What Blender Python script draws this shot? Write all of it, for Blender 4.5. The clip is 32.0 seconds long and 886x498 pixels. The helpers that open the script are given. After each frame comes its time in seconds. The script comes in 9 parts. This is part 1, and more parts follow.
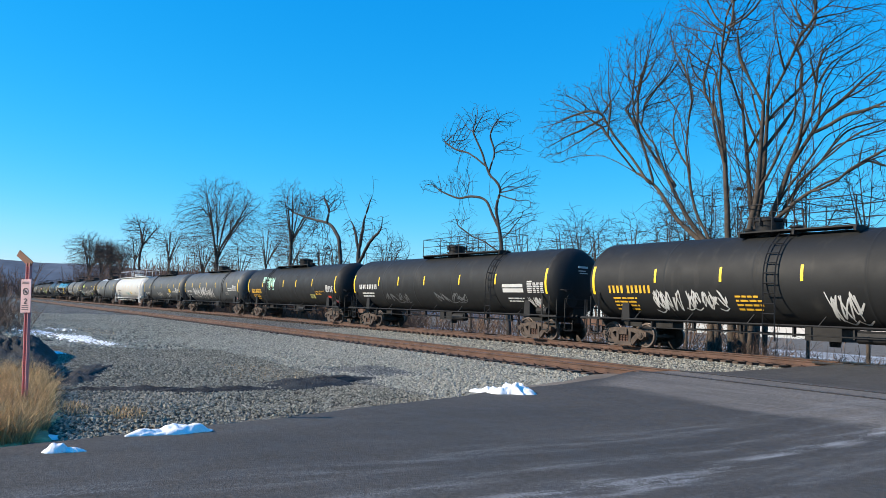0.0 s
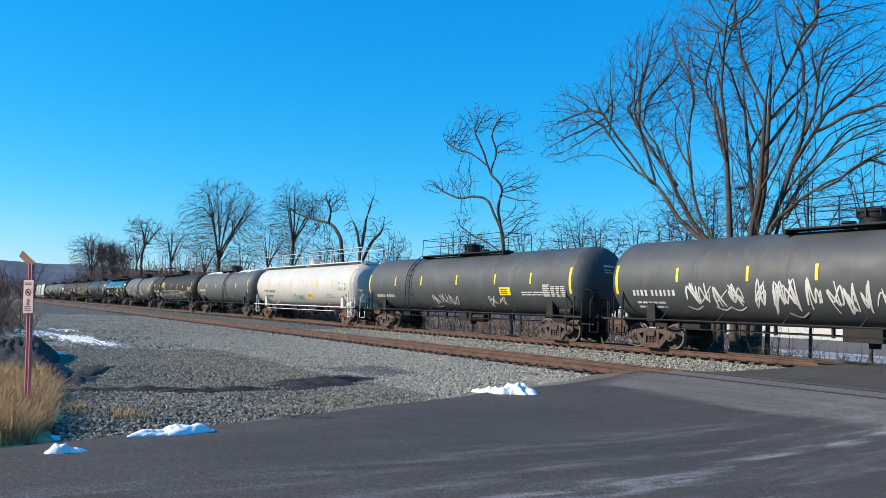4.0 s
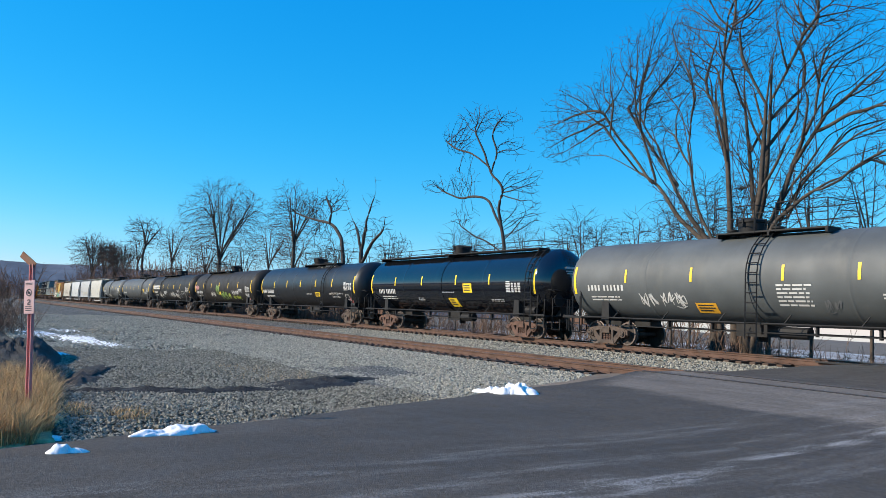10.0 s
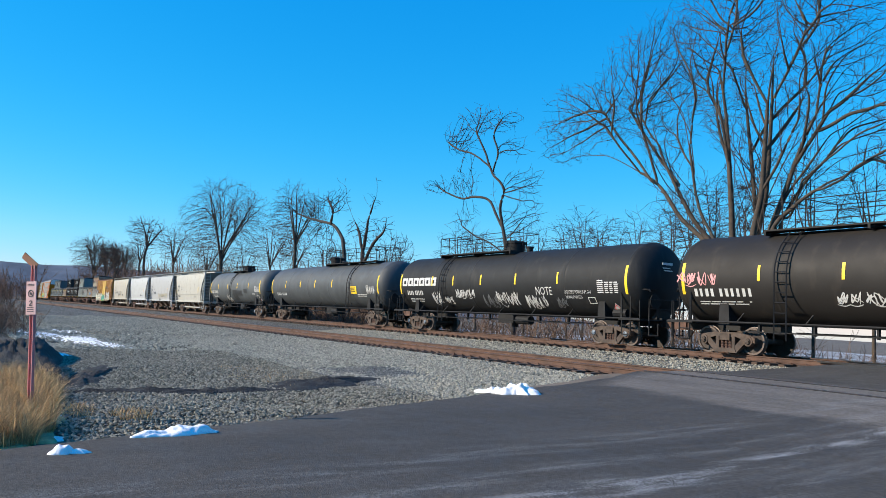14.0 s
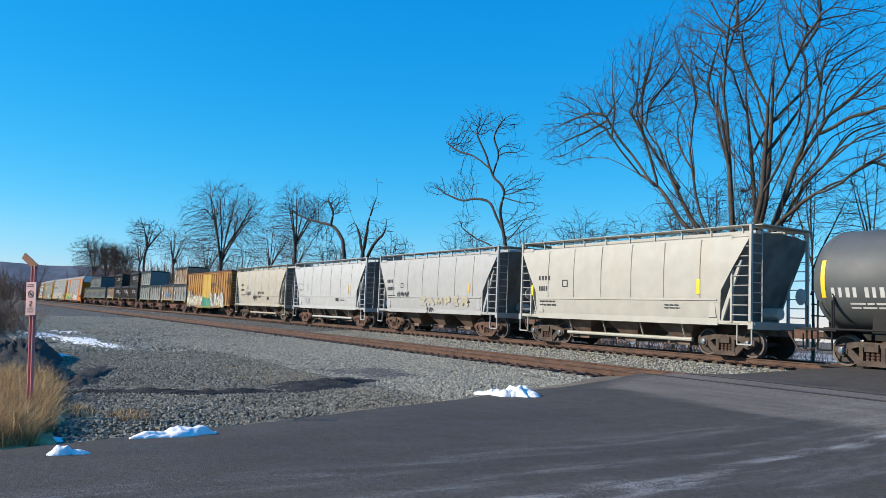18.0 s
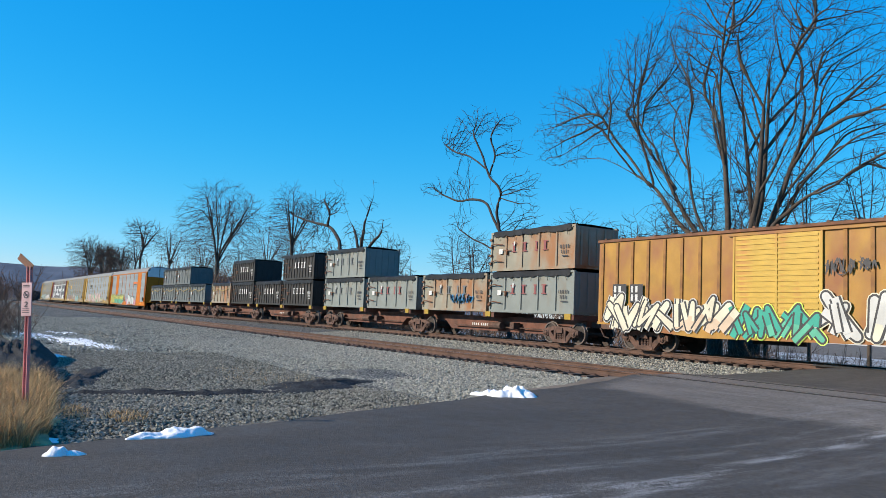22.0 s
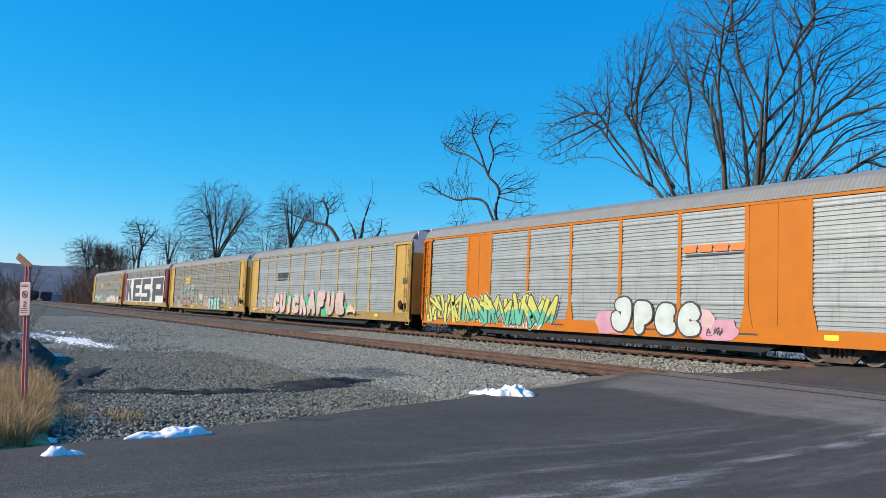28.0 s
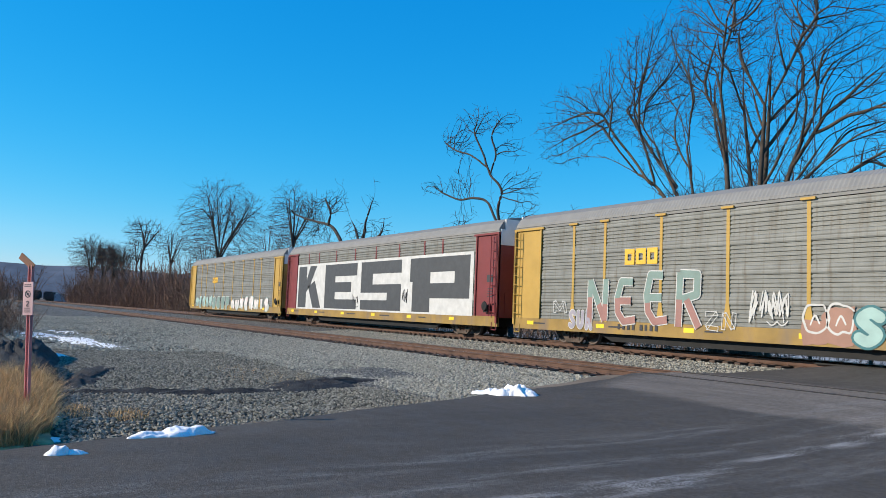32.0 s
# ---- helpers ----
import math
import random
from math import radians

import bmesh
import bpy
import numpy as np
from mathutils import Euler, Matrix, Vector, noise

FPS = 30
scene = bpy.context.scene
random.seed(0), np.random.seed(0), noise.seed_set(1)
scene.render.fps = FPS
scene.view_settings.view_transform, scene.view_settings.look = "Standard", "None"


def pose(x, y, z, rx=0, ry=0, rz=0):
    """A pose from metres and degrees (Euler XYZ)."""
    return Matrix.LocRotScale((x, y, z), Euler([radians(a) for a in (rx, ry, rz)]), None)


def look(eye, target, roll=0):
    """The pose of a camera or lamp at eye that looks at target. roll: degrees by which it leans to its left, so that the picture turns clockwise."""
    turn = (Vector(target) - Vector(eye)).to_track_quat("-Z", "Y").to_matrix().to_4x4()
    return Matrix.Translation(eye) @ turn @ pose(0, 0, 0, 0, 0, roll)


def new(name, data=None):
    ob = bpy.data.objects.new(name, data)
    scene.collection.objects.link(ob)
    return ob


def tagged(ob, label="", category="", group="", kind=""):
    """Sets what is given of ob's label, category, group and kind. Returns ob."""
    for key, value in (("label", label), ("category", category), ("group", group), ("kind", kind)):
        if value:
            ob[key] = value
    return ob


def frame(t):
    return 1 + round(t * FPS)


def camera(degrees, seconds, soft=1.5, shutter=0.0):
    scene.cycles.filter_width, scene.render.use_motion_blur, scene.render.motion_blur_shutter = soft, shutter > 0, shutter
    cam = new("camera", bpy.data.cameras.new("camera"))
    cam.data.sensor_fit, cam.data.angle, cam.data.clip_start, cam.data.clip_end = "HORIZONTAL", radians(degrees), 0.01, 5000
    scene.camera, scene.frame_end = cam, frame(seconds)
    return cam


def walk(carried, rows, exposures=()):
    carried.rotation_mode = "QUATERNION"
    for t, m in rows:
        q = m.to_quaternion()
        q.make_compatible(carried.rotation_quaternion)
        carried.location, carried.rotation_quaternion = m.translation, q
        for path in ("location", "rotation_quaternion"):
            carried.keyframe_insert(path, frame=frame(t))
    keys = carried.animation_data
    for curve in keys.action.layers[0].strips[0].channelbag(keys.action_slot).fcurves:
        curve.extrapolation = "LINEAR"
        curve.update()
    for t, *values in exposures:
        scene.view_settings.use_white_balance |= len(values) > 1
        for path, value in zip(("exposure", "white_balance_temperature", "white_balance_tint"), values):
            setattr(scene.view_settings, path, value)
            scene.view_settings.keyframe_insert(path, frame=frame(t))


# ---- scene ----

# The place: x runs along the tracks (the way the train goes), y away from the camera,
# z up; z = 0 is the top of the rails of the far track.

# ---- camera ----
cam = camera(58.79, 32.0, soft=0.6)
walk(cam, [
    (0.0, pose(0, 0, 1.016, 94.575, -2.463, 57.823)),
    (0.5, pose(0, 0, 1.016, 94.566, -2.462, 57.817)),
    (1.0, pose(0, 0, 1.016, 94.552, -2.455, 57.804)),
    (1.5, pose(0, 0, 1.016, 94.544, -2.439, 57.806)),
    (2.0, pose(0, 0, 1.016, 94.543, -2.413, 57.861)),
    (2.5, pose(0, 0, 1.016, 94.536, -2.381, 57.952)),
    (3.0, pose(0, 0, 1.016, 94.541, -2.360, 57.988)),
    (3.5, pose(0, 0, 1.016, 94.562, -2.368, 57.967)),
    (5.5, pose(0, 0, 1.016, 94.597, -2.398, 57.973)),
    (6.0, pose(0, 0, 1.016, 94.595, -2.420, 57.969)),
    (6.5, pose(0, 0, 1.016, 94.601, -2.422, 57.985)),
    (7.0, pose(0, 0, 1.016, 94.611, -2.417, 58.022)),
    (7.5, pose(0, 0, 1.016, 94.617, -2.413, 58.039)),
    (8.0, pose(0, 0, 1.016, 94.616, -2.404, 58.020)),
    (8.5, pose(0, 0, 1.016, 94.606, -2.381, 58.001)),
    (9.0, pose(0, 0, 1.016, 94.588, -2.352, 58.014)),
    (9.5, pose(0, 0, 1.016, 94.577, -2.335, 58.028)),
    (10.0, pose(0, 0, 1.016, 94.579, -2.337, 58.019)),
    (10.5, pose(0, 0, 1.016, 94.590, -2.343, 58.022)),
    (11.0, pose(0, 0, 1.016, 94.608, -2.331, 58.062)),
    (11.5, pose(0, 0, 1.016, 94.620, -2.302, 58.116)),
    (12.0, pose(0, 0, 1.016, 94.622, -2.272, 58.145)),
    (12.5, pose(0, 0, 1.016, 94.619, -2.252, 58.151)),
    (13.0, pose(0, 0, 1.016, 94.611, -2.241, 58.147)),
    (13.5, pose(0, 0, 1.016, 94.603, -2.239, 58.135)),
    (14.0, pose(0, 0, 1.016, 94.598, -2.251, 58.130)),
    (14.5, pose(0, 0, 1.016, 94.595, -2.285, 58.132)),
    (16.5, pose(0, 0, 1.016, 94.698, -2.335, 58.189)),
    (17.0, pose(0, 0, 1.016, 94.705, -2.386, 58.170)),
    (17.5, pose(0, 0, 1.016, 94.717, -2.422, 58.143)),
    (18.0, pose(0, 0, 1.016, 94.733, -2.444, 58.118)),
    (18.5, pose(0, 0, 1.016, 94.754, -2.454, 58.089)),
    (19.0, pose(0, 0, 1.016, 94.768, -2.457, 58.061)),
    (19.5, pose(0, 0, 1.016, 94.771, -2.454, 58.046)),
    (20.0, pose(0, 0, 1.016, 94.773, -2.449, 58.029)),
    (20.5, pose(0, 0, 1.016, 94.780, -2.446, 57.990)),
    (21.0, pose(0, 0, 1.016, 94.789, -2.444, 57.944)),
    (21.5, pose(0, 0, 1.016, 94.793, -2.439, 57.900)),
    (22.0, pose(0, 0, 1.016, 94.790, -2.428, 57.867)),
    (22.5, pose(0, 0, 1.016, 94.777, -2.420, 57.850)),
    (23.0, pose(0, 0, 1.016, 94.765, -2.424, 57.816)),
    (23.5, pose(0, 0, 1.016, 94.764, -2.438, 57.753)),
    (24.0, pose(0, 0, 1.016, 94.768, -2.452, 57.693)),
    (24.5, pose(0, 0, 1.016, 94.769, -2.460, 57.668)),
    (25.0, pose(0, 0, 1.016, 94.761, -2.458, 57.665)),
    (25.5, pose(0, 0, 1.016, 94.752, -2.433, 57.660)),
    (27.5, pose(0, 0, 1.016, 94.723, -2.386, 57.747)),
    (28.0, pose(0, 0, 1.016, 94.717, -2.336, 57.781)),
    (28.5, pose(0, 0, 1.016, 94.714, -2.299, 57.826)),
    (29.0, pose(0, 0, 1.016, 94.716, -2.276, 57.870)),
    (29.5, pose(0, 0, 1.016, 94.710, -2.261, 57.909)),
    (30.0, pose(0, 0, 1.016, 94.696, -2.250, 57.938)),
    (30.5, pose(0, 0, 1.016, 94.681, -2.248, 57.969)),
    (31.0, pose(0, 0, 1.016, 94.681, -2.261, 57.995)),
    (31.5, pose(0, 0, 1.016, 94.690, -2.294, 57.983)),
    (32.0, pose(0, 0, 1.016, 94.690, -2.340, 57.952)),
], exposures=[(0.0, 0.52), (3.0, 0.5), (7.0, 0.34), (10.0, 0.48), (13.0, 0.52), (17.5, 0.36), (21.0, 0.36), (25.0, 0.5), (29.0, 0.31), (32.0, 0.31)])


# ---- world and sun ----
SUN = Vector((-0.37, -0.80, 0.43)).normalized()
world = bpy.data.worlds.new("sky")
scene.world = world
world.use_nodes = True
wt = world.node_tree
sky = wt.nodes.new("ShaderNodeTexSky")
sky.sky_type = "NISHITA"
sky.sun_disc = False
sky.sun_elevation = math.asin(SUN.z)
sky.sun_rotation = math.atan2(SUN.x, SUN.y)
sky.altitude = 200
sky.air_density = 1.0
sky.dust_density = 0.0
sky.ozone_density = 1.5
deep = wt.nodes.new("ShaderNodeHueSaturation")
deep.inputs["Saturation"].default_value = 1.42
wt.links.new(sky.outputs["Color"], deep.inputs["Color"])
split = wt.nodes.new("ShaderNodeSeparateColor")
tint = wt.nodes.new("ShaderNodeCombineColor")
wt.links.new(deep.outputs["Color"], split.inputs[0])
# the deep, clear blue of a dry winter sky
for k, (gain, power) in enumerate(((0.72, 1.45), (0.80, 0.6), (0.99, 0.4))):
    low = wt.nodes.new("ShaderNodeMath")
    low.operation = "MULTIPLY"
    low.inputs[1].default_value = 0.12 * (0.95, 1.0, 1.25)[k]
    bend = wt.nodes.new("ShaderNodeMath")
    bend.operation = "POWER"
    bend.inputs[1].default_value = power
    level = wt.nodes.new("ShaderNodeMath")
    level.operation = "MULTIPLY"
    level.inputs[1].default_value = gain / 0.1
    wt.links.new(split.outputs[k], low.inputs[0])
    wt.links.new(low.outputs[0], bend.inputs[0])
    wt.links.new(bend.outputs[0], level.inputs[0])
    wt.links.new(level.outputs[0], tint.inputs[k])
background = wt.nodes["Background"]
wt.links.new(tint.outputs[0], background.inputs["Color"])
background.inputs["Strength"].default_value = 0.081

sun = new("sun", bpy.data.lights.new("sun", "SUN"))
sun.data.energy, sun.data.angle, sun.data.color = 4.8, radians(0.53), (1.0, 0.87, 0.69)
sun.matrix_world = look((0, 0, 50), Vector((0, 0, 50)) - SUN)
scene.view_settings.exposure = 0.0


# ---- materials ----
def material(name, colour, rough=0.7, metal=0.0, vary=0.25, scale=3.0, fine=60.0, bump=0.3, second=None, stain=0.0,
             stain_colour=(0.12, 0.06, 0.03), stain_scale=(1.2, 1.2, 0.35), spec=0.5, bump_distance=0.01, island=0.0, rough_vary=0.12):
    """A node material: base colour varied at two scales, stains of a second colour, fine relief."""
    m = bpy.data.materials.new(name)
    m.use_nodes = True
    n, link = m.node_tree.nodes, m.node_tree.links.new
    shader = n["Principled BSDF"]
    at = n.new("ShaderNodeTexCoord").outputs["Object"]

    def noise_at(size, detail=4.0, stretch=None):
        source = at
        if stretch:
            mapping = n.new("ShaderNodeMapping")
            mapping.inputs["Scale"].default_value = stretch
            link(at, mapping.inputs["Vector"])
            source = mapping.outputs["Vector"]
        tex = n.new("ShaderNodeTexNoise")
        tex.inputs["Scale"].default_value, tex.inputs["Detail"].default_value = size, detail
        link(source, tex.inputs["Vector"])
        return tex.outputs["Fac"]

    def ramp(value, lo, hi, a=0.0, b=1.0):
        r = n.new("ShaderNodeMapRange")
        for key, v in (("From Min", lo), ("From Max", hi), ("To Min", a), ("To Max", b)):
            r.inputs[key].default_value = v
        link(value, r.inputs["Value"])
        return r.outputs["Result"]

    def mix(factor, a, b, kind="MIX"):
        x = n.new("ShaderNodeMix")
        x.data_type, x.blend_type = "RGBA", kind
        for socket, v in ((x.inputs["Factor"], factor), (x.inputs["A"], a), (x.inputs["B"], b)):
            if isinstance(v, (tuple, float, int)):
                socket.default_value = (*v, 1) if isinstance(v, tuple) and len(v) == 3 else v
            else:
                link(v, socket)
        return x.outputs["Result"]

    dark = tuple(c * (1 - vary) for c in colour)
    light = second or tuple(min(1, c * (1 + vary)) for c in colour)
    base = mix(ramp(noise_at(scale), 0.32, 0.68), dark, light)
    grain = noise_at(fine, 3.0)
    base = mix(1.0, base, mix(ramp(grain, 0.3, 0.7), (1 - vary * 0.6,) * 3, (1 + vary * 0.3,) * 3), "MULTIPLY")
    if stain:
        spots = ramp(noise_at(1.0, 6.0, stain_scale), 0.62 - 0.3 * stain, 0.78 - 0.2 * stain, 0.0, min(1.0, 0.5 + stain))
        base = mix(spots, base, stain_colour)
    if island:
        geo = n.new("ShaderNodeNewGeometry")
        base = mix(1.0, base, mix(geo.outputs["Random Per Island"], (1 - island,) * 3, (1 + island,) * 3), "MULTIPLY")
    link(base, shader.inputs["Base Color"])
    link(ramp(noise_at(scale * 2.3), 0.3, 0.7, max(0.02, rough - rough_vary), min(1, rough + rough_vary)), shader.inputs["Roughness"])
    shader.inputs["Metallic"].default_value = metal
    shader.inputs["Specular IOR Level"].default_value = spec
    if bump:
        b = n.new("ShaderNodeBump")
        b.inputs["Strength"].default_value, b.inputs["Distance"].default_value = bump, bump_distance
        link(grain, b.inputs["Height"])
        link(b.outputs["Normal"], shader.inputs["Normal"])
    return m


# ---- mesh tools ----
def flat_data(name, verts, faces, mat=None, smooth=False):
    data = bpy.data.meshes.new(name)
    data.from_pydata([tuple(v) for v in verts], [], faces)
    if mat:
        data.materials.append(mat)
    if smooth:
        data.shade_smooth()
    data.update()
    return data


def bm_data(name, bm, mat=None, smooth=False):
    data = bpy.data.meshes.new(name)
    bmesh.ops.recalc_face_normals(bm, faces=bm.faces)
    bm.to_mesh(data)
    bm.free()
    if mat:
        data.materials.append(mat)
    if smooth:
        for p in data.polygons:
            p.use_smooth = True
        data.set_sharp_from_angle(angle=radians(40))
    return data


def part(name, data, parent, m=None, label=""):
    """One mesh object under a thing or a part; data is mesh data, which alike parts share."""
    ob = new(name, data)
    ob.parent = parent
    if m is not None:
        ob.matrix_basis = m
    return tagged(ob, label)


def box(bm, x0, x1, y0, y1, z0, z1, m=None):
    vs = [bm.verts.new((x, y, z)) for x in (x0, x1) for y in (y0, y1) for z in (z0, z1)]
    if m is not None:
        for v in vs:
            v.co = m @ v.co
    for f in ((0, 1, 3, 2), (4, 6, 7, 5), (0, 4, 5, 1), (2, 3, 7, 6), (0, 2, 6, 4), (1, 5, 7, 3)):
        bm.faces.new([vs[i] for i in f])


def tube(bm, a, b, r0, r1=None, sides=6):
    a, b = Vector(a), Vector(b)
    r1 = r0 if r1 is None else r1
    d = (b - a)
    if d.length < 1e-6:
        return
    q = d.to_track_quat("Z", "Y")
    rings = []
    for c, r in ((a, r0), (b, r1)):
        rings.append([bm.verts.new(c + q @ Vector((r * math.cos(2 * math.pi * k / sides), r * math.sin(2 * math.pi * k / sides), 0))) for k in range(sides)])
    for k in range(sides):
        bm.faces.new((rings[0][k], rings[0][(k + 1) % sides], rings[1][(k + 1) % sides], rings[1][k]))
    bm.faces.new(rings[0][::-1])
    bm.faces.new(rings[1])


def bar_path(bm, points, r, sides=5):
    for a, b in zip(points[:-1], points[1:]):
        tube(bm, a, b, r, r, sides)


def lathe(bm, profile, axis="x", sides=32, centre=(0, 0, 0), close=True):
    """Turns (along, radius) pairs round an axis."""
    c = Vector(centre)
    rings = []
    for u, r in profile:
        ring = []
        if r < 1e-5:
            p = Vector((u, 0, 0)) if axis == "x" else Vector((0, u, 0)) if axis == "y" else Vector((0, 0, u))
            ring = [bm.verts.new(c + p)]
        else:
            for k in range(sides):
                t = 2 * math.pi * k / sides
                p = (u, r * math.cos(t), r * math.sin(t)) if axis == "x" else (r * math.cos(t), u, r * math.sin(t)) if axis == "y" else (r * math.cos(t), r * math.sin(t), u)
                ring.append(bm.verts.new(c + Vector(p)))
        rings.append(ring)
    for p, q in zip(rings[:-1], rings[1:]):
        for k in range(sides):
            a, b = p[k % len(p)], p[(k + 1) % len(p)]
            d, e = q[k % len(q)], q[(k + 1) % len(q)]
            f = [v for i, v in enumerate((a, b, e, d)) if v not in (a, b, e, d)[:i]]
            if len(f) > 2:
                bm.faces.new(f)
    return rings


def prism(bm, outline, y0, y1):
    """Extrudes an outline of (x, z) from y0 to y1."""
    a = [bm.verts.new((x, y0, z)) for x, z in outline]
    b = [bm.verts.new((x, y1, z)) for x, z in outline]
    bm.faces.new(a)
    bm.faces.new(b[::-1])
    for k in range(len(outline)):
        j = (k + 1) % len(outline)
        bm.faces.new((a[j], a[k], b[k], b[j]))


# ---- the line of the tracks ----
FAR_Y, NEAR_Y, NEAR_Z = 23.25, 15.9, -0.26
BEND_S, BEND_R = -232.0, 900.0


def line_at(s, y=FAR_Y):
    """Place and heading on a track: straight, then a bend away from the camera's side."""
    u = BEND_S - s
    if u <= 0:
        return s, y, 0.0
    r = BEND_R + (FAR_Y - y)
    a = u / BEND_R
    return BEND_S - r * math.sin(a), y + r * (1 - math.cos(a)), -a


def lean(s):
    """Cant of the far track, in degrees."""
    return -min(4.5, max(0.0, (-90.0 - s) / 28.0))


# ---- ground ----
def node_tools(m):
    """Short hands for one material's nodes."""
    n, link = m.node_tree.nodes, m.node_tree.links.new
    at = n.new("ShaderNodeTexCoord").outputs["Object"]

    def tex(kind, scale, stretch=(1, 1, 1), out="Fac", **values):
        mp = n.new("ShaderNodeMapping")
        mp.inputs["Scale"].default_value = stretch
        link(at, mp.inputs["Vector"])
        t = n.new("ShaderNodeTex" + kind)
        t.inputs["Scale"].default_value = scale
        for key, v in values.items():
            t.inputs[key].default_value = v
        link(mp.outputs["Vector"], t.inputs["Vector"])
        return t.outputs[out]

    def ramp(value, lo, hi, a=0.0, b=1.0):
        r = n.new("ShaderNodeMapRange")
        for key, v in (("From Min", lo), ("From Max", hi), ("To Min", a), ("To Max", b)):
            r.inputs[key].default_value = v
        link(value, r.inputs["Value"])
        return r.outputs["Result"]

    def mix(factor, a, b, kind="MIX"):
        x = n.new("ShaderNodeMix")
        x.data_type, x.blend_type = "RGBA", kind
        for socket, v in ((x.inputs["Factor"], factor), (x.inputs["A"], a), (x.inputs["B"], b)):
            if isinstance(v, (tuple, float, int)):
                socket.default_value = (*v, 1) if isinstance(v, tuple) else v
            else:
                link(v, socket)
        return x.outputs["Result"]

    def maths(op, a, b=0.0):
        x = n.new("ShaderNodeMath")
        x.operation = op
        for socket, v in zip(x.inputs, (a, b)):
            if isinstance(v, (float, int)):
                socket.default_value = v
            else:
                link(v, socket)
        return x.outputs[0]

    def finish(colour, rough, height=None, strength=0.5, distance=0.03):
        shader = n["Principled BSDF"]
        link(colour, shader.inputs["Base Color"])
        if isinstance(rough, float):
            shader.inputs["Roughness"].default_value = rough
        else:
            link(rough, shader.inputs["Roughness"])
        if height is not None:
            b = n.new("ShaderNodeBump")
            b.inputs["Strength"].default_value, b.inputs["Distance"].default_value = strength, distance
            link(height, b.inputs["Height"])
            link(b.outputs["Normal"], shader.inputs["Normal"])

    def axis(which):
        s = n.new("ShaderNodeSeparateXYZ")
        link(at, s.inputs[0])
        return s.outputs[which]
    return tex, ramp, mix, maths, finish, axis


def empty_material(name):
    m = bpy.data.materials.new(name)
    m.use_nodes = True
    return m


def stones(name, dark, light, size, patch, patch_colour):
    """Broken stone: cells of differing grey, painted shade in the gaps, soil in patches."""
    m = empty_material(name)
    tex, ramp, mix, maths, finish, axis = node_tools(m)
    cells = tex("Voronoi", size, out="Color")
    gap = tex("Voronoi", size, out="Distance")
    grey = m.node_tree.nodes.new("ShaderNodeRGBToBW")
    m.node_tree.links.new(cells, grey.inputs[0])
    base = mix(grey.outputs[0], dark, light)
    base = mix(ramp(gap, 0.22, 0.62), base, tuple(c * 0.2 for c in dark))
    base = mix(ramp(tex("Noise", 0.55, Detail=5.0), 0.62 - 0.2 * patch, 0.75 - 0.2 * patch, 0.0, 0.8), base, patch_colour)
    base = mix(1.0, base, mix(tex("Noise", 2.2, Detail=3.0), (0.75, 0.75, 0.75), (1.25, 1.25, 1.22)), "MULTIPLY")
    finish(base, 0.9, maths("SUBTRACT", 1.0, gap), 1.0, 0.06)
    return m


BALLAST = stones("ballast_stone", (0.14, 0.136, 0.122), (0.40, 0.388, 0.345), 18.0, 0.1, (0.22, 0.19, 0.15))
YARD = stones("yard_gravel", (0.075, 0.070, 0.058), (0.25, 0.236, 0.195), 19.0, 0.2, (0.14, 0.11, 0.08))
EARTH = material("earth", (0.14, 0.105, 0.075), 0.95, vary=0.4, scale=0.4, fine=8.0, bump=0.6, bump_distance=0.05, stain=0.35, stain_colour=(0.24, 0.19, 0.13), stain_scale=(0.05, 0.05, 0.05))


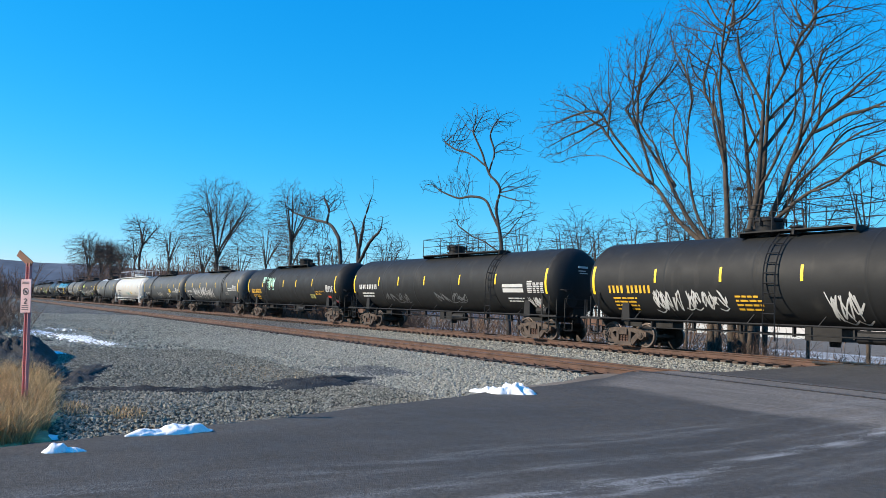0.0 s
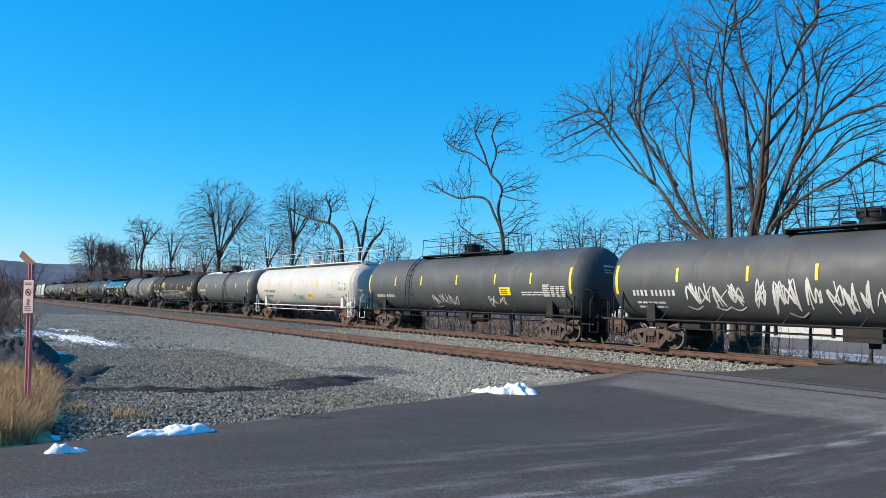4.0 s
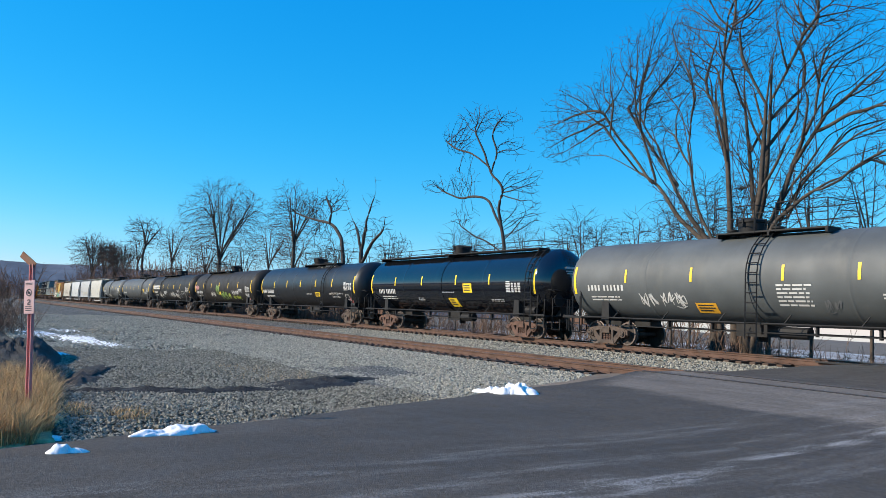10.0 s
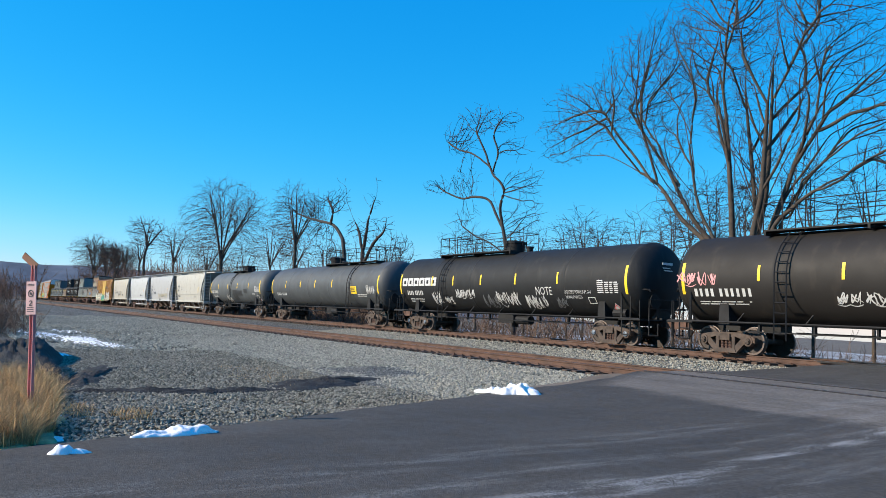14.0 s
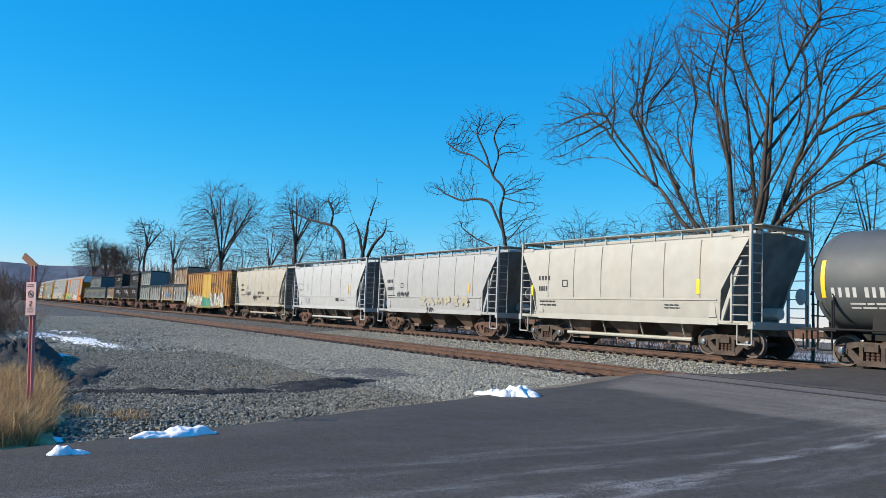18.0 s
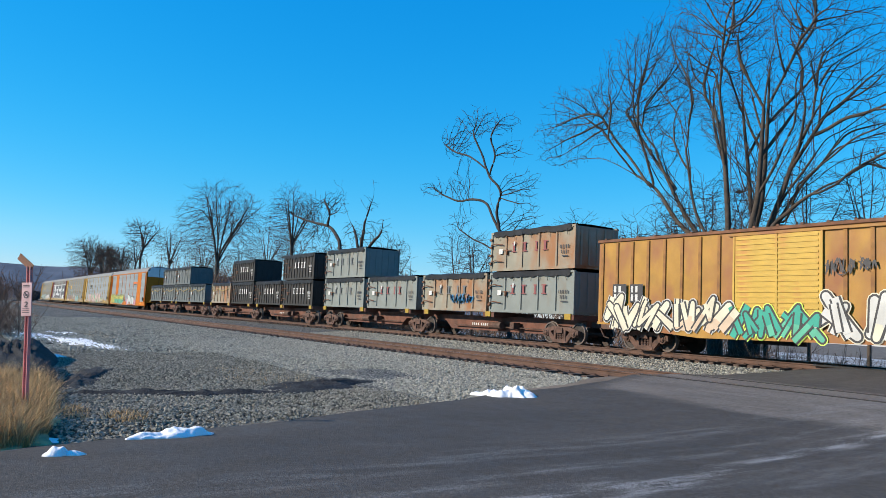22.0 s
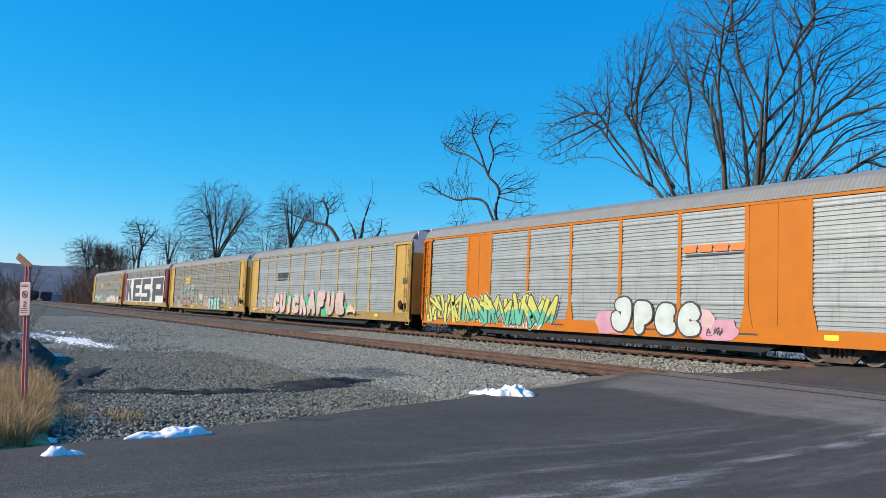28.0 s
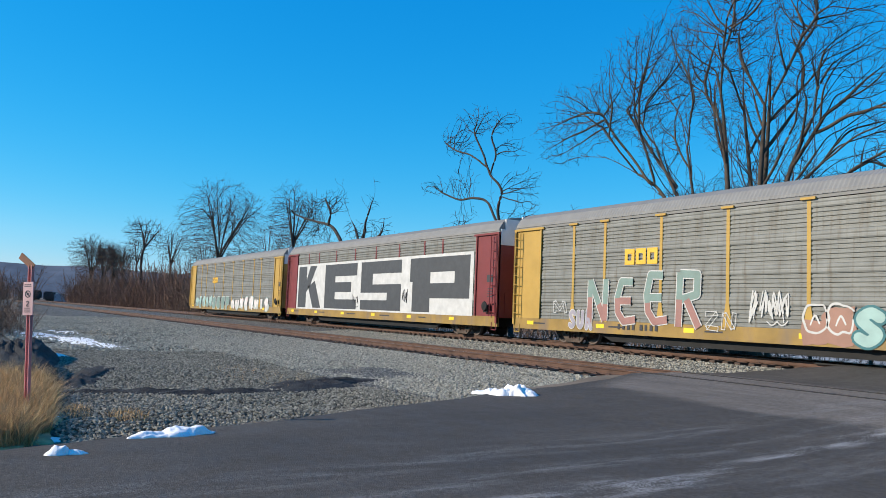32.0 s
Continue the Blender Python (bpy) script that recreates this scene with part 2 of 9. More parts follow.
def asphalt_material(name, base_colour):
    """Old asphalt: mottled grey, wheel marks along the road, pale worn apron before the rails, dried road salt."""
    m = empty_material(name)
    tex, ramp, mix, maths, finish, axis = node_tools(m)
    grain = tex("Noise", 75.0, Detail=3.0)
    coarse = tex("Noise", 16.0, Detail=6.0)
    base = mix(ramp(tex("Noise", 0.5, Detail=5.0), 0.3, 0.7), tuple(c * 0.85 for c in base_colour), tuple(c * 1.18 for c in base_colour))
    base = mix(ramp(tex("Noise", 1.0, (1.6, 0.16, 1), Detail=6.0), 0.5, 0.8, 0.0, 0.35), base, tuple(c * 1.7 for c in base_colour))
    base = mix(ramp(tex("Noise", 1.0, (0.9, 0.1, 1), Detail=4.0), 0.55, 0.75, 0.0, 0.45), base, tuple(c * 0.62 for c in base_colour))
    # the apron: from a ragged line across the road up to the rails
    wobble = maths("MULTIPLY", maths("SUBTRACT", tex("Noise", 0.9, Detail=6.0), 0.5), 1.5)
    start = maths("ADD", maths("ADD", axis(1), wobble), maths("MULTIPLY", axis(0), 0.10))
    side = maths("ADD", maths("ADD", axis(0), maths("MULTIPLY", axis(1), 0.55)), maths("MULTIPLY", wobble, 0.8))
    apron = maths("MULTIPLY", ramp(start, 10.2, 10.75), ramp(side, -6.3, -5.5))
    apron = maths("MULTIPLY", apron, ramp(axis(1), 17.4, 16.6))
    apron = maths("MULTIPLY", apron, ramp(tex("Noise", 1.0, (0.5, 1.6, 1), Detail=7.0), 0.28, 0.62, 0.45, 1.0))
    base = mix(apron, base, tuple(c * 3.0 for c in base_colour))
    base = mix(1.0, base, mix(ramp(grain, 0.3, 0.7), (0.6, 0.6, 0.6), (1.42, 1.42, 1.42)), "MULTIPLY")
    base = mix(1.0, base, mix(ramp(coarse, 0.35, 0.65), (0.76, 0.76, 0.76), (1.24, 1.24, 1.24)), "MULTIPLY")
    # cracks and scuffs across the road
    crack = ramp(maths("ABSOLUTE", maths("SUBTRACT", tex("Noise", 0.8, (1, 0.6, 1), Detail=7.0), 0.5)), 0.0, 0.006, 0.55, 0.0)
    base = mix(maths("MULTIPLY", crack, ramp(tex("Noise", 0.3), 0.45, 0.65)), base, tuple(c * 0.4 for c in base_colour))
    # dried road salt in thin bands along the road, caught on the coarse grain
    line = maths("ADD", maths("ADD", axis(0), maths("MULTIPLY", axis(1), 0.115)), maths("MULTIPLY", maths("SUBTRACT", tex("Noise", 0.35), 0.5), 0.8))
    speck = ramp(maths("ADD", maths("MULTIPLY", grain, 0.55), maths("MULTIPLY", tex("Noise", 1.0, (5.0, 0.8, 1), Detail=8.0), 0.6)), 0.57, 0.68)
    for middle, width, most in ((4.75, 0.42, 0.9), (5.55, 0.30, 0.32), (6.5, 0.5, 0.28), (3.9, 0.6, 0.25)):
        off = maths("ABSOLUTE", maths("ADD", line, middle))
        base = mix(maths("MULTIPLY", maths("MULTIPLY", ramp(off, width, 0.0), speck), most), base, (0.40, 0.39, 0.375))
    finish(base, ramp(tex("Noise", 3.0), 0.3, 0.7, 0.78, 0.95), maths("ADD", grain, maths("MULTIPLY", coarse, 0.6)), 0.7, 0.014)
    return m


ASPHALT = asphalt_material("asphalt", (0.055, 0.0462, 0.0375))


def step(a, b, v):
    t = min(1.0, max(0.0, (v - a) / (b - a)))
    return t * t * (3 - 2 * t)


def lerp_rows(rows, v):
    for (v0, a), (v1, b) in zip(rows[:-1], rows[1:]):
        if v <= v1:
            return a + (b - a) * max(0.0, (v - v0) / (v1 - v0))
    return rows[-1][1]


EDGE = ((-30, -9.0), (0.5, -9.0), (1.9, -9.55), (4.0, -10.3), (5.3, -11.0), (8.85, -12.4), (10.9, -12.75), (12.8, -13.3), (14.9, -14.5), (16.5, -14.6), (21.0, -13.4), (40, -13.0))
BED = ((-40, -0.64), (2, -0.62), (8.5, -0.62), (9.8, -0.56), (13.4, -0.59), (14.4, -0.5), (17.4, -0.5), (18.4, -0.49), (20.4, -0.38), (21.5, -0.275), (25.2, -0.275), (25.9, -0.3), (27.6, -0.95), (32, -1.2), (60, -1.5))


def road_edge(y):
    """x of the asphalt's edge, a little ragged."""
    return lerp_rows(EDGE, y) + 0.12 * noise.noise((0, y * 1.3, 3.1)) + 0.05 * noise.noise((0, y * 5.0, 1.0))


def road_z(y):
    return -0.5 + 0.222 * step(7.0, 14.5, y) + 0.26 * step(17.3, 22.0, y) - 0.9 * step(26, 45, y)


def level_y(x, y):
    """y as if the line never bent."""
    u = max(0.0, BEND_S - x)
    return y - (BEND_R - math.sqrt(max(1.0, BEND_R ** 2 - min(u, 700.0) ** 2)))


def bed_z(x, y):
    y0 = level_y(x, y)
    z = lerp_rows(BED, y0)
    if y0 < 13:
        z += 0.07 * noise.noise((x * 0.25, y * 0.3, 0.5)) + 0.035 * noise.noise((x * 0.9, y * 0.9, 2.5))
    return z


def ground_z(x, y):
    y0 = level_y(x, y)
    bed = bed_z(x, y) - 0.10 - 0.019 * max(0.0, y0 - 45) * step(30, 120, y0)
    w = step(-2.5, -0.3, x - road_edge(y))
    return bed * (1 - w) + (road_z(y) - 0.10 - 0.019 * max(0.0, y0 - 45)) * w


def spread(lo, hi, near, far, core):
    out, v = [], lo
    while v < hi:
        out.append(v)
        d = abs(v - core)
        v += near + (far - near) * min(1.0, d / 600.0) ** 1.4 if d > 30 else near
    return out + [hi]


def sheet(name, xs, ys, height, mat, label, category, keep=None):
    verts = [(x, y, height(x, y)) for x in xs for y in ys]
    w = len(ys)
    faces = [(i * w + j, (i + 1) * w + j, (i + 1) * w + j + 1, i * w + j + 1) for i in range(len(xs) - 1) for j in range(w - 1) if keep is None or keep(xs[i], ys[j])]
    return tagged(new(name, flat_data(name, verts, faces, mat, True)), label, category, kind="structure")


sheet("ground", spread(-4200, 1500, 0.9, 150, -15.0), spread(-900, 4200, 0.7, 150, 12.0), ground_z, EARTH, "brown winter earth falling away into a valley", "ground")


def track_sheet(name, rows, mat, label, x_end):
    """A strip that follows the line; rows: level y values."""
    stations, s = [], -640.0
    while s < -20:
        stations.append(s)
        s += 20 if s < -260 else 4 if s < -80 else 1.0
    verts, faces, w = [], [], len(rows)
    for s in stations + [None]:
        for y in rows:
            if s is None:
                x, yy = (x_end(y) if x_end else -14.0), y
            else:
                x, yy, _ = line_at(s, y)
            verts.append((x, yy, bed_z(x, yy) - (0.12 if y == rows[0] else 0)))
    for i in range(len(stations)):
        faces += [(i * w + j, (i + 1) * w + j, (i + 1) * w + j + 1, i * w + j + 1) for j in range(w - 1)]
    return tagged(new(name, flat_data(name, verts, faces, mat, True)), label, "track ballast", kind="structure")


ballast_rows = [7.6 + 0.3 * k for k in range(70)]
track_sheet("ballast", ballast_rows, BALLAST, "pale grey crushed stone ballast sloping to the tracks", lambda y: road_edge(y) + 0.25)
yard_xs = [-60 + 0.5 * k for k in range(104)]
yard_ys = [0.4 + 0.4 * k for k in range(21)]
sheet("gravel_yard", yard_xs, yard_ys, lambda x, y: bed_z(x, y) - 0.02 - 0.2 * step(-0.4, 0.3, x - road_edge(y)), YARD, "dark gravel and soil beside the asphalt", "gravel")

road_rows = [-30 + 0.4 * k for k in range(176)]
road_verts, road_faces = [], []
for y in road_rows:
    e = road_edge(y)
    for k in range(11):
        x = e - 0.06 if k == 0 else e + (34 - e) * ((k - 1) / 9) ** 1.8
        road_verts.append((x, y, road_z(y) - (0.16 if k == 0 else 0.012 if k == 1 else 0)))
for i in range(len(road_rows) - 1):
    for k in range(10):
        a = i * 11 + k
        road_faces.append((a, a + 1, a + 12, a + 11))
road = new("road", flat_data("road", road_verts, road_faces, ASPHALT))
tagged(road, "dark grey asphalt road leading over the tracks", "road", kind="structure")


# ---- tracks ----
RUST = material("rail_rust", (0.1, 0.054, 0.037), 0.8, metal=0.1, vary=0.3, scale=2.0, fine=40, bump=0.3)
RAILTOP = material("rail_top", (0.055, 0.05, 0.048), 0.35, metal=0.7, vary=0.2)
TIE = material("tie_wood", (0.075, 0.048, 0.034), 0.9, vary=0.4, scale=4, fine=30, bump=0.6, stain=0.2, stain_colour=(0.16, 0.13, 0.1))


def rail_data(y, z, s0, s1):
    outline = ((-0.075, -0.18), (0.075, -0.18), (0.075, -0.165), (0.012, -0.14), (0.012, -0.05), (0.037, -0.038), (0.037, -0.004), (0.03, 0), (-0.03, 0), (-0.037, -0.004), (-0.037, -0.038), (-0.012, -0.05), (-0.012, -0.14), (-0.075, -0.165))
    verts, faces, n = [], [], len(outline)
    s, stations = s0, []
    while s < s1:
        stations.append(s)
        s += 8.0 if s < BEND_S + 8 else 20.0
    stations.append(s1)
    for s in stations:
        x, yy, h = line_at(s, y)
        for a, b in outline:
            verts.append((x - a * math.sin(h), yy + a * math.cos(h), z + b))
    for i in range(len(stations) - 1):
        for k in range(n):
            faces.append((i * n + k, i * n + (k + 1) % n, (i + 1) * n + (k + 1) % n, (i + 1) * n + k))
    data = flat_data("rail", verts, faces, RUST)
    data.materials.append(RAILTOP)
    for i, p in enumerate(data.polygons):
        if i % n in (6, 7, 8):
            p.material_index = 1
    return data


track_far = tagged(new("track_far"), "rusty brown rails on wooden ties in grey ballast", "railway track", kind="structure")
track_near = tagged(new("track_near"), "rusty brown rails on wooden ties, sunk into the asphalt", "railway track", kind="structure")
for thing, y, z in ((track_far, FAR_Y, 0.0), (track_near, NEAR_Y, NEAR_Z)):
    for side in (-0.755, 0.755):
        part("rail", rail_data(y + side, z, -640, 60), thing)

# ---- paints for the train ----
def paint(name, colour, rough=0.55, **more):
    settings = dict(vary=0.12, scale=2.0, fine=50.0, bump=0.05, rough_vary=0.05)
    settings.update(more)
    return material(name, colour, rough, **settings)


MARK = {name: paint("marking_" + name, colour) for name, colour in dict(
    white=(0.54, 0.54, 0.525), amber=(0.75, 0.42, 0.03), yellow=(0.85, 0.58, 0.02), ink=(0.03, 0.03, 0.035), grey=(0.12, 0.125, 0.13),
    mint=(0.45, 0.8, 0.6), khaki=(0.45, 0.42, 0.12), oldgold=(0.40, 0.36, 0.25), cream=(0.6, 0.56, 0.43), redpaint=(0.6, 0.05, 0.03), red=(0.62, 0.06, 0.06), teal=(0.04, 0.3, 0.33),
    panelwhite=(0.72, 0.72, 0.7), lime=(0.6, 0.85, 0.12), olive=(0.38, 0.45, 0.06), skyblue=(0.12, 0.4, 0.65), pink=(0.65, 0.3, 0.3),
    moss=(0.2, 0.32, 0.08), orange=(0.75, 0.38, 0.03), orange2=(0.7, 0.16, 0.02), soot=(0.028, 0.03, 0.032), ash=(0.33, 0.32, 0.3), ash2=(0.4, 0.41, 0.43),
    tan=(0.55, 0.42, 0.3), brown=(0.08, 0.04, 0.02), teal2=(0.02, 0.3, 0.22), paleblue=(0.55, 0.66, 0.64), lemon=(0.48, 0.47, 0.09), jade=(0.08, 0.38, 0.25),
    rose=(0.52, 0.36, 0.34), whitepink=(0.66, 0.58, 0.57), terracotta=(0.3, 0.16, 0.115), teal3=(0.35, 0.6, 0.58), pink2=(0.5, 0.24, 0.32),
    charcoal=(0.05, 0.053, 0.058), green=(0.02, 0.40, 0.17), seafoam=(0.29, 0.44, 0.41), deepteal=(0.02, 0.13, 0.15), faded_teal=(0.17, 0.25, 0.225), faded_red=(0.3, 0.15, 0.13), chrome=(0.47, 0.52, 0.5), umber=(0.11, 0.05, 0.035), faded_white=(0.5, 0.5, 0.48), stone=(0.4, 0.33, 0.26), mauve=(0.3, 0.28, 0.33), blueink=(0.03, 0.2, 0.42)).items()}
BLACK_TANK = paint("tank_black", (0.016, 0.017, 0.018), 0.62, spec=0.25, vary=0.12, scale=0.8, fine=35, stain=0.12, stain_colour=(0.04, 0.038, 0.035), stain_scale=(2.2, 2.2, 0.5))
BROWN_TANK = paint("tank_brown_black", (0.021, 0.019, 0.0175), 0.62, spec=0.25, vary=0.12, scale=0.8, stain=0.15, stain_colour=(0.045, 0.037, 0.03), stain_scale=(2.2, 2.2, 0.5))
GREY_TANK = paint("tank_grey", (0.078, 0.088, 0.093), 0.62, vary=0.18, scale=0.7, stain=0.15, stain_colour=(0.10, 0.105, 0.10), stain_scale=(2.2, 2.2, 0.5))
SLATE_TANK = paint("tank_slate", (0.054, 0.061, 0.066), 0.62, vary=0.18, scale=0.7, stain=0.15, stain_colour=(0.09, 0.09, 0.085), stain_scale=(2.2, 2.2, 0.5))
GLOSS_TANK = paint("tank_gloss_black", (0.006, 0.0075, 0.011), 0.1, vary=0.15, scale=0.8, spec=1.0, rough_vary=0.03, bump=0.0)
SATIN_TANK = paint("tank_satin_black", (0.011, 0.0125, 0.015), 0.42, vary=0.15, scale=0.8, spec=0.45, rough_vary=0.03)
WHITE_TANK = paint("tank_white", (0.50, 0.488, 0.455), 0.45, vary=0.06, scale=0.8, stain=0.18, stain_colour=(0.5, 0.43, 0.33), stain_scale=(2.0, 2.0, 0.4))
FRAME_BLACK = paint("frame_black", (0.015, 0.015, 0.016), 0.65, vary=0.3, spec=0.25)
TRUCK_IRON = paint("truck_iron", (0.07, 0.05, 0.039), 0.8, vary=0.4, scale=4, stain=0.3, stain_colour=(0.11, 0.06, 0.037))
TRUCK_RUST = paint("truck_rust", (0.105, 0.056, 0.04), 0.85, vary=0.4, scale=4, stain=0.3, stain_colour=(0.07, 0.05, 0.04))
WHEEL_IRON = paint("wheel_iron", (0.045, 0.034, 0.029), 0.75, vary=0.35, scale=5)
WHEEL_TREAD = paint("wheel_tread", (0.13, 0.1, 0.085), 0.5, metal=0.3, vary=0.15)
CAP_BLUE = paint("bearing_cap", (0.16, 0.2, 0.25), 0.5, metal=0.3, vary=0.3)
SNOW_CAP = paint("snow_cap", (0.82, 0.84, 0.88), 0.7, vary=0.05, bump=0.3)

movers, wheels_front, wheels_rear = [], [], []


def thing_at(name, s, reach, label, category, group=""):
    """The Empty of a car or of its load; s: its middle when the clip starts; reach: half the distance of its trucks."""
    ob = tagged(new(name), label, category, group)
    movers.append((ob, s, reach))
    return ob


# ---- trucks, shared by all cars ----
def side_frame_data(mat):
    bm = bmesh.new()
    prism(bm, [(-1.14, 0.40), (-1.14, 0.58), (-0.86, 0.66), (-0.45, 0.73), (0.45, 0.73), (0.86, 0.66), (1.14, 0.58), (1.14, 0.40), (0.80, 0.46), (0.42, 0.58), (-0.42, 0.58), (-0.80, 0.46)], -0.07, 0.07)
    for m in (-1, 1):
        prism(bm, [(m * 0.84, 0.46), (m * 0.62, 0.52), (m * 0.30, 0.22), (m * 0.30, 0.06), (m * 0.44, 0.06)][::m], -0.066, 0.066)
        prism(bm, [(m * 0.38, 0.2), (m * 0.26, 0.2), (m * 0.26, 0.6), (m * 0.38, 0.6)][::-m], -0.08, 0.08)
        lathe(bm, [(-0.09, 0), (-0.09, 0.17), (0.09, 0.17), (0.09, 0)], "y", 14, (m * 0.889, 0, 0.457))
    prism(bm, [(-0.44, 0.05), (0.44, 0.05), (0.38, 0.2), (-0.38, 0.2)], -0.09, 0.09)
    return bm_data("side_frame", bm, mat, True)


def springs_data(mat):
    bm = bmesh.new()
    for k in (0,):
        lathe(bm, [(0.19, 0.03), (0.19, 0.07), (0.24, 0.05), (0.28, 0.07), (0.33, 0.05), (0.37, 0.07), (0.42, 0.05), (0.47, 0.07), (0.50, 0.03)], "z", 8, (k, 0, 0))
    return bm_data("spring", bm, mat, True)


def wheelset_data(rim):
    bm = bmesh.new()
    lathe(bm, [(-1.1, 0), (-1.1, 0.08), (1.1, 0.08), (1.1, 0)], "y", 10)
    for m in (-1, 1):
        lathe(bm, [(m * 0.70, 0.0), (m * 0.70, 0.485), (m * 0.728, 0.482), (m * 0.735, 0.46), (m * 0.83, 0.45), (m * 0.83, 0.39), (m * 0.79, 0.37), (m * 0.77, 0.2), (m * 0.83, 0.14), (m * 0.83, 0)], "y", 28)
        lathe(bm, [(m * 1.06, 0.0), (m * 1.06, 0.105), (m * 1.13, 0.10), (m * 1.15, 0.05), (m * 1.15, 0)], "y", 12)
        for k in range(3):
            a = 2.1 * k
            lathe(bm, [(m * 1.12, 0), (m * 1.12, 0.022), (m * 1.165, 0.022), (m * 1.165, 0)], "y", 6, (0.06 * math.cos(a), 0, 0.06 * math.sin(a)))
    data = bm_data("wheelset", bm, WHEEL_IRON, True)
    data.materials.append(WHEEL_TREAD)
    data.materials.append(rim)
    for p in data.polygons:
        r = math.hypot(p.center.x, p.center.z)
        if 0.4 < r and abs(p.center.y) > 0.72:
            p.material_index = 1
        elif abs(p.center.y) > 1.05:
            p.material_index = 2
    return data


def bolster_data(mat):
    bm = bmesh.new()
    box(bm, -0.2, 0.2, -1.12, 1.12, 0.46, 0.68)
    lathe(bm, [(0.66, 0), (0.66, 0.3), (0.78, 0.3), (0.78, 0)], "z", 12)
    for m in (-1, 1):
        box(bm, m * 0.42 - 0.05, m * 0.42 + 0.05, -0.9, 0.9, 0.3, 0.42)
    return bm_data("truck", bm, mat)


TRUCK_KIT = {}
for kit, iron, cap in (("iron", TRUCK_IRON, TRUCK_IRON), ("rust", TRUCK_RUST, TRUCK_RUST), ("blue", TRUCK_IRON, CAP_BLUE)):
    TRUCK_KIT[kit] = (bolster_data(iron), side_frame_data(iron), springs_data(TRUCK_RUST), wheelset_data(cap))


def truck(parent, x, kit="iron"):
    bolster, side, springs, wheels = TRUCK_KIT[kit]
    t = part("truck", bolster, parent, pose(x, 0, 0))
    for y in (-1.0, 1.0):
        part("side_frame", side, t, pose(0, y, 0))
        for u in (-0.15, 0, 0.15):
            part("spring", springs, t, pose(u, y, 0))
    for u, group in ((-0.889, wheels_rear), (0.889, wheels_front)):
        group.append(part("wheelset", wheels, t, pose(u, 0, 0.457)))
    return t


def coupler_data(reach):
    bm = bmesh.new()
    box(bm, 0, reach - 0.25, -0.14, 0.14, 0.74, 0.98)
    box(bm, reach - 0.3, reach + 0.0, -0.2, 0.2, 0.72, 1.02)
    box(bm, reach - 0.02, reach + 0.16, -0.2, 0.02, 0.76, 0.98)
    bar_path(bm, [(reach - 0.3, -0.3, 0.75), (reach - 0.05, -0.3, 0.4), (reach + 0.14, -0.24, 0.36)], 0.025)
    return bm_data("coupler", bm, TRUCK_RUST)


COUPLERS = {}


def couplers(parent, half, start):
    """Couplers at both ends; start: where the sill ends."""
    key = round(half - start, 2)
    if key not in COUPLERS:
        COUPLERS[key] = coupler_data(key)
    part("coupler", COUPLERS[key], parent, pose(start, 0, 0))
    part("coupler", COUPLERS[key], parent, pose(-start, 0, 0, 0, 0, 180))


# ---- markings and graffiti, laid on a surface ----
def flat_side(y):
    return lambda x, z, off: (x, -y - off, z)


def hopper_side(x, z, off):
    rows = ((1.15, 1.532), (1.3, 1.545), (2.2, 1.605), (3.0, 1.615), (3.85, 1.565), (9, 1.5))
    for (z0, a), (z1, b) in zip(rows[:-1], rows[1:]):
        if z < z1:
            return (x, -off - a - (b - a) * max(0.0, (z - z0) / (z1 - z0)), z)


def tank_side(r, zc):
    return lambda x, z, off: (x, -math.sqrt(max(0.0, (r + off) ** 2 - (z - zc) ** 2)), z)


def rect(x0, x1, z0, z1, cuts=None):
    n = cuts or max(1, int(abs(z1 - z0) / 0.16))
    return [[(x0, z0 + (z1 - z0) * k / n), (x1, z0 + (z1 - z0) * k / n), (x1, z0 + (z1 - z0) * (k + 1) / n), (x0, z0 + (z1 - z0) * (k + 1) / n)] for k in range(n)]


def stroke(points, width):
    """A ribbon of quads along a curve through the points."""
    out, dense = [], []
    n = len(points)
    for i in range(n - 1):
        p0, p1, p2, p3 = points[max(0, i - 1)], points[i], points[i + 1], points[min(n - 1, i + 2)]
        for k in range(5):
            t = k / 5
            dense.append(tuple(0.5 * (2 * b + (c - a) * t + (2 * a - 5 * b + 4 * c - d) * t * t + (3 * b - a - 3 * c + d) * t ** 3) for a, b, c, d in zip(p0, p1, p2, p3)))
    dense.append(points[-1])
    side = []
    for i, p in enumerate(dense):
        a, b = dense[max(0, i - 1)], dense[min(len(dense) - 1, i + 1)]
        d = math.hypot(b[0] - a[0], b[1] - a[1]) or 1
        w = width * (0.75 + 0.5 * math.sin(3.1 * i / len(dense))) / 2
        side.append(((p[0] - (b[1] - a[1]) / d * w, p[1] + (b[0] - a[0]) / d * w), (p[0] + (b[1] - a[1]) / d * w, p[1] - (b[0] - a[0]) / d * w)))
    for (a, b), (c, d) in zip(side[:-1], side[1:]):
        out.append([a, b, d, c])
    return out


def laid(name, polys, colour, parent, surf, off, label="", rise=0.0):
    verts, faces = [], []
    for k, p in enumerate(polys):
        faces.append(tuple(range(len(verts), len(verts) + len(p))))
        verts += [surf(x, z, off + rise * k) for x, z in p]
    mat = MARK[colour] if isinstance(colour, str) else colour
    ob = part(name, flat_data(name, verts, faces, mat), parent, None, label)
    if name in ("small_print", "marking"):
        ob["kind"] = "stuff"
    return ob


GLYPHS = {}


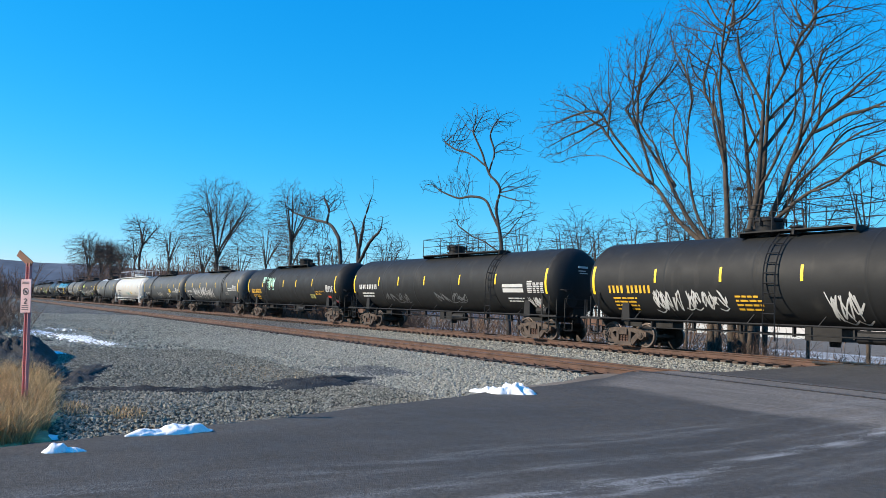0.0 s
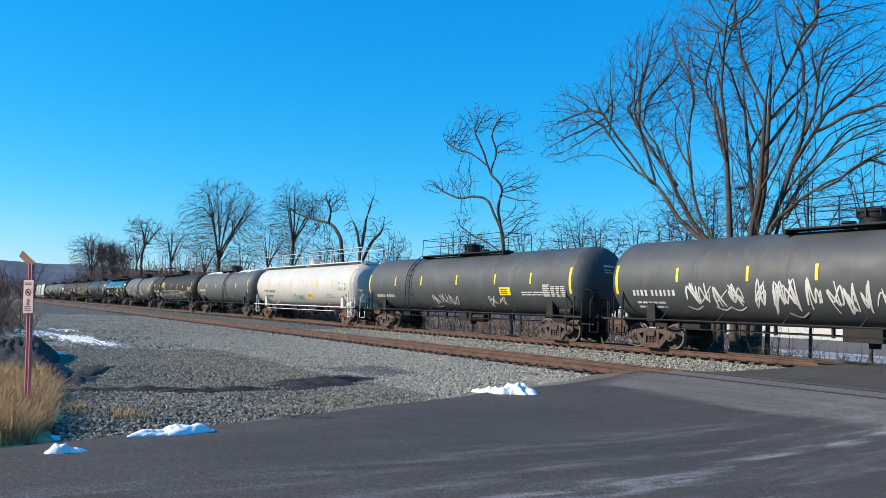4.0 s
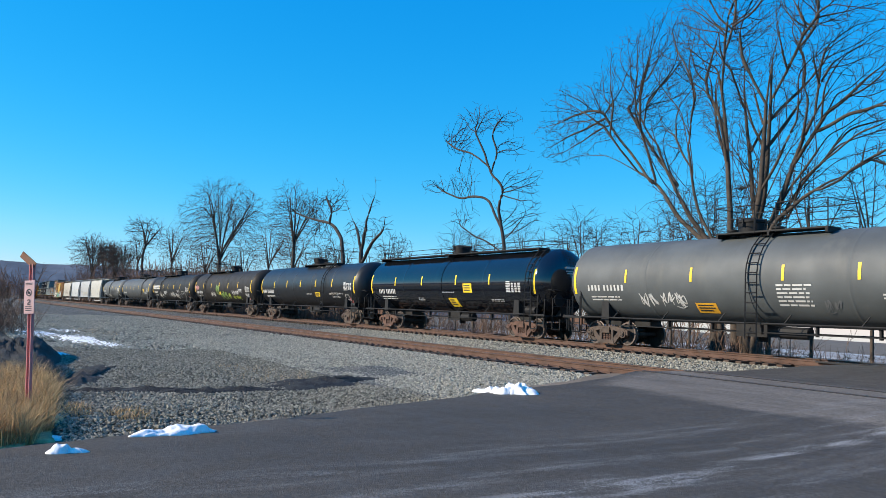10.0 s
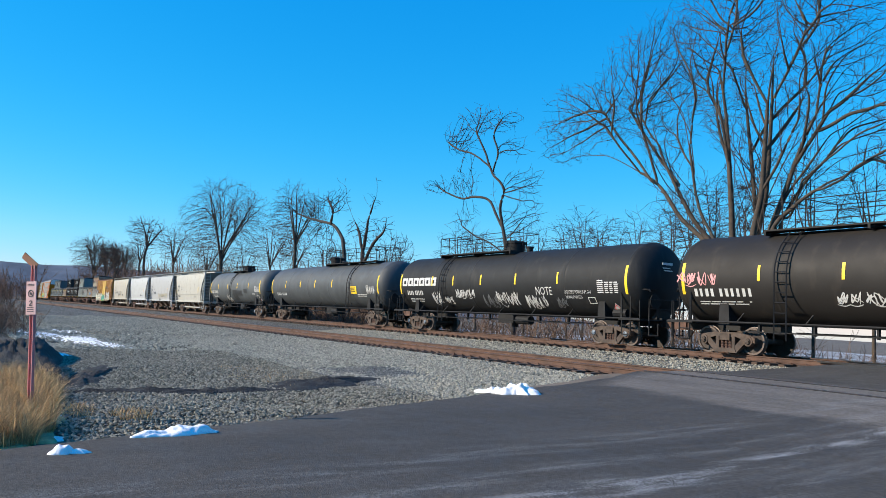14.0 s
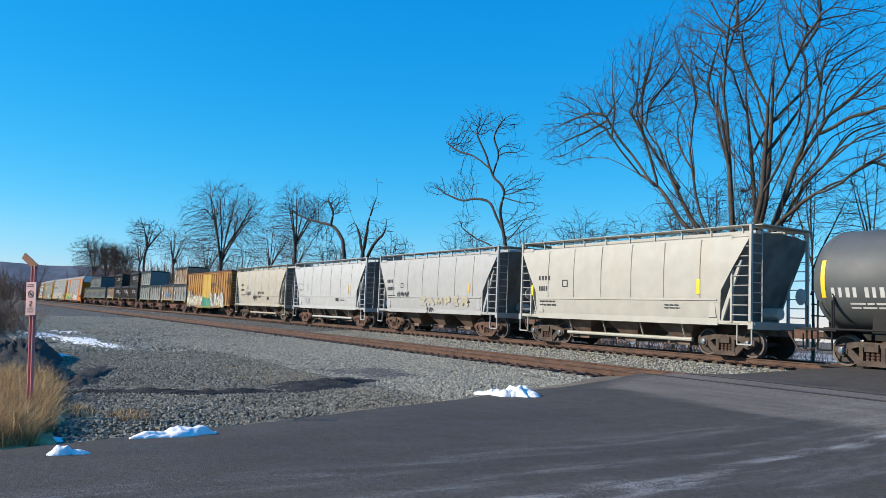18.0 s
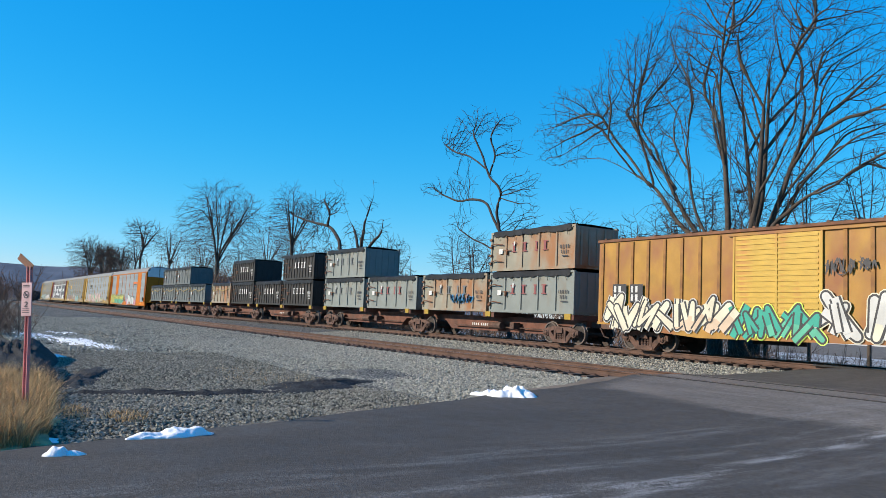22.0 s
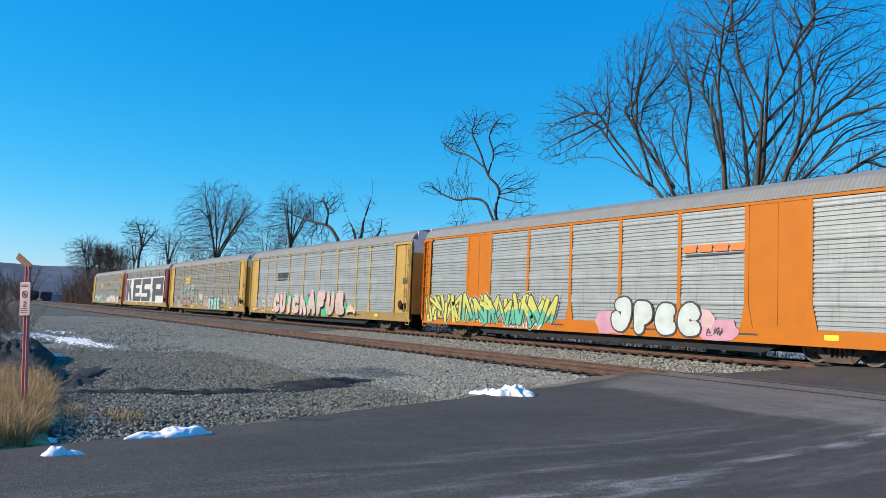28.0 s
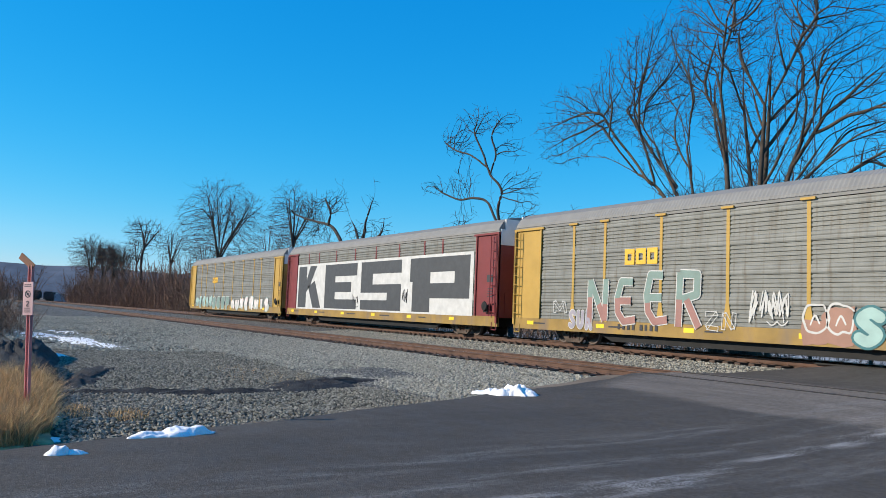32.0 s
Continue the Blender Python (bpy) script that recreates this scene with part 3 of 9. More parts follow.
def word_polys(text, x0, x1, z0, z1):
    """Letters of the built-in font as polygons in the box."""
    if text not in GLYPHS:
        curve = bpy.data.curves.new("lettering", "FONT")
        curve.body = text
        curve.resolution_u = 2
        ob = new("lettering", curve)
        data = ob.to_mesh()
        GLYPHS[text] = ([tuple(v.co)[:2] for v in data.vertices], [tuple(p.vertices) for p in data.polygons])
        ob.to_mesh_clear()
        bpy.data.objects.remove(ob)
        bpy.data.curves.remove(curve)
    pts, faces = GLYPHS[text]
    ax, bx = min(p[0] for p in pts), max(p[0] for p in pts)
    az, bz = min(p[1] for p in pts), max(p[1] for p in pts)
    return [[(x0 + (x1 - x0) * (pts[i][0] - ax) / (bx - ax), z0 + (z1 - z0) * (pts[i][1] - az) / (bz - az)) for i in f] for f in faces]


def mark_polys(rng, x0, x1, z0, z1, n):
    """A row of n character-sized bars."""
    out, pitch = [], (x1 - x0) / (n + 0.6)
    for k in range(n):
        a = x0 + pitch * (k + (0.6 if k >= 4 and n > 6 else 0))
        h, w = z1 - z0, pitch * 0.7
        w *= rng.uniform(0.72, 1.0)
        out += rect(a, a + w * 0.85, z0, z1, 1)
    return out


def tag_polys(rng, x0, x1, z0, z1, n, width):
    """Quick handwriting: n looping signs."""
    out, pitch, h = [], (x1 - x0) / n, z1 - z0
    for k in range(n):
        a = x0 + pitch * k
        pts = []
        up = rng.random() < 0.5
        for i in range(rng.randint(7, 11)):
            up = not up
            pts.append((a + pitch * (0.1 + 0.95 * rng.random()), z0 + h * ((0.62 + 0.38 * rng.random()) if up else 0.4 * rng.random())))
        out += stroke(pts, width)
    if rng.random() < 0.4:
        out += stroke([(x0, z0 + 0.08 * h), (x0 + (x1 - x0) * 0.5, z0 - 0.03 * h), (x1, z0 + 0.1 * h)], width * 0.8)
    return out


def letter_shape(rng, a, b, z0, z1):
    """A bulging letter body as a closed outline."""
    pts, cx, cz = [], (a + b) / 2, (z0 + z1) / 2
    n = 14
    for i in range(n):
        t = 2 * math.pi * i / n
        c, s = math.cos(t), math.sin(t)
        k = 1 / max(abs(c), abs(s)) ** 0.75
        j = 0.86 + 0.22 * rng.random()
        pts.append((cx + (b - a) / 2 * c * k * j, min(z1 + 0.06, max(z0 - 0.03, cz + (z1 - z0) / 2 * s * k * j))))
    return pts


# skeletons of painted letters in a unit box
SKELETON = {
    "J": [[(0.3, 0.88), (0.78, 0.9), (0.78, 0.38), (0.55, 0.14), (0.2, 0.2), (0.12, 0.4)]],
    "P": [[(0.28, 0.08), (0.25, 0.88)], [(0.25, 0.86), (0.72, 0.84), (0.78, 0.55), (0.32, 0.42)]],
    "E": [[(0.78, 0.85), (0.36, 0.86), (0.2, 0.55), (0.22, 0.28), (0.42, 0.12), (0.85, 0.16)], [(0.28, 0.5), (0.7, 0.5)]],
    "C": [[(0.8, 0.74), (0.55, 0.9), (0.24, 0.72), (0.18, 0.35), (0.4, 0.12), (0.85, 0.16)]],
    "S": [[(0.82, 0.78), (0.5, 0.9), (0.2, 0.72), (0.5, 0.5), (0.8, 0.3), (0.5, 0.1), (0.18, 0.2)]],
    "A": [[(0.08, 0.06), (0.42, 0.9)], [(0.42, 0.9), (0.86, 0.06)], [(0.26, 0.36), (0.7, 0.36)]],
    "F": [[(0.25, 0.06), (0.25, 0.86)], [(0.25, 0.88), (0.85, 0.86)], [(0.25, 0.5), (0.7, 0.5)]],
    "I": [[(0.5, 0.08), (0.5, 0.9)]],
    "N": [[(0.15, 0.06), (0.2, 0.9)], [(0.2, 0.9), (0.75, 0.12)], [(0.75, 0.12), (0.82, 0.92)]],
    "R": [[(0.22, 0.06), (0.22, 0.9)], [(0.22, 0.88), (0.76, 0.86), (0.76, 0.56), (0.26, 0.48)], [(0.45, 0.48), (0.85, 0.06)]],
    "K": [[(0.2, 0.06), (0.2, 0.92)], [(0.85, 0.9), (0.28, 0.48)], [(0.4, 0.55), (0.88, 0.08)]],
    "U": [[(0.18, 0.9), (0.2, 0.3), (0.5, 0.1), (0.8, 0.3), (0.8, 0.9)]],
    "M": [[(0.1, 0.06), (0.16, 0.9)], [(0.16, 0.9), (0.5, 0.3), (0.84, 0.9)], [(0.84, 0.9), (0.9, 0.06)]],
    "Z": [[(0.1, 0.85), (0.85, 0.9)], [(0.85, 0.9), (0.15, 0.15)], [(0.15, 0.15), (0.9, 0.08)]],
    "Y": [[(0.1, 0.9), (0.5, 0.45)], [(0.88, 0.95), (0.35, 0.02)]],
}


SKELETON["H"] = [[(0.2, 0.92), (0.22, 0.06)], [(0.22, 0.5), (0.55, 0.62), (0.72, 0.4), (0.95, 0.02)]]
SKELETON["O"] = [[(0.5, 0.9), (0.15, 0.5), (0.5, 0.08), (0.85, 0.5), (0.5, 0.9)]]
HEART = [[(0.5, 0.7), (0.3, 0.95), (0.08, 0.7), (0.5, 0.1), (0.92, 0.72), (0.7, 0.95), (0.5, 0.7)]]


def ribbon(points, width, round_ends=True):
    """A band of one width along a polyline, with round ends and joints."""
    out = []
    for a, b in zip(points[:-1], points[1:]):
        d = math.hypot(b[0] - a[0], b[1] - a[1]) or 1
        u, v = (b[0] - a[0]) / d * width / 2, (b[1] - a[1]) / d * width / 2
        n = max(1, int(d / 0.3))
        for k in range(n):
            p = (a[0] + (b[0] - a[0]) * k / n, a[1] + (b[1] - a[1]) * k / n)
            q = (a[0] + (b[0] - a[0]) * (k + 1) / n, a[1] + (b[1] - a[1]) * (k + 1) / n)
            out.append([(p[0] - v, p[1] + u), (p[0] + v, p[1] - u), (q[0] + v, q[1] - u), (q[0] - v, q[1] + u)])
    for p in points if round_ends else points[1:-1]:
        out.append([(p[0] + width / 2 * math.cos(t * math.pi / 5), p[1] + width / 2 * math.sin(t * math.pi / 5)) for t in range(10)])
    return out


def shifted(points, d):
    out = []
    for i, p in enumerate(points):
        a, b = points[max(0, i - 1)], points[min(len(points) - 1, i + 1)]
        n = math.hypot(b[0] - a[0], b[1] - a[1]) or 1
        out.append((p[0] - (b[1] - a[1]) / n * d, p[1] + (b[0] - a[0]) / n * d))
    return out


def curved(points):
    dense, n = [], len(points)
    for i in range(n - 1):
        p0, p1, p2, p3 = points[max(0, i - 1)], points[i], points[i + 1], points[min(n - 1, i + 2)]
        for k in range(4):
            t = k / 4
            dense.append(tuple(0.5 * (2 * b + (c - a) * t + (2 * a - 5 * b + 4 * c - d) * t * t + (3 * b - a - 3 * c + d) * t ** 3) for a, b, c, d in zip(p0, p1, p2, p3)))
    return dense + [points[-1]]


def piece(parent, surf, text, x0, x1, z0, z1, fill, ink, halo, level, rng, bold=0.3, line=0.07, soft=True, low=None, rim=None):
    """A graffiti piece: letters with outline, on a sprayed ground; low: a second colour in the lower half."""
    n, h = len(text), z1 - z0
    wide = (x1 - x0) / n
    t = bold * min(h, wide * 1.25)
    if halo:
        cloud = []
        for k in range(n * 2):
            c = (x0 + (x1 - x0) * (k + rng.random()) / (2 * n), z0 + h * rng.uniform(0.25, 0.75))
            r = h * rng.uniform(0.18, 0.34)
            cloud.append([(c[0] + r * 1.3 * math.cos(a * 0.524) * rng.uniform(0.85, 1.1), c[1] + r * 0.9 * math.sin(a * 0.524) * rng.uniform(0.85, 1.1)) for a in range(12)])
        laid("graffiti", cloud, halo, parent, surf, level, "sprayed ground of a graffiti piece", 0.0004)
    for k, letter in enumerate(text):
        a, up = x0 + wide * (k - 0.06), h * rng.uniform(-0.06, 0.1)
        b = a + wide * 1.12
        lean = rng.uniform(-0.12, 0.12) * wide
        lines = []
        for raw in SKELETON[letter]:
            pts = [(a + t / 2 + (b - a - t) * u + lean * (v - 0.5), z0 + t / 2 + (h - t) * v + up * v) for u, v in raw]
            lines.append(curved(pts) if soft and len(pts) > 2 else pts)
        at = level + 0.004 + 0.009 * (k % 2)
        if rim:
            laid("graffiti", [p for q in lines for p in ribbon(q, t + 2.3 * line, soft)], rim, parent, surf, at - 0.003, "", 0.00003)
        if fill == "bare":
            rims = []
            for q in lines:
                left, right = shifted(q, t / 2), shifted(q, -t / 2)
                rims += ribbon(left + right[::-1] + left[:1], line, False)
            laid("graffiti", rims, ink, parent, surf, at, "graffiti letter in outline", 0.00003)
            continue
        if rim:
            for d in (0.06, 0.12, 0.17):
                laid("graffiti", [[(u + d, v - 0.7 * d) for u, v in p] for q in lines for p in ribbon(q, t + line, soft)], ink, parent, surf, at - 0.0005, "", 0.00003)
        laid("graffiti", [p for q in lines for p in ribbon(q, t + (0.7 if rim else 2.0) * line, soft)], ink, parent, surf, at, "graffiti letter outline", 0.00003)
        face = [p for q in lines for p in ribbon(q, t, soft)]
        laid("graffiti", face, fill, parent, surf, at + 0.004, "painted graffiti letter", 0.00003)
        if low:
            under = [p for p in face if max(v for _, v in p) < z0 + 0.55 * h]
            if under:
                laid("graffiti", under, low, parent, surf, at + 0.006, "", 0.00003)


def decals(parent, surf, rows, seed, base=0.008):
    rng = random.Random(seed)
    level = base
    for kind, x0, x1, z0, z1, colour, extra in rows:
        level += 0.0006
        w, h = x1 - x0, z1 - z0
        if kind == "marks":
            laid("marking", mark_polys(rng, x0, x1, z0, z1, extra), colour, parent, surf, level)
        elif kind == "lines":
            polys = []
            for k in range(extra):
                z = z1 - h * (k + 0.2) / extra
                x = x0
                while x < x1 - 0.05:
                    e = min(x1 - w * 0.2 * rng.random(), x + w * (0.12 + 0.2 * rng.random()))
                    if e > x:
                        polys += rect(x, e, z - h * 0.45 / extra, z, 1)
                    x = max(e, x) + 0.05
            laid("small_print", polys, colour, parent, surf, level)
        elif kind in ("rect", "patch"):
            laid("patch", rect(x0, x1, z0, z1), colour, parent, surf, level)
            if kind == "patch":
                laid("marking", mark_polys(rng, x0 + 0.1 * w, x1 - 0.05 * w, z0 + 0.55 * h, z1 - 0.1 * h, 2) + mark_polys(rng, x0 + 0.1 * w, x1 - 0.05 * w, z0 + 0.1 * h, z0 + 0.45 * h, 2), "white", parent, surf, level + 0.004)
            elif colour in ("yellow", "khaki", "orange") and w > 0.4:
                polys = []
                for k in range(3):
                    polys += rect(x0 + 0.1 * w, x1 - (0.1 + 0.25 * rng.random()) * w, z1 - h * (0.3 + 0.25 * k), z1 - h * (0.18 + 0.25 * k), 1)
                laid("small_print", polys, "ink", parent, surf, level + 0.004)
        elif kind == "frame":
            t = 0.035
            laid("marking", rect(x0, x1, z0, z0 + t, 1) + rect(x0, x1, z1 - t, z1, 1) + rect(x0, x0 + t, z0 + t, z1 - t) + rect(x1 - t, x1, z0 + t, z1 - t), colour, parent, surf, level)
        elif kind == "panel":
            if colour == "panelwhite":
                laid("data_panel", rect(x0, x1, z0, z1), colour, parent, surf, level)
                colour = "grey"
            polys, n = [], 7
            for k in range(n):
                z = z1 - h * (k + 0.15) / n
                for a, b in ((0.0, 0.32), (0.36, 0.55), (0.59, 0.76), (0.8, 1.0)):
                    if k or a == 0:
                        polys += rect(x0 + w * a, x0 + w * (b - 0.06 * rng.random()), z - h * 0.6 / n, z, 1)
            laid("data_panel", polys, colour, parent, surf, level + 0.003)
        elif kind == "diamond":
            cx, cz, r = (x0 + x1) / 2, (z0 + z1) / 2, (z1 - z0) / 2
            plate = laid("placard", [[(cx - r, cz), (cx, cz - r), (cx + r, cz), (cx, cz + r)]], "white", parent, surf, 0.05)
            r *= 0.86
            laid("placard_face", [[(cx - r, cz), (cx, cz - r), (cx, cz + r)], [(cx, cz - r), (cx + r, cz), (cx, cz + r)]], colour, plate, surf, 0.056)
            laid("placard_print", rect(cx - 0.5 * r, cx + 0.5 * r, cz - 0.14 * r, cz + 0.16 * r, 1) + rect(cx - 0.12 * r, cx + 0.12 * r, cz + 0.35 * r, cz + 0.6 * r, 1), "white", plate, surf, 0.062)
        elif kind == "tag":
            for k in range(extra):
                laid("graffiti", tag_polys(rng, x0 + w * k / extra, x0 + w * (k + 1.1) / extra, z0, z1, 1, 0.018 + 0.026 * min(1, h)), colour, parent, surf, level + 0.0012 * (k % 3), "", 0.00003)
        elif kind == "hand":
            # handwriting: a heart between words
            n = len(extra)
            for k, letter in enumerate(extra):
                if letter == " ":
                    continue
                a, b = x0 + w * k / n, x0 + w * (k + 0.85) / n
                lines = HEART if letter == "*" else SKELETON[letter]
                laid("lettering", [q for raw in lines for q in ribbon(curved([(a + (b - a) * u, z0 + h * v * (1 if k < 4 else 0.85)) for u, v in raw]), 0.045)], colour, parent, surf, level, "", 0.00003)
        elif kind == "word":
            laid("lettering", word_polys(extra, x0, x1, z0, z1), colour, parent, surf, level)
        elif kind in ("brand", "brandline"):
            polys = []
            for k in range(extra):
                a, b = x0 + w * (k + 0.04) / extra, x0 + w * (k + 0.92) / extra
                lo = z0 + (0.35 * h if kind == "brandline" else 0)
                s = 0.22 * (z1 - lo)
                cut = 0.3 * (b - a)
                polys += [[(a, lo), (b, lo), (b + s, z1), (a + s, z1)]] if kind == "brandline" else rect(a, a + cut, lo, z1) + rect(b - cut, b, lo, z1) + rect(a + cut, b - cut, z1 - 0.3 * h, z1, 1) + rect(a + cut, b - cut, lo, lo + 0.26 * h, 1)
            laid("emblem", polys, colour, parent, surf, level)
            if kind == "brandline":
                laid("emblem", [[(x0, z0), (x1 - 0.1 * w, z0 + 0.1 * h), (x1, z0 + 0.22 * h), (x0 + 0.1 * w, z0 + 0.18 * h)]], "ink", parent, surf, level)
        elif kind == "ring":
            for k in range(extra):
                a, b = x0 + w * k / extra, x0 + w * (k + 1.05) / extra
                shape = letter_shape(rng, a, b, z0, z1)
                polys = stroke(shape + shape[:2], 0.05)
                polys += tag_polys(rng, a + 0.2 * (b - a), b - 0.15 * (b - a), z0 + 0.2 * h, z1 - 0.2 * h, 1, 0.035)
                laid("graffiti", polys, colour, parent, surf, level + 0.002 * (k % 2), "", 0.00003)
        elif kind == "outline":
            polys = []
            for k in range(extra):
                a, b = x0 + w * k / extra, x0 + w * (k + 0.95) / extra
                shape = letter_shape(rng, a, b, z0, z1)
                polys += stroke(shape + shape[:2], 0.06)
                polys += stroke([(a + 0.3 * (b - a), z0 + 0.25 * h), (a + 0.5 * (b - a), z0 + 0.6 * h), (a + 0.7 * (b - a), z0 + 0.3 * h)], 0.05)
            laid("graffiti", polys, colour, parent, surf, level)
        elif kind == "wild":
            # interlocked angular strokes
            fill, ink, rim, low, split_at = colour
            extra = int(extra * 1.5)
            for k in range(extra):
                a = x0 + w * (k + rng.uniform(-0.3, 0.3)) / extra
                pts = [(a + rng.uniform(-0.3, 0.3) * h, z0 + h * rng.uniform(0.05, 0.25))]
                for i in range(rng.randint(1, 3)):
                    pts.append((a + rng.uniform(-0.45, 0.55) * h, z0 + h * (rng.uniform(0.65, 1.0) if i % 2 == 0 else rng.uniform(0.1, 0.5))))
                t = h * rng.uniform(0.1, 0.2)
                at = level + 0.004 + 0.0065 * (k % 4)
                if rim:
                    laid("graffiti", ribbon(pts, t + 0.2, False), rim, parent, surf, level + 0.0005 + 0.00008 * k, "", 0.000002)
                laid("graffiti", ribbon(pts, t + 0.13, False), ink, parent, surf, at, "graffiti outline", 0.00003)
                face = ribbon(pts, t, False)
                here = low if a > split_at else fill
                laid("graffiti", face, fill, parent, surf, at + 0.0025, "painted graffiti stroke", 0.00003)
                under = [p for p in face if max(v for _, v in p) < z0 + 0.6 * h]
                if under and here != fill:
                    laid("graffiti", under, here, parent, surf, at + 0.004, "", 0.00003)
        elif kind == "piece":
            fill, ink, halo, bold, line, soft, low, rim = colour
            piece(parent, surf, extra, x0, x1, z0, z1, fill, ink, halo, level, rng, bold, line, soft, low, rim)
        elif kind == "fade":
            piece(parent, surf, "ZAMPER", x0, x1, z0, z1, "oldgold", "ash", None, level, rng, 0.24, 0.02, False, "ash")
        elif kind in ("blob", "blobpink"):
            shape = letter_shape(rng, x0, x1, z0, z1)
            c = ((x0 + x1) / 2, (z0 + z1) / 2)
            laid("graffiti", [[c, p, q] for p, q in zip(shape, shape[1:] + shape[:1])], colour, parent, surf, level)
            if kind == "blob":
                laid("graffiti", tag_polys(rng, x0, x1, z0, z1, 2, 0.08), extra, parent, surf, level + 0.004)

# ---- tank cars ----
TR, TZ = 1.53, 2.53


def tank_data(half, mat, head=0.78):
    """The shell, from head to head; half: to the seams of the heads."""
    bm = bmesh.new()
    cap = [(half + head * math.sin(t), TR * math.cos(t) ** 0.9) for t in [math.pi / 2 * k / 9 for k in range(1, 9)]]
    seams = []
    n = max(4, int(half * 2 / 3.2))
    for k in range(n + 1):
        x = -half + 2 * half * k / n
        seams += [(x - 0.1, TR), (x - 0.03, TR), (x - 0.012, TR + 0.007), (x + 0.012, TR + 0.007), (x + 0.03, TR), (x + 0.1, TR)]
    profile = [(-half - head, 0)] + [(-u, r) for u, r in cap[::-1]] + seams + cap + [(half + head, 0)]
    lathe(bm, profile, "x", 48, (0, 0, TZ))
    return bm_data("tank", bm, mat, True)


def ladder_bm(bm, x, z0, z1, y, width=0.42, rungs=0.32, r=0.02, curve=None):
    """A ladder along the side; curve follows the tank's shell."""
    def at(u, z):
        yy = curve(z) if curve else y
        return (u, yy, z)
    zs = [z0 + (z1 - z0) * k / 12 for k in range(13)]
    for u in (x - width / 2, x + width / 2):
        bar_path(bm, [at(u, z) for z in zs], r * 1.3, 4)
    z = z0 + 0.2
    while z < z1:
        tube(bm, at(x - width / 2, z), at(x + width / 2, z), r, r, 4)
        z += rungs


def shell_y(z):
    return -math.sqrt(max(0.05, (TR + 0.1) ** 2 - (min(z, TZ + TR - 0.05) - TZ) ** 2)) if z > TZ else -TR - 0.1


def platform_data(x0, x1, top, mat):
    bm = bmesh.new()
    box(bm, x0, x1, -0.95, -0.28, top - 0.07, top - 0.02)
    for x in (x0 + 0.05, (x0 + x1) / 2, x1 - 0.05):
        box(bm, x - 0.04, x + 0.04, -0.95, 0.3, top - 0.2, top - 0.07)
    return bm_data("walkway", bm, mat)


POSTS = {}


def railing(car, x0, x1, top, mat, gap=None, height=0.95, pitch=1.7):
    """A walkway's railing: posts, bars along both sides and across the ends."""
    key = (mat.name, height)
    if key not in POSTS:
        bm = bmesh.new()
        tube(bm, (0, 0, -0.1), (0, 0, height), 0.02, 0.02, 5)
        POSTS[key] = bm_data("railing_post", bm, mat)
    spans = [(x0, x1)] if not gap else [(x0, gap[0]), (gap[1], x1)]
    for a, b in spans:
        bm = bmesh.new()
        tube(bm, (a, 0, 0), (b, 0, 0), 0.017, 0.017, 5)
        bar = bm_data("railing_bar", bm, mat)
        bm = bmesh.new()
        tube(bm, (0, -0.95, 0), (0, 0.75, 0), 0.017, 0.017, 5)
        cross = bm_data("railing_bar", bm, mat)
        for y in (-0.95, 0.75):
            n = max(2, int((b - a) / pitch) + 1)
            for k in range(n):
                part("railing_post", POSTS[key], car, pose(a + (b - a) * k / (n - 1), y, top))
            for z in (top + height, top + height * 0.5)[:1 if pitch > 2 else 2]:
                part("railing_bar", bar, car, pose(0, y, z))
        for x in (a, b):
            if b - a < 9 or x in (x0, x1):
                part("railing_bar", cross, car, pose(x, 0, top + height))


def dome_data(mat):
    bm = bmesh.new()
    z = TZ + TR - 0.12
    lathe(bm, [(z, 0.5), (z + 0.12, 0.5), (z + 0.14, 0.44), (z + 0.52, 0.46), (z + 0.55, 0.5), (z + 0.62, 0.5), (z + 0.66, 0.42), (z + 0.7, 0.12), (z + 0.7, 0)], "z", 20)
    return bm_data("dome", bm, mat, True)


def dome_bolt_data(mat):
    bm = bmesh.new()
    z = TZ + TR - 0.12
    tube(bm, (0.52, 0, z + 0.4), (0.52, 0, z + 0.66), 0.03, 0.03, 5)
    return bm_data("bolt", bm, mat)


def valve_data(mat):
    bm = bmesh.new()
    z = TZ + TR - 0.1
    lathe(bm, [(z, 0.16), (z + 0.28, 0.16), (z + 0.3, 0.22), (z + 0.36, 0.22), (z + 0.38, 0.05), (z + 0.38, 0)], "z", 10)
    return bm_data("valve", bm, mat, True)


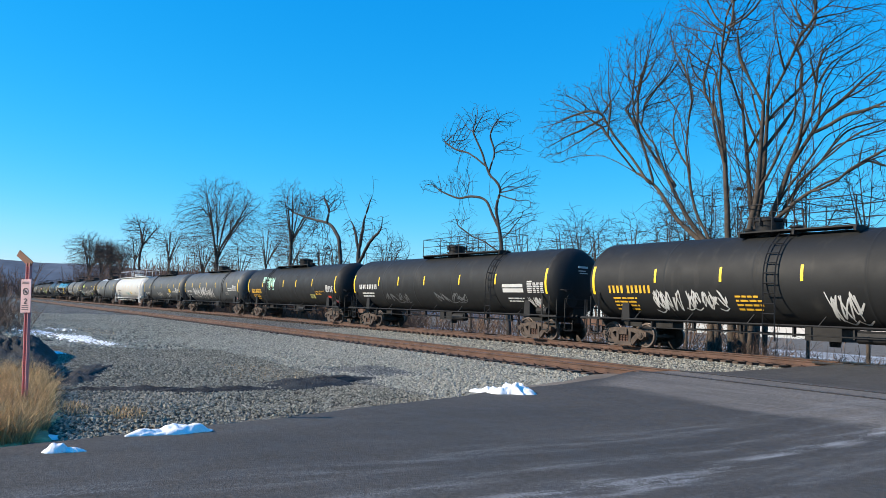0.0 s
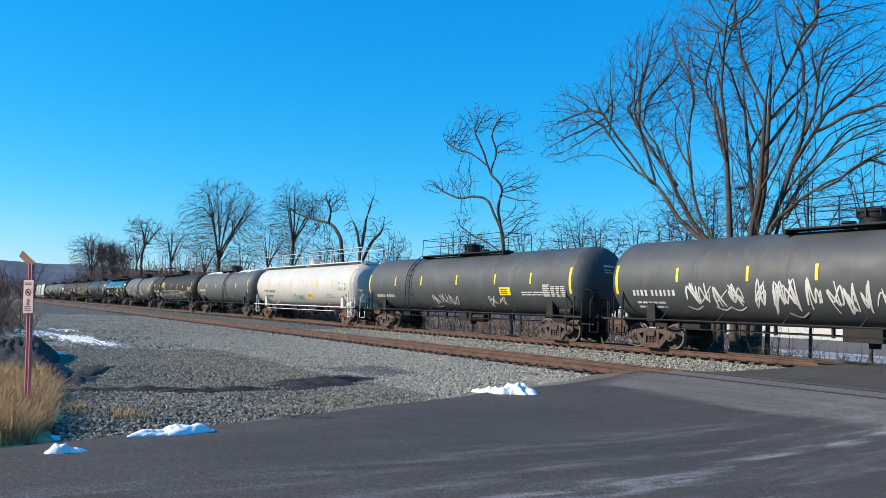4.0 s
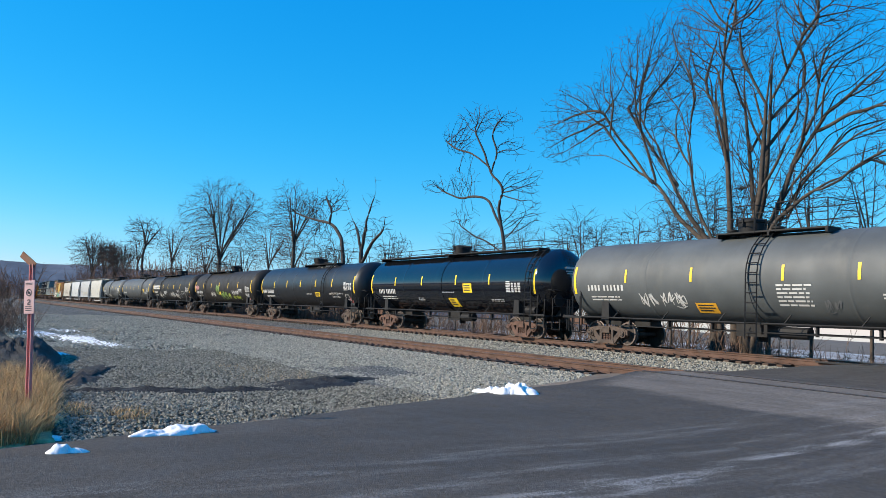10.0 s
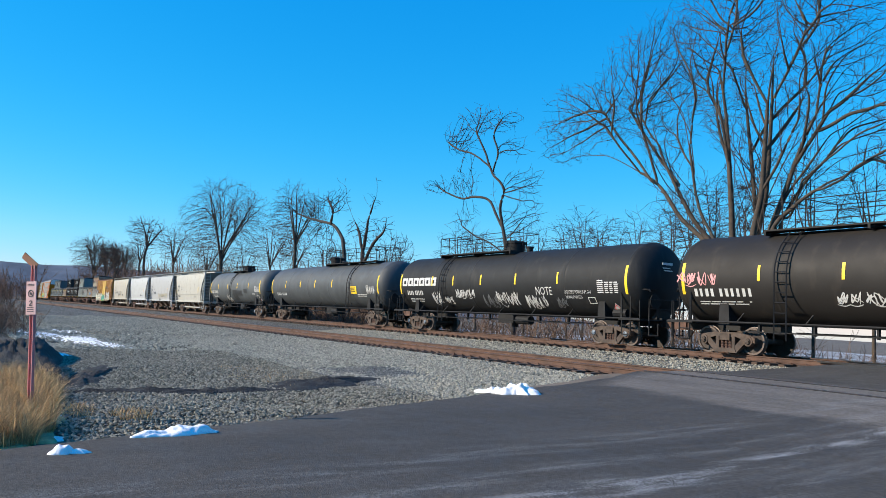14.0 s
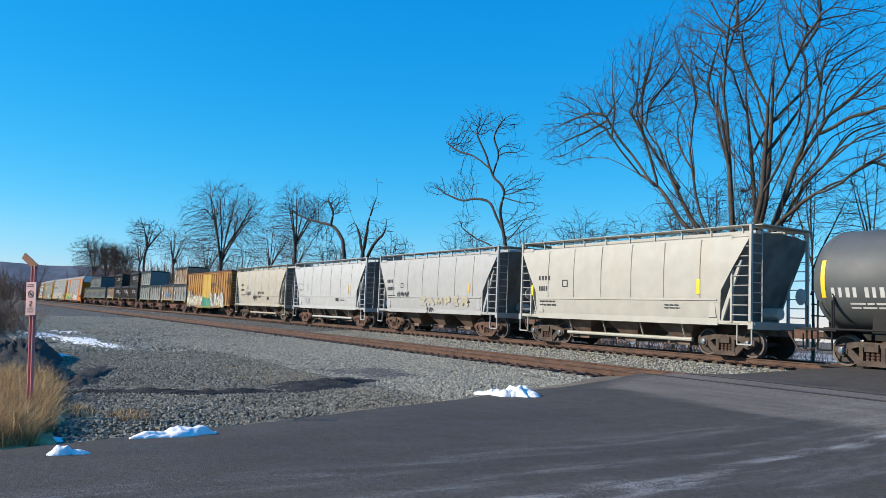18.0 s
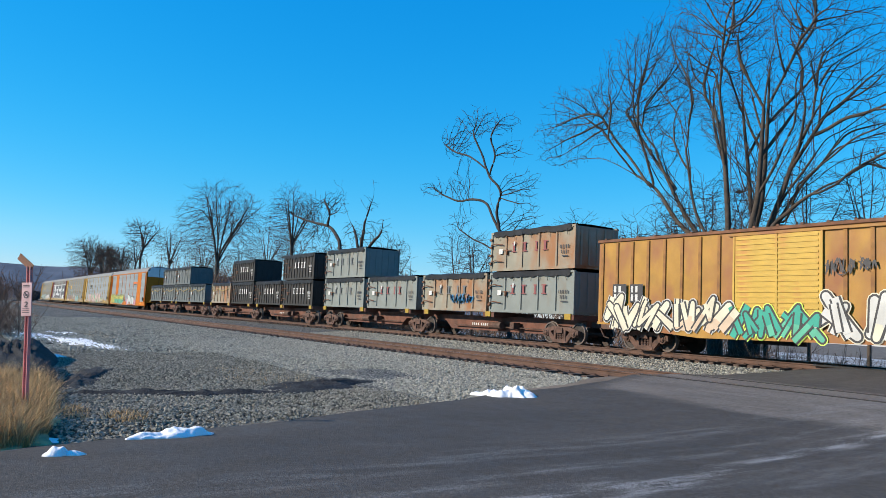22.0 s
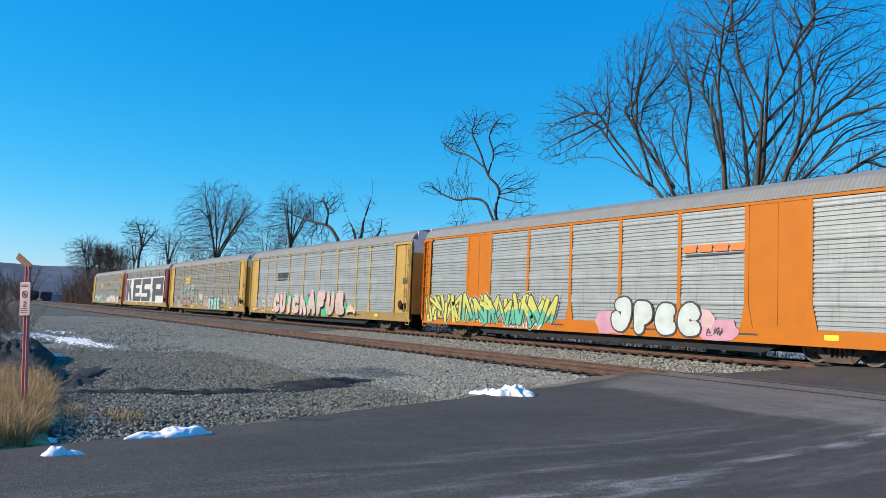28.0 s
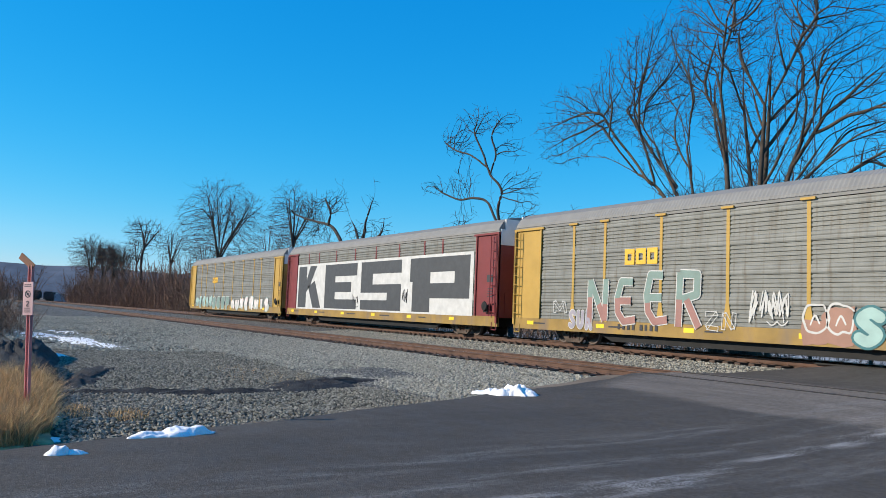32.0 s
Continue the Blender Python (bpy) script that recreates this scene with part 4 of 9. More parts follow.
def underframe(car, half, mat, shift, saddle_mat):
    """Stub sills, saddles, hangers, outlet box and air tank under the shell."""
    end = half + 0.75
    at = pose(shift, 0, 0)
    for m in (-1, 1):
        bm = bmesh.new()
        a, b = sorted((m * (half - 3.0), m * end))
        box(bm, a, b, -0.3, 0.3, 0.78, 1.12)
        box(bm, *sorted((m * (end - 1.15), m * end)), -1.5, 1.5, 1.0, 1.06)
        part("stub_sill", bm_data("stub_sill", bm, mat), car, at)
        for k in (-1, 1):
            bm = bmesh.new()
            x = m * (half - 1.55)
            prism(bm, [(x - 0.22, 0.95), (x + 0.22, 0.95), (x + 0.17, 1.75 if k < 0 else 1.6), (x - 0.17, 1.75 if k < 0 else 1.6)], *sorted((k * 0.55, k * 1.28)))
            part("saddle", bm_data("saddle", bm, saddle_mat), car, at)
    bm = bmesh.new()
    box(bm, -0.03, 0.03, -1.42, -1.3, 0.72, 1.02)
    hanger = bm_data("hanger", bm, mat)
    x = -half + 3.0
    while x < half - 2.5:
        part("hanger", hanger, car, pose(shift + x, 0, 0))
        x += 1.9
    bm = bmesh.new()
    box(bm, -0.7, 0.5, -0.5, 0.5, 0.62, 1.08)
    lathe(bm, [(0.45, 0), (0.45, 0.16), (0.95, 0.2), (1.02, 0.2)], "z", 10)
    part("bottom_outlet", bm_data("bottom_outlet", bm, mat), car, at)
    bm = bmesh.new()
    lathe(bm, [(1.2, 0), (1.2, 0.2), (2.2, 0.2), (2.2, 0)], "x", 10, (0, -0.75, 0.8))
    part("air_tank", bm_data("air_tank", bm, mat), car, at)


def side_rails(car, half, mat, shift):
    """The long handrails, the train pipe below them and the slanted stays."""
    end = half + 0.7
    bm = bmesh.new()
    tube(bm, (-end, 0, 1.06), (end, 0, 1.06), 0.035, 0.035, 6)
    long_bar = bm_data("side_handrail", bm, mat)
    bm = bmesh.new()
    tube(bm, (-half + 2.4, 0, 0.78), (half - 2.4, 0, 0.78), 0.022, 0.022, 5)
    pipe = bm_data("train_pipe", bm, mat)
    bm = bmesh.new()
    tube(bm, (0, -1.47, 1.06), (0.16, -1.32, 1.36), 0.02, 0.02, 4)
    stay = bm_data("handrail_stay", bm, mat)
    for y in (-1.47, 1.47):
        part("side_handrail", long_bar, car, pose(shift, y, 0))
        part("train_pipe", pipe, car, pose(shift, y * 0.97, 0))
    x = -half + 2.2
    while x < half - 1.8:
        part("handrail_stay", stay, car, pose(shift + x, 0, 0))
        x += 2.45


def end_gear_data(half, mat):
    """Grab rails, ladders, steps and cross bars of the car's forward end, each a mesh."""
    e = half + 0.75
    out = []

    def piece_of(name, *paths):
        bm = bmesh.new()
        for points, r in paths:
            bar_path(bm, points, r)
        out.append((name, bm_data(name, bm, mat)))

    for y in (-1.45, 1.45):
        piece_of("grab_rail", ([(e - 1.05, y, 1.05), (e - 1.05, y, 2.05), (e - 0.95, y, 2.18), (e - 0.1, y * 0.72, 2.18), (e + 0.0, y * 0.66, 2.1)], 0.03))
        piece_of("step_ladder", ([(e - 1.0, y, 1.9), (e - 1.0, y, 0.45), (e - 0.55, y, 0.45), (e - 0.55, y, 1.9)], 0.03))
        piece_of("rung", ([(e - 1.0, y, 0.8), (e - 0.55, y, 0.8)], 0.022))
        piece_of("upright", ([(e - 0.15, y * 0.95, 0.5), (e - 0.15, y * 0.95, 1.75)], 0.028))
        piece_of("end_step", ([(e + 0.05, y * 0.75, 1.75), (e + 0.05, y * 0.75, 0.45), (e + 0.3, y * 0.6, 0.45), (e + 0.3, y * 0.6, 0.9)], 0.026))
    for z in (1.45, 1.8, 2.18):
        piece_of("cross_bar", ([(e - 0.05, -1.0, z), (e - 0.05, 1.0, z)], 0.022))
    return out


def brake_data(half, mat):
    e = half + 0.75
    bm = bmesh.new()
    lathe(bm, [(e - 0.15, 0), (e - 0.15, 0.06), (e - 0.1, 0.3), (e - 0.07, 0.3), (e - 0.05, 0.0)], "x", 16, (0, -0.6, 1.75))
    wheel = bm_data("brake_wheel", bm, mat, True)
    bm = bmesh.new()
    lathe(bm, [(e - 1.8, 0), (e - 1.8, 0.18), (e - 1.1, 0.18), (e - 1.1, 0)], "x", 10, (0, -1.0, 1.25))
    tank = bm_data("brake_cylinder", bm, mat)
    bm = bmesh.new()
    box(bm, e - 0.5, e - 0.2, -0.4, 0.35, 1.06, 1.5)
    return wheel, tank, bm_data("brake_box", bm, mat)


def bar_pieces(parent, surf, x, tall, width, colour="yellow"):
    z0 = (TZ - 0.55, TZ + 0.55) if tall else (TZ - 0.12, TZ + 0.38)
    return laid("reflector", rect(x - width / 2, x + width / 2, *z0, 8), colour, parent, surf, 0.009)


def tank_car(s0, s1, seam0, seam1, mat, label, dome, ladder, walk0, walk1, bars, rows, seed, trim=None, kit="iron", full_walk=False, band=None, snow=None, bar_colour="yellow", rail=0.85):
    """s0, s1: couplers at the forward and the rear end; seam0, seam1: the head seams."""
    middle, half = (s0 + s1) / 2, (s0 - s1) / 2
    shift = (seam0 + seam1) / 2 - middle
    cyl = (seam0 - seam1) / 2
    trim = trim or FRAME_BLACK
    car = thing_at("tank_car", middle, half - 2.6, label, "railway tank car", "cars of the freight train")
    surf = tank_side(TR, TZ)
    tank = part("tank", tank_data(cyl, mat), car, pose(shift, 0, 0))
    underframe(car, cyl, FRAME_BLACK, shift, mat if mat is WHITE_TANK else FRAME_BLACK)
    side_rails(car, cyl, trim, shift)
    gear = end_gear_data(cyl, trim)
    brake = brake_data(cyl, trim)
    for turn in (0, 180):
        for kind, data in gear:
            part(kind, data, car, pose(shift, 0, 0, 0, 0, turn))
        for data in brake:
            part(data.name.split(".")[0], data, car, pose(shift, 0, 0, 0, 0, turn))
    dome_mat = mat if mat is WHITE_TANK else FRAME_BLACK
    lid = part("dome", dome_data(dome_mat), car, pose(dome, -0.1, 0))
    bolt = dome_bolt_data(dome_mat)
    for k in range(8):
        part("bolt", bolt, lid, pose(0, 0, 0, 0, 0, 45 * k))
    for v in (0.85, -0.95):
        part("valve", valve_data(trim), car, pose(dome + v, 0.1, 0))
    top = TZ + TR + 0.06
    part("walkway", platform_data(walk0, walk1, top, trim), car)
    railing(car, walk0, walk1, top, trim, gap=(dome - 0.75, dome + 0.75) if full_walk else (ladder - 0.4, ladder + 0.4) if walk0 < ladder - 1 and walk1 > ladder + 1 else None, height=rail, pitch=3.4 if full_walk else 1.7)
    bm = bmesh.new()
    ladder_bm(bm, walk1 + 0.15 if full_walk else ladder, 0.55, TZ + TR + 0.05, 0, curve=shell_y)
    part("ladder", bm_data("ladder", bm, trim), car)
    if band is not None:
        bm = bmesh.new()
        lathe(bm, [(-0.35, TR), (-0.35, TR + 0.02), (-0.05, TR + 0.03), (0.3, TR + 0.02), (0.3, TR)], "x", 40, (0, 0, TZ))
        part("band", bm_data("band", bm, mat, True), car, pose(band, 0, 0))
    if snow:
        bm = bmesh.new()
        n = 40
        rings = []
        for k in range(n + 1):
            x = snow[0] + (snow[1] - snow[0]) * k / n
            wide = 0.42 + 0.1 * math.sin(k * 1.7) + 0.06 * math.sin(k * 0.7)
            rings.append([bm.verts.new((x, (TR + 0.02) * math.sin(a * wide) , TZ + (TR + 0.012 + (0.05 if abs(a) < 0.9 and 0 < k < n else -0.01)) * math.cos(a * wide))) for a in (-1, -0.6, 0, 0.6, 1)])
        for p, q in zip(rings[:-1], rings[1:]):
            for i in range(4):
                bm.faces.new((p[i], p[i + 1], q[i + 1], q[i]))
        part("snow", bm_data("snow", bm, SNOW_CAP, True), car, None, "thin cap of white snow")
    for m in (seam0 - middle, seam1 - middle):
        bar_pieces(car, surf, m, True, 0.13, bar_colour)
    for x in bars:
        bar_pieces(car, surf, x, False, 0.1, bar_colour)
    decals(car, surf, rows, seed)
    # print on the forward head
    for k, (y, z, w) in enumerate(((-0.35, TZ + 0.62, 0.55), (-0.35, TZ + 0.48, 0.4), (-0.3, TZ + 0.38, 0.45))):
        bm = bmesh.new()
        box(bm, 0, 0.012, y, y + w, z, z + (0.09 if k == 0 else 0.04))
        r = math.hypot(y + w / 2, z - TZ)
        part("small_print", bm_data("small_print", bm, MARK["white" if mat is not WHITE_TANK else "ink"]), car, pose(shift + cyl + 0.78 * math.sqrt(max(0, 1 - (r / TR) ** 2)) + 0.02, 0, 0))
    for m in (1, -1):
        truck(car, m * (half - 2.75), kit)
    couplers(car, half, cyl + 0.6)
    return car


DECALS = {}
DECALS["c0"] = (("marks", -8.36, -6.15, 2.03, 2.31, "amber", 10), ("lines", -8.20, -6.93, 1.36, 1.90, "amber", 4), ("tag", -6.22, -4.91, 1.37, 2.17, "white", 3), ("tag", -4.79, -3.00, 1.48, 2.15, "white", 5), ("tag", 0.40, 1.67, 1.19, 2.11, "white", 3), ("lines", -2.61, -1.61, 1.44, 1.99, "amber", 4),)
DECALS["c1"] = (("marks", -8.66, -6.28, 2.21, 2.49, "white", 10), ("lines", -8.36, -6.67, 1.70, 2.04, "white", 2), ("rect", 6.29, 7.82, 2.27, 2.42, "white", 0), ("rect", 6.30, 7.83, 2.04, 2.22, "white", 0), ("panel", 8.14, 9.28, 2.01, 2.56, "white", 0), ("tag", -5.71, -2.65, 1.46, 2.01, "grey", 4), ("tag", 0.08, 2.96, 1.53, 2.02, "grey", 4), ("lines", 6.59, 7.85, 1.58, 1.83, "white", 2), ("tag", 7.90, 8.93, 1.37, 1.86, "white", 3), ("diamond", 8.47, 8.94, 1.20, 1.54, "red", 0),)
DECALS["c2"] = (("marks", -8.02, -5.72, 1.93, 2.26, "amber", 10), ("lines", -7.89, -6.24, 1.41, 1.82, "amber", 3), ("tag", -5.42, -4.32, 2.80, 3.28, "mint", 3), ("tag", -4.30, -2.66, 2.22, 3.24, "mint", 4), ("rect", 4.42, 5.23, 1.59, 1.85, "khaki", 0), ("word", 5.43, 7.1, 1.99, 2.10, "amber", 'LIQUEFIED PETROLEUM GAS'), ("word", 5.43, 6.45, 1.84, 1.94, "amber", 'NON-ODORIZED'), ("panel", 7.36, 8.53, 2.00, 2.50, "white", 0), ("rect", 7.50, 7.96, 1.63, 1.78, "redpaint", 0), ("diamond", 8.41, 8.90, 1.25, 1.65, "red", 0),)
DECALS["c3"] = (("marks", -8.44, -6.35, 1.93, 2.14, "white", 10), ("lines", -8.34, -6.90, 1.44, 1.75, "white", 2), ("tag", -6.00, -3.64, 1.50, 2.43, "white", 4), ("tag", -3.33, -0.93, 1.34, 2.49, "white", 4), ("tag", -0.75, 1.10, 1.38, 2.39, "white", 4), ("panel", 7.54, 8.63, 2.07, 2.60, "white", 0), ("lines", 6.10, 7.49, 2.05, 2.36, "white", 2), ("lines", 5.26, 6.02, 1.73, 1.96, "white", 2), ("diamond", 7.86, 8.38, 1.21, 1.58, "red", 0),)
DECALS["c4"] = (("marks", -8.36, -6.07, 1.76, 1.93, "white", 8), ("tag", -2.30, 0.50, 1.31, 1.98, "white", 3), ("rect", 4.22, 5.06, 1.91, 2.27, "yellow", 0), ("tag", 3.07, 4.44, 1.36, 1.91, "white", 2), ("panel", 7.42, 8.90, 1.85, 2.39, "white", 0), ("lines", 5.88, 7.44, 1.88, 2.09, "white", 2),)
DECALS["c5"] = (("marks", -7.35, -4.90, 2.02, 2.22, "ink", 10), ("lines", -7.24, -5.40, 1.58, 1.84, "ink", 2), ("hand", -1.61, 0.86, 1.45, 1.94, "teal", 'I * MOMS'), ("rect", 1.60, 2.43, 1.64, 1.91, "yellow", 0), ("word", 4.97, 5.93, 1.82, 1.91, "ink", 'NON-ODORIZED'), ("word", 4.72, 6.40, 1.63, 1.74, "ink", 'LIQUEFIED PETROLEUM GAS'), ("panel", 7.15, 8.30, 2.17, 2.70, "panelwhite", 0), ("rect", 8.04, 8.25, 1.74, 1.89, "ink", 0), ("diamond", 7.88, 8.31, 1.15, 1.67, "red", 0), ("lines", 7.32, 7.69, 1.65, 1.82, "ink", 2),)
DECALS["c6"] = (("marks", -7.32, -5.10, 2.08, 2.33, "white", 10), ("lines", -7.05, -5.29, 1.77, 1.95, "white", 2),)
DECALS["c7"] = (("marks", -8.65, -6.28, 1.99, 2.20, "white", 10), ("lines", -8.47, -6.65, 1.49, 1.83, "white", 2), ("blob", -6.30, -5.16, 1.22, 2.05, "yellow", 'skyblue'), ("tag", -4.82, -3.65, 2.57, 3.27, "lime", 2), ("ring", -4.40, -2.09, 1.21, 2.22, "white", 3), ("ring", -1.62, 0.78, 1.26, 2.22, "white", 3), ("ring", 0.94, 3.45, 1.32, 2.21, "white", 3), ("tag", 3.56, 6.07, 1.74, 2.20, "white", 6), ("tag", 4.03, 5.93, 1.28, 1.72, "olive", 4), ("lines", 6.13, 7.49, 1.98, 2.18, "white", 2), ("panel", 7.53, 8.59, 2.15, 2.60, "white", 0), ("diamond", 7.72, 8.25, 1.23, 1.64, "red", 0),)
DECALS["c8"] = (("marks", -7.14, -5.11, 2.11, 2.33, "white", 10), ("lines", -7.02, -5.23, 1.70, 1.92, "white", 2), ("tag", -4.47, -2.35, 1.52, 2.06, "white", 5), ("rect", -1.91, -1.04, 1.35, 1.69, "orange", 0), ("panel", 6.38, 7.51, 2.11, 2.63, "white", 0), ("lines", 1.40, 2.63, 1.59, 2.32, "white", 6), ("lines", 4.70, 5.64, 1.83, 2.03, "white", 2), ("diamond", 6.57, 7.04, 1.21, 1.61, "red", 0), ("tag", 2.88, 3.41, 1.45, 1.88, "grey", 2),)
DECALS["c9"] = (("marks", -7.01, -4.94, 1.97, 2.22, "white", 10), ("lines", -6.74, -4.99, 1.62, 1.85, "white", 2), ("rect", 2.14, 2.91, 2.03, 2.48, "yellow", 0), ("rect", 0.55, 1.32, 1.32, 1.76, "yellow", 0), ("panel", 5.76, 6.89, 2.03, 2.56, "white", 0), ("lines", -2.56, -1.88, 1.58, 1.77, "white", 2), ("lines", 0.12, 1.32, 2.01, 2.08, "white", 1), ("lines", 4.38, 5.37, 1.60, 1.73, "white", 2),)
DECALS["c10"] = (("marks", -8.48, -5.84, 1.96, 2.24, "white", 10), ("lines", -7.78, -5.87, 1.62, 1.83, "white", 2), ("rect", 2.38, 3.24, 1.75, 2.03, "yellow", 0), ("word", 4.82, 6.97, 1.87, 2.01, "white", 'LIQUEFIED PETROLEUM GAS'), ("word", 5.22, 6.58, 1.69, 1.81, "white", 'NON-ODORIZED'), ("panel", 7.31, 8.49, 2.15, 2.72, "white", 0), ("frame", 7.32, 7.87, 1.55, 1.89, "white", 0), ("diamond", 7.80, 8.27, 1.31, 1.73, "red", 0), ("lines", 0.79, 1.77, 1.84, 1.97, "white", 1),)
DECALS["c11"] = (("marks", -8.64, -6.25, 1.91, 2.17, "white", 10), ("lines", -8.50, -6.38, 1.62, 1.77, "white", 2), ("tag", -9.41, -7.74, 2.26, 2.76, "pink", 4), ("tag", -3.54, -2.04, 1.66, 2.08, "white", 4), ("tag", -1.65, -0.65, 1.85, 2.80, "moss", 3), ("rect", -0.75, -0.17, 1.83, 2.07, "yellow", 0), ("tag", -0.24, 1.81, 1.41, 2.17, "moss", 5), ("tag", 2.02, 2.75, 1.50, 2.00, "olive", 3), ("tag", 3.10, 5.32, 1.79, 2.22, "white", 6), ("tag", 3.33, 5.56, 1.40, 1.79, "olive", 6), ("lines", 5.37, 6.54, 2.00, 2.31, "white", 3), ("panel", 7.36, 8.47, 2.04, 2.55, "white", 0), ("tag", 7.07, 8.10, 1.59, 1.96, "white", 4), ("diamond", 7.77, 8.23, 1.23, 1.62, "red", 0),)
DECALS["c12"] = (("brand", -8.69, -5.00, 2.41, 2.85, "white", 6), ("marks", -8.18, -6.43, 1.91, 2.15, "white", 9), ("lines", -8.06, -6.49, 1.51, 1.75, "white", 2), ("tag", -5.74, -4.64, 1.41, 2.14, "white", 3), ("tag", -4.44, -3.56, 1.50, 1.87, "white", 3), ("tag", -3.24, -1.48, 1.76, 2.23, "white", 6), ("tag", -0.87, 0.23, 1.37, 1.99, "grey", 4), ("tag", 0.23, 1.98, 1.40, 2.14, "white", 5), ("tag", 2.34, 3.94, 1.35, 1.94, "white", 5), ("word", 3.38, 4.47, 1.94, 2.29, "white", 'NOTE'), ("word", 5.30, 6.91, 1.98, 2.13, "white", 'LIQUEFIED PETROLEUM GAS'), ("word", 5.31, 6.33, 1.80, 1.92, "white", 'NON-ODORIZED'), ("panel", 7.31, 8.49, 2.00, 2.55, "white", 0), ("frame", 6.65, 7.08, 1.59, 1.86, "white", 0), ("diamond", 7.92, 8.34, 1.22, 1.63, "red", 0), ("tag", 4.55, 5.24, 1.43, 1.85, "grey", 3),)
DECALS["c13"] = (("marks", -8.12, -6.05, 1.85, 2.05, "white", 8), ("rect", 5.54, 6.36, 1.98, 2.45, "yellow", 0), ("panel", 7.79, 8.93, 1.98, 2.49, "white", 0), ("lines", 6.45, 7.82, 1.77, 1.98, "white", 2),)
DECALS["c14"] = (("marks", -7.07, -4.78, 1.99, 2.27, "white", 10), ("lines", -6.56, -5.08, 1.63, 1.86, "white", 2), ("tag", -2.44, -1.33, 1.10, 1.88, "white", 4), ("rect", -0.17, 1.05, 1.46, 2.29, "soot", 0), ("rect", 1.08, 2.50, 1.80, 2.24, "soot", 0), ("rect", 3.03, 3.95, 2.03, 2.37, "soot", 0), ("panel", 6.07, 7.22, 2.11, 2.62, "white", 0), ("lines", 5.30, 6.08, 1.85, 2.04, "white", 2), ("frame", 6.40, 6.93, 1.62, 1.84, "white", 0), ("diamond", 6.85, 7.31, 1.13, 1.60, "red", 0),)
DECALS["h0"] = (("marks", -4.67, -3.71, 2.67, 2.85, "ink", 4), ("marks", -4.65, -3.95, 2.21, 2.41, "ink", 4), ("lines", -4.61, -3.48, 1.53, 1.82, "ink", 2), ("frame", -3.12, -2.79, 2.37, 2.66, "ink", 0), ("rect", 3.91, 4.06, 2.07, 2.58, "yellow", 0), ("rect", -5.16, -5.04, 2.01, 2.46, "yellow", 0), ("lines", 2.46, 3.23, 1.53, 1.73, "ink", 2),)
DECALS["h1"] = (("marks", -4.86, -4.00, 2.71, 2.90, "ink", 4), ("marks", -4.81, -3.85, 2.27, 2.48, "ink", 6), ("frame", -3.23, -2.94, 2.40, 2.67, "ink", 0), ("lines", -4.78, -3.83, 1.79, 2.02, "ink", 2), ("tag", -3.67, -2.31, 1.87, 2.22, "ink", 6), ("fade", -1.06, 3.83, 1.39, 1.98, "ash", 5), ("tag", 3.41, 3.83, 1.55, 1.77, "ink", 2), ("rect", 3.76, 3.88, 2.13, 2.59, "amber", 0), ("tag", -0.44, 0.38, 1.07, 1.38, "ink", 3),)
DECALS["h2"] = (("marks", -4.99, -4.14, 2.68, 2.87, "ash2", 4), ("marks", -4.98, -3.89, 2.26, 2.44, "ash2", 6), ("frame", -3.37, -3.12, 2.45, 2.70, "ash2", 0), ("lines", -4.96, -4.11, 1.80, 2.02, "ash2", 2), ("tag", -3.80, -2.81, 1.35, 1.86, "ash2", 2), ("rect", 3.64, 3.75, 2.11, 2.61, "amber", 0), ("rect", 1.71, 2.16, 1.57, 1.79, "ink", 0), ("lines", 2.42, 3.09, 1.59, 1.76, "ink", 2),)
DECALS["h3"] = (("marks", -4.45, -3.79, 2.74, 2.93, "ink", 4), ("marks", -4.43, -3.52, 2.30, 2.48, "ink", 5), ("frame", -2.81, -2.60, 2.48, 2.74, "ink", 0), ("lines", -4.42, -3.46, 1.83, 2.06, "ink", 2), ("tag", -3.29, -1.91, 1.83, 2.27, "ink", 4), ("tag", -1.28, -0.28, 1.46, 2.02, "ink", 4), ("tag", -0.03, 1.48, 2.01, 2.27, "ink", 5), ("tag", -0.12, 0.80, 1.68, 1.97, "ink", 4), ("rect", 2.24, 2.69, 1.58, 1.81, "ink", 0), ("rect", -5.00, -4.92, 2.10, 2.55, "amber", 0),)
DECALS["bx"] = (("patch", -7.09, -6.37, 1.78, 2.47, "ink", 4), ("patch", -6.19, -5.54, 1.78, 2.46, "ink", 4), ("wild", -7.4, -1.8, 0.67, 2.00, ("cream", "ink", "faded_white", "tan", -4.0), 13), ("wild", -1.5, 1.3, 0.6, 1.75, ("teal2", "ink", "lime", "jade", 0.0), 9), ("wild", 1.6, 6.5, 0.69, 2.05, ("faded_white", "ink", "cream", "cream", 3.5), 11), ("tag", 1.46, 2.48, 2.66, 3.15, "ink", 4), ("tag", 2.62, 3.17, 2.75, 3.16, "ink", 3), ("tag", 3.71, 4.35, 2.52, 3.03, "ink", 3), ("tag", 6.35, 7.00, 2.95, 3.42, "ink", 3), ("tag", 7.21, 7.63, 2.93, 3.75, "ink", 3),)
